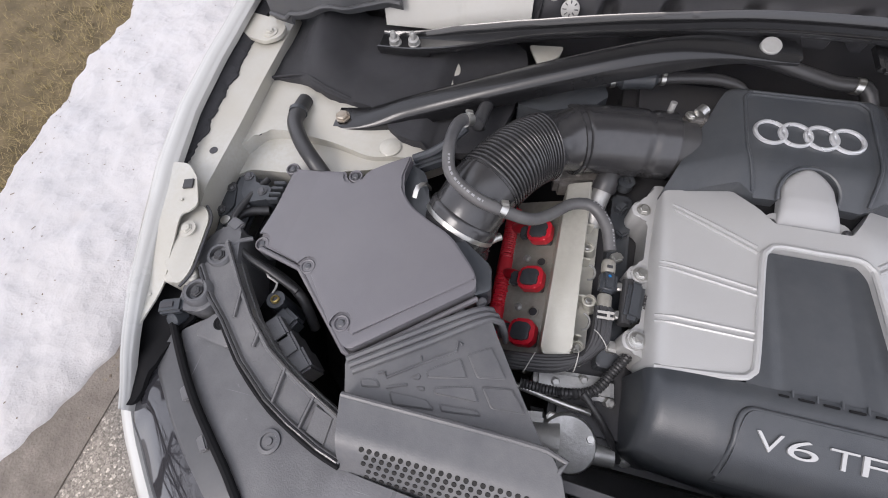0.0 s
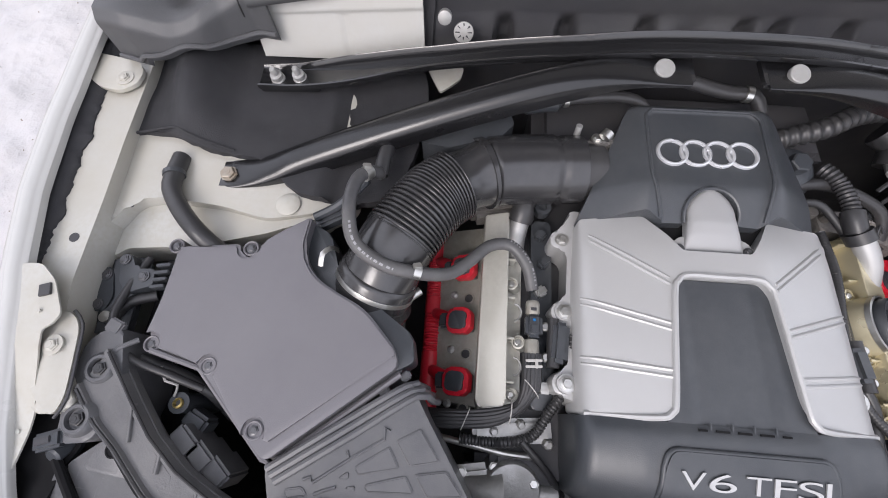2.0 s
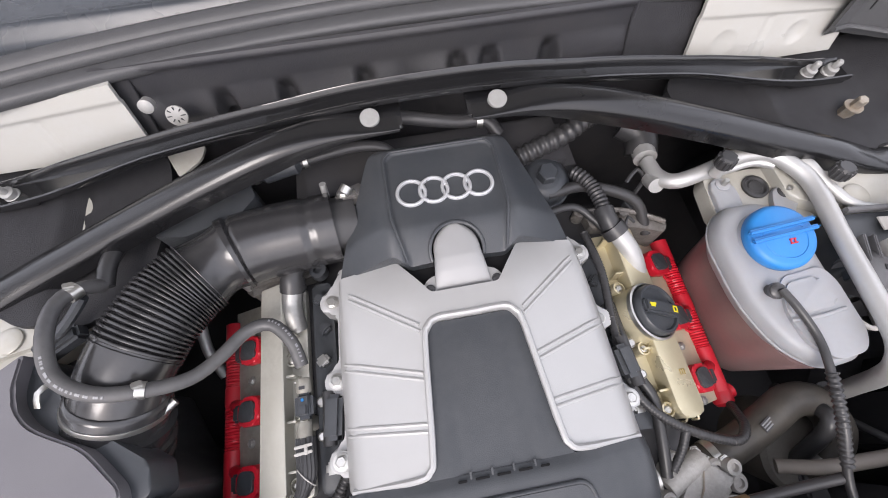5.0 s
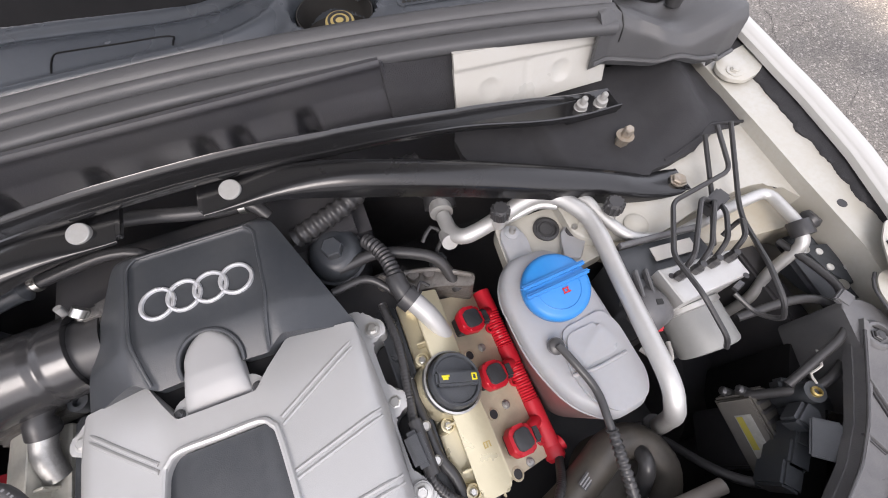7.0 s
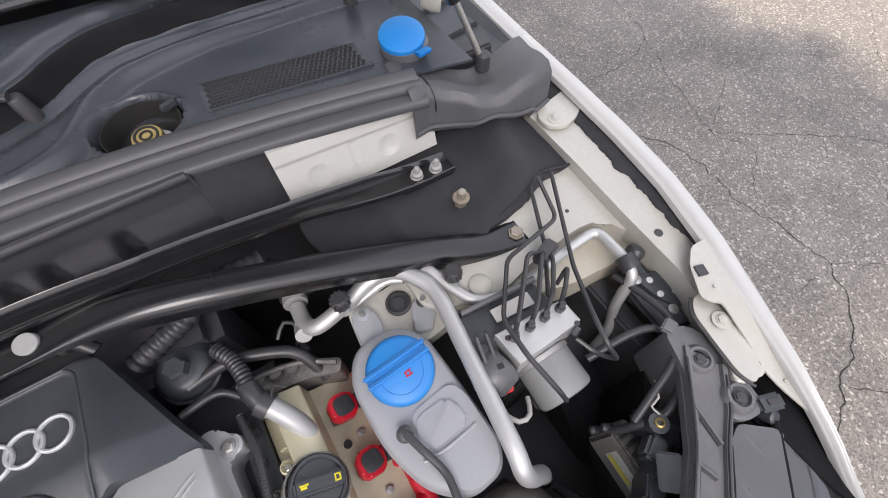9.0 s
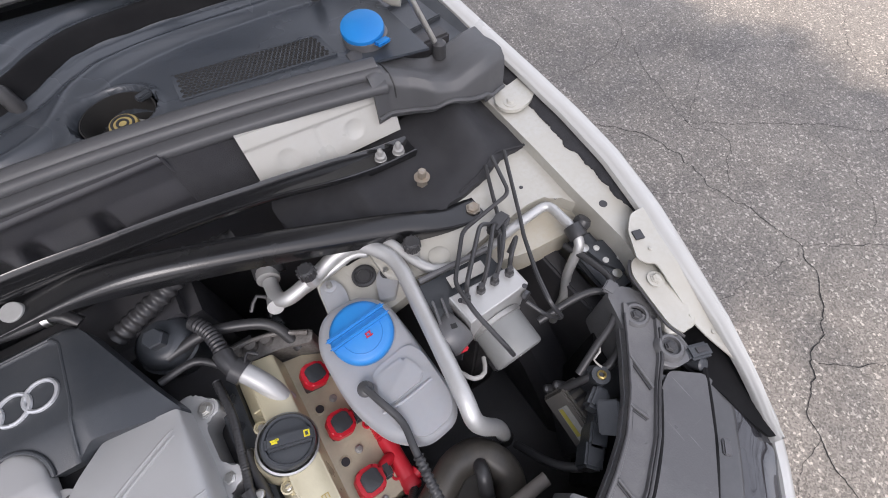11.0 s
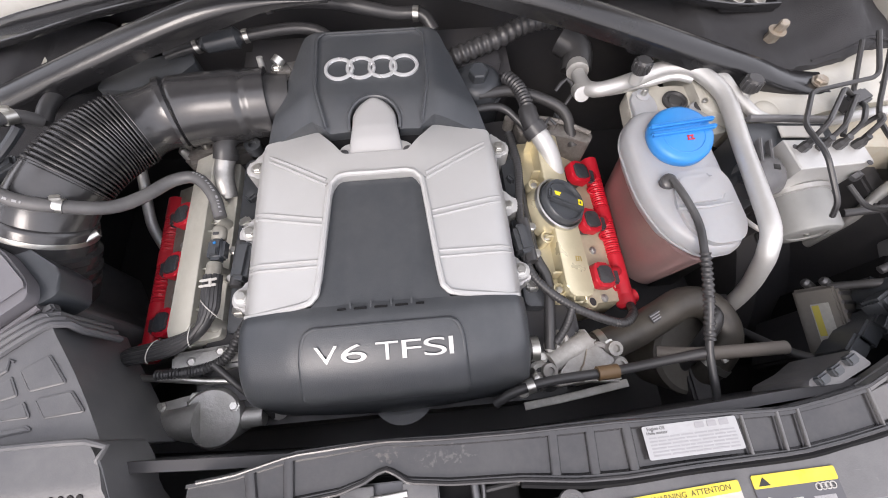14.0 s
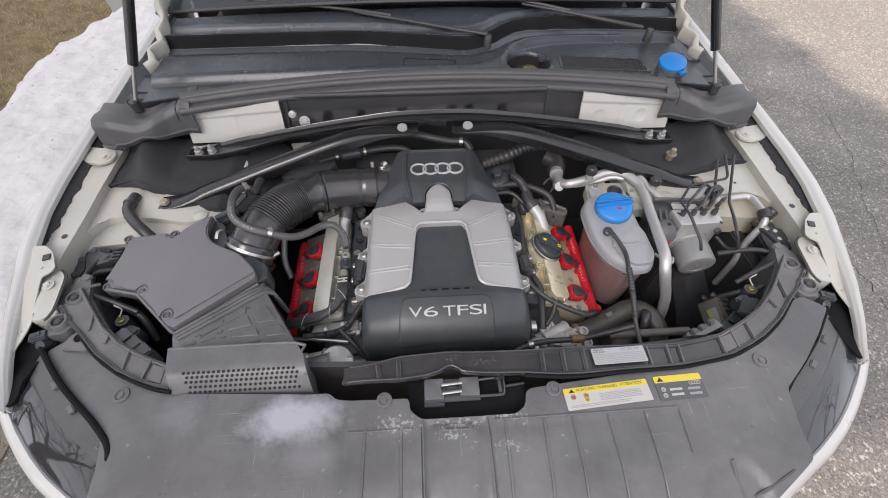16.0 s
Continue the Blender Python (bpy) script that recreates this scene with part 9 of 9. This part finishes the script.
for text, pts, r in (("black cable arching over the headlamp housing", [(0.600, 0.125, 0.845), (0.658, 0.119, 0.862), (0.690, 0.107, 0.868), (0.700, 0.081, 0.872), (0.691, 0.062, 0.872), (0.661, 0.038, 0.866), (0.632, 0.026, 0.856), (0.606, 0.030, 0.840), (0.58, 0.04, 0.80)], 0.0055),
                     ("thin black lead along the headlamp housing", [(0.660, 0.036, 0.868), (0.655, 0.010, 0.855), (0.640, -0.014, 0.852), (0.626, -0.030, 0.860)], 0.0042),
                     ("black cable below the ballast", [(0.500, 0.020, 0.70), (0.520, -0.030, 0.76), (0.550, -0.052, 0.79), (0.585, -0.046, 0.80)], 0.0060),
                     ("white wiring lead under the hydraulic block", [(0.468, 0.135, 0.84), (0.480, 0.112, 0.845), (0.498, 0.112, 0.838), (0.510, 0.130, 0.83)], 0.0032)):
    hose("lamp_lead", text, pts, r, material=WHITEPRINT if text.startswith("white") else None, category="cable")
for at, size, turn in (((0.625, 0.004, 0.808), (0.040, 0.030, 0.03), -35), ((0.618, -0.028, 0.800), (0.034, 0.026, 0.03), -30), ((0.655, 0.012, 0.79), (0.03, 0.04, 0.05), -20)):
    plug = thing("lamp_plug", "black plug on the headlamp housing", "connector", at)
    part("plug_body", block(at, size, (10, 0, turn), 0.004), COVERBLACK, plug)
    part("plug_collar", lathe([(0.010, 0), (0.010, 0.010), (0.007, 0.014), (0, 0.014)], Vector(at) + Vector((0, 0.012, 0.010)), (0.3, 0.8, 0.6), 14), RUBBER, plug)
wp = thing("wing_plate", "black perforated plate on the inner wing", "plate", (0.74, 0.14, 0.85))
part("plate", prism(rounded([(0.716, 0.173), (0.759, 0.160), (0.758, 0.117), (0.738, 0.106), (0.722, 0.134)], 0.008), 0.82, 0.874, 0.004), COVERBLACK, wp)
for x, y in ((0.731, 0.158), (0.748, 0.128), (0.728, 0.136)):
    part("plate_rivet", lathe([(0.0045, 0), (0.0045, 0.002), (0, 0.003)], (x, y, 0.8735), n=12), DULLZINC, wp)

# black ribbed box between filter housing and inner wing
sb = thing("filter_side_bracket", "black stamped steel brackets beside the air filter box", "bracket", (-0.72, 0.15, 0.8))
part("plate", prism(rounded([(-0.751, 0.176), (-0.739, 0.172), (-0.727, 0.137), (-0.732, 0.119), (-0.748, 0.117), (-0.754, 0.130)], 0.006), 0.84, 0.872, 0.003), COVERBLACK, sb)
part("plate", prism(rounded([(-0.729, 0.190), (-0.716, 0.191), (-0.704, 0.172), (-0.680, 0.174), (-0.676, 0.153), (-0.706, 0.141), (-0.720, 0.155)], 0.005), 0.84, 0.880, 0.003), COVERBLACK, sb)
for x, y, z in ((-0.744, 0.164, 0.872), (-0.742, 0.126, 0.872), (-0.721, 0.183, 0.880), (-0.690, 0.163, 0.880)):
    bolt(sb, (x, y, z), 0.0045, washer=0.007, material=DARKSTEEL)
for k in range(4):
    part("fin", block((-0.664, 0.150 + 0.009 * k, 0.884), (0.018, 0.004, 0.012), (0, 0, 10), 0.001), COVERBLACK, sb)
sc = thing("side_cable", "black cable looped beside the air filter box", "cable", (-0.69, 0.09, 0.8))
part("cable", tube([(-0.680, 0.145, 0.86), (-0.705, 0.133, 0.868), (-0.718, 0.115, 0.868), (-0.710, 0.092, 0.868), (-0.672, 0.068, 0.866), (-0.625, 0.055, 0.858), (-0.590, 0.038, 0.845), (-0.575, 0.01, 0.80)], 0.0068, 12), RUBBER, sc)
part("cable_clip", block((-0.678, 0.072, 0.893), (0.016, 0.012, 0.010), (0, 0, 30), 0.002), PLASTIC, sc)
part("clip_strap", tube([(-0.684, 0.064, 0.897), (-0.672, 0.076, 0.899), (-0.660, 0.086, 0.892)], 0.003, 8), PLASTIC, sc)
cl = thing("hose_bracket", "black plastic hose bracket on the filter box", "bracket", (-0.45, 0.26, 0.85))
part("arm", tube([(-0.492, 0.255, 0.885), (-0.465, 0.268, 0.892), (-0.440, 0.285, 0.905), (-0.425, 0.297, 0.915)], 0.006, 8), COVERBLACK, cl)
part("cradle", block((-0.470, 0.262, 0.875), (0.05, 0.02, 0.02), (0, -10, 25), 0.004), COVERBLACK, cl)
part("clip", block((-0.428, 0.303, 0.920), (0.018, 0.012, 0.010), (0, 20, 40), 0.003), STEEL, cl)

# ---- labels ----
def label(name, text, corners, zf, lift=0.001):
    """A flat sticker over four corners, rounded."""
    ob = thing(name, text, "label", (sum(c[0] for c in corners) / 4, sum(c[1] for c in corners) / 4, zf(*corners[0])))
    cx, cy = sum(c[0] for c in corners) / 4, sum(c[1] for c in corners) / 4
    a = Vector(corners[1]) - Vector(corners[0])
    e = 0.01
    m = pose(cx, cy, zf(cx, cy) + lift, math.degrees(math.atan((zf(cx, cy + e) - zf(cx, cy - e)) / (2 * e))), -math.degrees(math.atan((zf(cx + e, cy) - zf(cx - e, cy)) / (2 * e))), math.degrees(math.atan2(a.y, a.x)))
    return ob, m, a.length, (Vector(corners[3]) - Vector(corners[0])).length


def sticker(ob, name, m, w, h, dx, dy, material, z=0.0, r=0.002):
    own = prism(rounded([(dx - w / 2, dy - h / 2), (dx + w / 2, dy - h / 2), (dx + w / 2, dy + h / 2), (dx - w / 2, dy + h / 2)], r, 3), z, z + 0.0004, 0)
    own.transform(m)
    return part(name, own, material, ob)


beam_z = lambda x, y: 0.8945
oil, m, w, h = label("oil_label", "faded grey engine oil notice sticker on the cross member", [(0.243, -0.1005), (0.335, -0.0985), (0.332, -0.1275), (0.241, -0.129)], beam_z)
sticker(oil, "sticker", m, w, h, 0, 0, GREYLABEL)
part("words", merge(lettering("Engine Oil", 0.0042, 0.0001, m @ pose(-w * 0.36, h * 0.40, 0.0006)), lettering("Huile moteur", 0.0038, 0.0001, m @ pose(-w * 0.355, h * 0.27, 0.0006))), INK, oil)
bars(oil, -w * 0.46, h * 0.18, w * 0.92, h * 0.62, 6, m, FAINTINK, 3)
for k in range(3):
    sticker(oil, "pictogram", m, 0.009, 0.005, w * (0.1 + 0.13 * k), h * 0.36, FAINTINK, 0.0005, 0.001)
warn, m, w, h = label("warning_label", "yellow and white warning sticker on the radiator cover", [(0.184, -0.160), (0.325, -0.1515), (0.322, -0.1915), (0.183, -0.195)], cover_z)
sticker(warn, "sticker", m, w, h, 0, 0, WHITEPRINT)
sticker(warn, "yellow_band", m, w, h * 0.27, 0, h * 0.365, FADEDYELLOW, 0.0004)
part("words", lettering("ACHTUNG  WARNING  ATTENTION", 0.0068, 0.0001, m @ pose(0.006, h * 0.365, 0.0010)), INK, warn)
part("warning_triangle", prism([(-w * 0.44, h * 0.28), (-w * 0.37, h * 0.28), (-w * 0.405, h * 0.45)], 0.0008, 0.0011, 0), INK, warn).data.transform(m)
bars(warn, -w * 0.10, h * 0.12, w * 0.5, h * 0.36, 5, m, FAINTINK, 7)
bars(warn, -w * 0.46, -h * 0.28, w * 0.72, h * 0.14, 2, m, FAINTINK, 9)
for dx, dy, mt in ((-0.40, 0.08, FADEDRED), (-0.25, 0.08, FADEDRED), (-0.25, -0.10, FADEDYELLOW)):
    own = lathe([(0.0045, 0.0004), (0.0045, 0.0008), (0.0032, 0.0008), (0.003, 0.0004)], (w * dx, h * dy, 0), n=20)
    own.transform(m)
    part("pictogram", own, mt, warn)
ac, m, w, h = label("refrigerant_label", "dark grey sticker with yellow band on the radiator cover", [(0.337, -0.1515), (0.416, -0.1495), (0.412, -0.1875), (0.336, -0.191)], cover_z)
sticker(ac, "sticker", m, w, h, 0, 0, DARKLABEL)
sticker(ac, "yellow_band", m, w, h * 0.28, 0, h * 0.36, FADEDYELLOW, 0.0004)
part("warning_triangle", prism([(-w * 0.44, h * 0.27), (-w * 0.30, h * 0.27), (-w * 0.37, h * 0.45)], 0.0008, 0.0011, 0), INK, ac).data.transform(m)
bars(ac, -w * 0.24, h * 0.02, w * 0.26, h * 0.42, 2, m, WHITEPRINT, 2)
bars(ac, w * 0.14, h * 0.0, w * 0.26, h * 0.42, 2, m, FAINTINK, 12)
for k in range(4):
    own = lathe([(0.0032, 0.0004), (0.0032, 0.0008), (0.0024, 0.0008), (0.0024, 0.0004)], (w * 0.24 + 0.0045 * k, h * 0.12, 0), n=16)
    own.transform(m)
    part("badge_ring", own, WHITEPRINT, ac)
for dy in (-0.06, -0.30):
    own = lathe([(0.004, 0.0004), (0.004, 0.0008), (0.0028, 0.0008), (0.0028, 0.0004)], (-w * 0.37, h * dy, 0), n=8)
    own.transform(m)
    part("pictogram", own, WHITEPRINT, ac)

drum = thing("fan_motor", "dusty round fan motor behind the radiator", "fan motor", (0.44, -0.04, 0.62))
part("drum", lathe([(0.058, -0.08), (0.058, -0.006), (0.052, 0.0), (0.02, 0.002), (0.0, 0.002)], (0.425, -0.020, 0.712), (0.1, -0.3, 0.95), 36), pbr("dusty_brown_drum", (0.11, 0.10, 0.085), 0.7, dust=0.4), drum)
part("mount", block((0.425, -0.06, 0.66), (0.03, 0.05, 0.10), bev=0.004), DARK, drum)

# ---- bare trees round the drive ----
BARK = pbr("grey_bark", (0.12, 0.10, 0.085), 0.9, bump=0.6, fine=40, scale=4)


def bare_tree(x, y, h, seed, spread=1.0, stout=1.0):
    """A leafless tree: a tapered trunk and limbs that fork into twigs."""
    rnd = random.Random(seed)
    tree = thing("bare_tree", "tall leafless tree with grey bark and fine twigs", "tree", (x, y, 0), group="bare trees")
    limbs = []

    def grow(bm, p, d, l, r, depth):
        pts, q, dd = [p], p, d
        for _ in range(3):
            dd = (dd + Vector((rnd.uniform(-1, 1), rnd.uniform(-1, 1), rnd.uniform(-0.3, 0.6))) * 0.16).normalized()
            q = q + dd * l / 3
            pts.append(q)
        tube(pts, lambda u: r * (1 - 0.45 * u), 5 if depth < 2 else 3, smooth=False, bm=bm, cap=False)
        if depth < 5:
            for _ in range(3 if depth else 5):
                a = rnd.uniform(0, 6.28)
                side = dd.orthogonal().normalized()
                side = (Matrix.Rotation(a, 3, dd) @ side)
                k = rnd.uniform(0.45, 1.0)
                base = pts[0].lerp(pts[-1], k) if depth == 0 else pts[1 + rnd.randrange(3)]
                grow(bm, base, (dd * rnd.uniform(0.5, 1.0) + side * rnd.uniform(0.5, 0.95) * spread).normalized(), l * rnd.uniform(0.55, 0.75), r * rnd.uniform(0.4, 0.55), depth + 1)
    whole = bmesh.new()
    grow(whole, Vector((x, y, 0)), Vector((0.03, 0.02, 1)).normalized(), h * 0.42, h * 0.017 * stout, 0)
    part("trunk", whole, BARK, tree)


for x, y, h, seed in ((-6.5, 5.0, 12, 1), (-5.5, -3.5, 11, 2), (8.0, 7.0, 13, 3), (2.0, 13.0, 14, 4), (-4.0, 11.0, 13, 5), (9.5, -4.0, 12, 6), (0.5, -14.0, 13, 7), (-10.0, 1.0, 12, 8)):
    bare_tree(x, y, h, seed)
for x, y, h, seed in ((-5.0, -1.2, 9, 21), (5.0, -2.9, 9, 22)):
    bare_tree(x, y, h, seed, 1.1, 1.9)
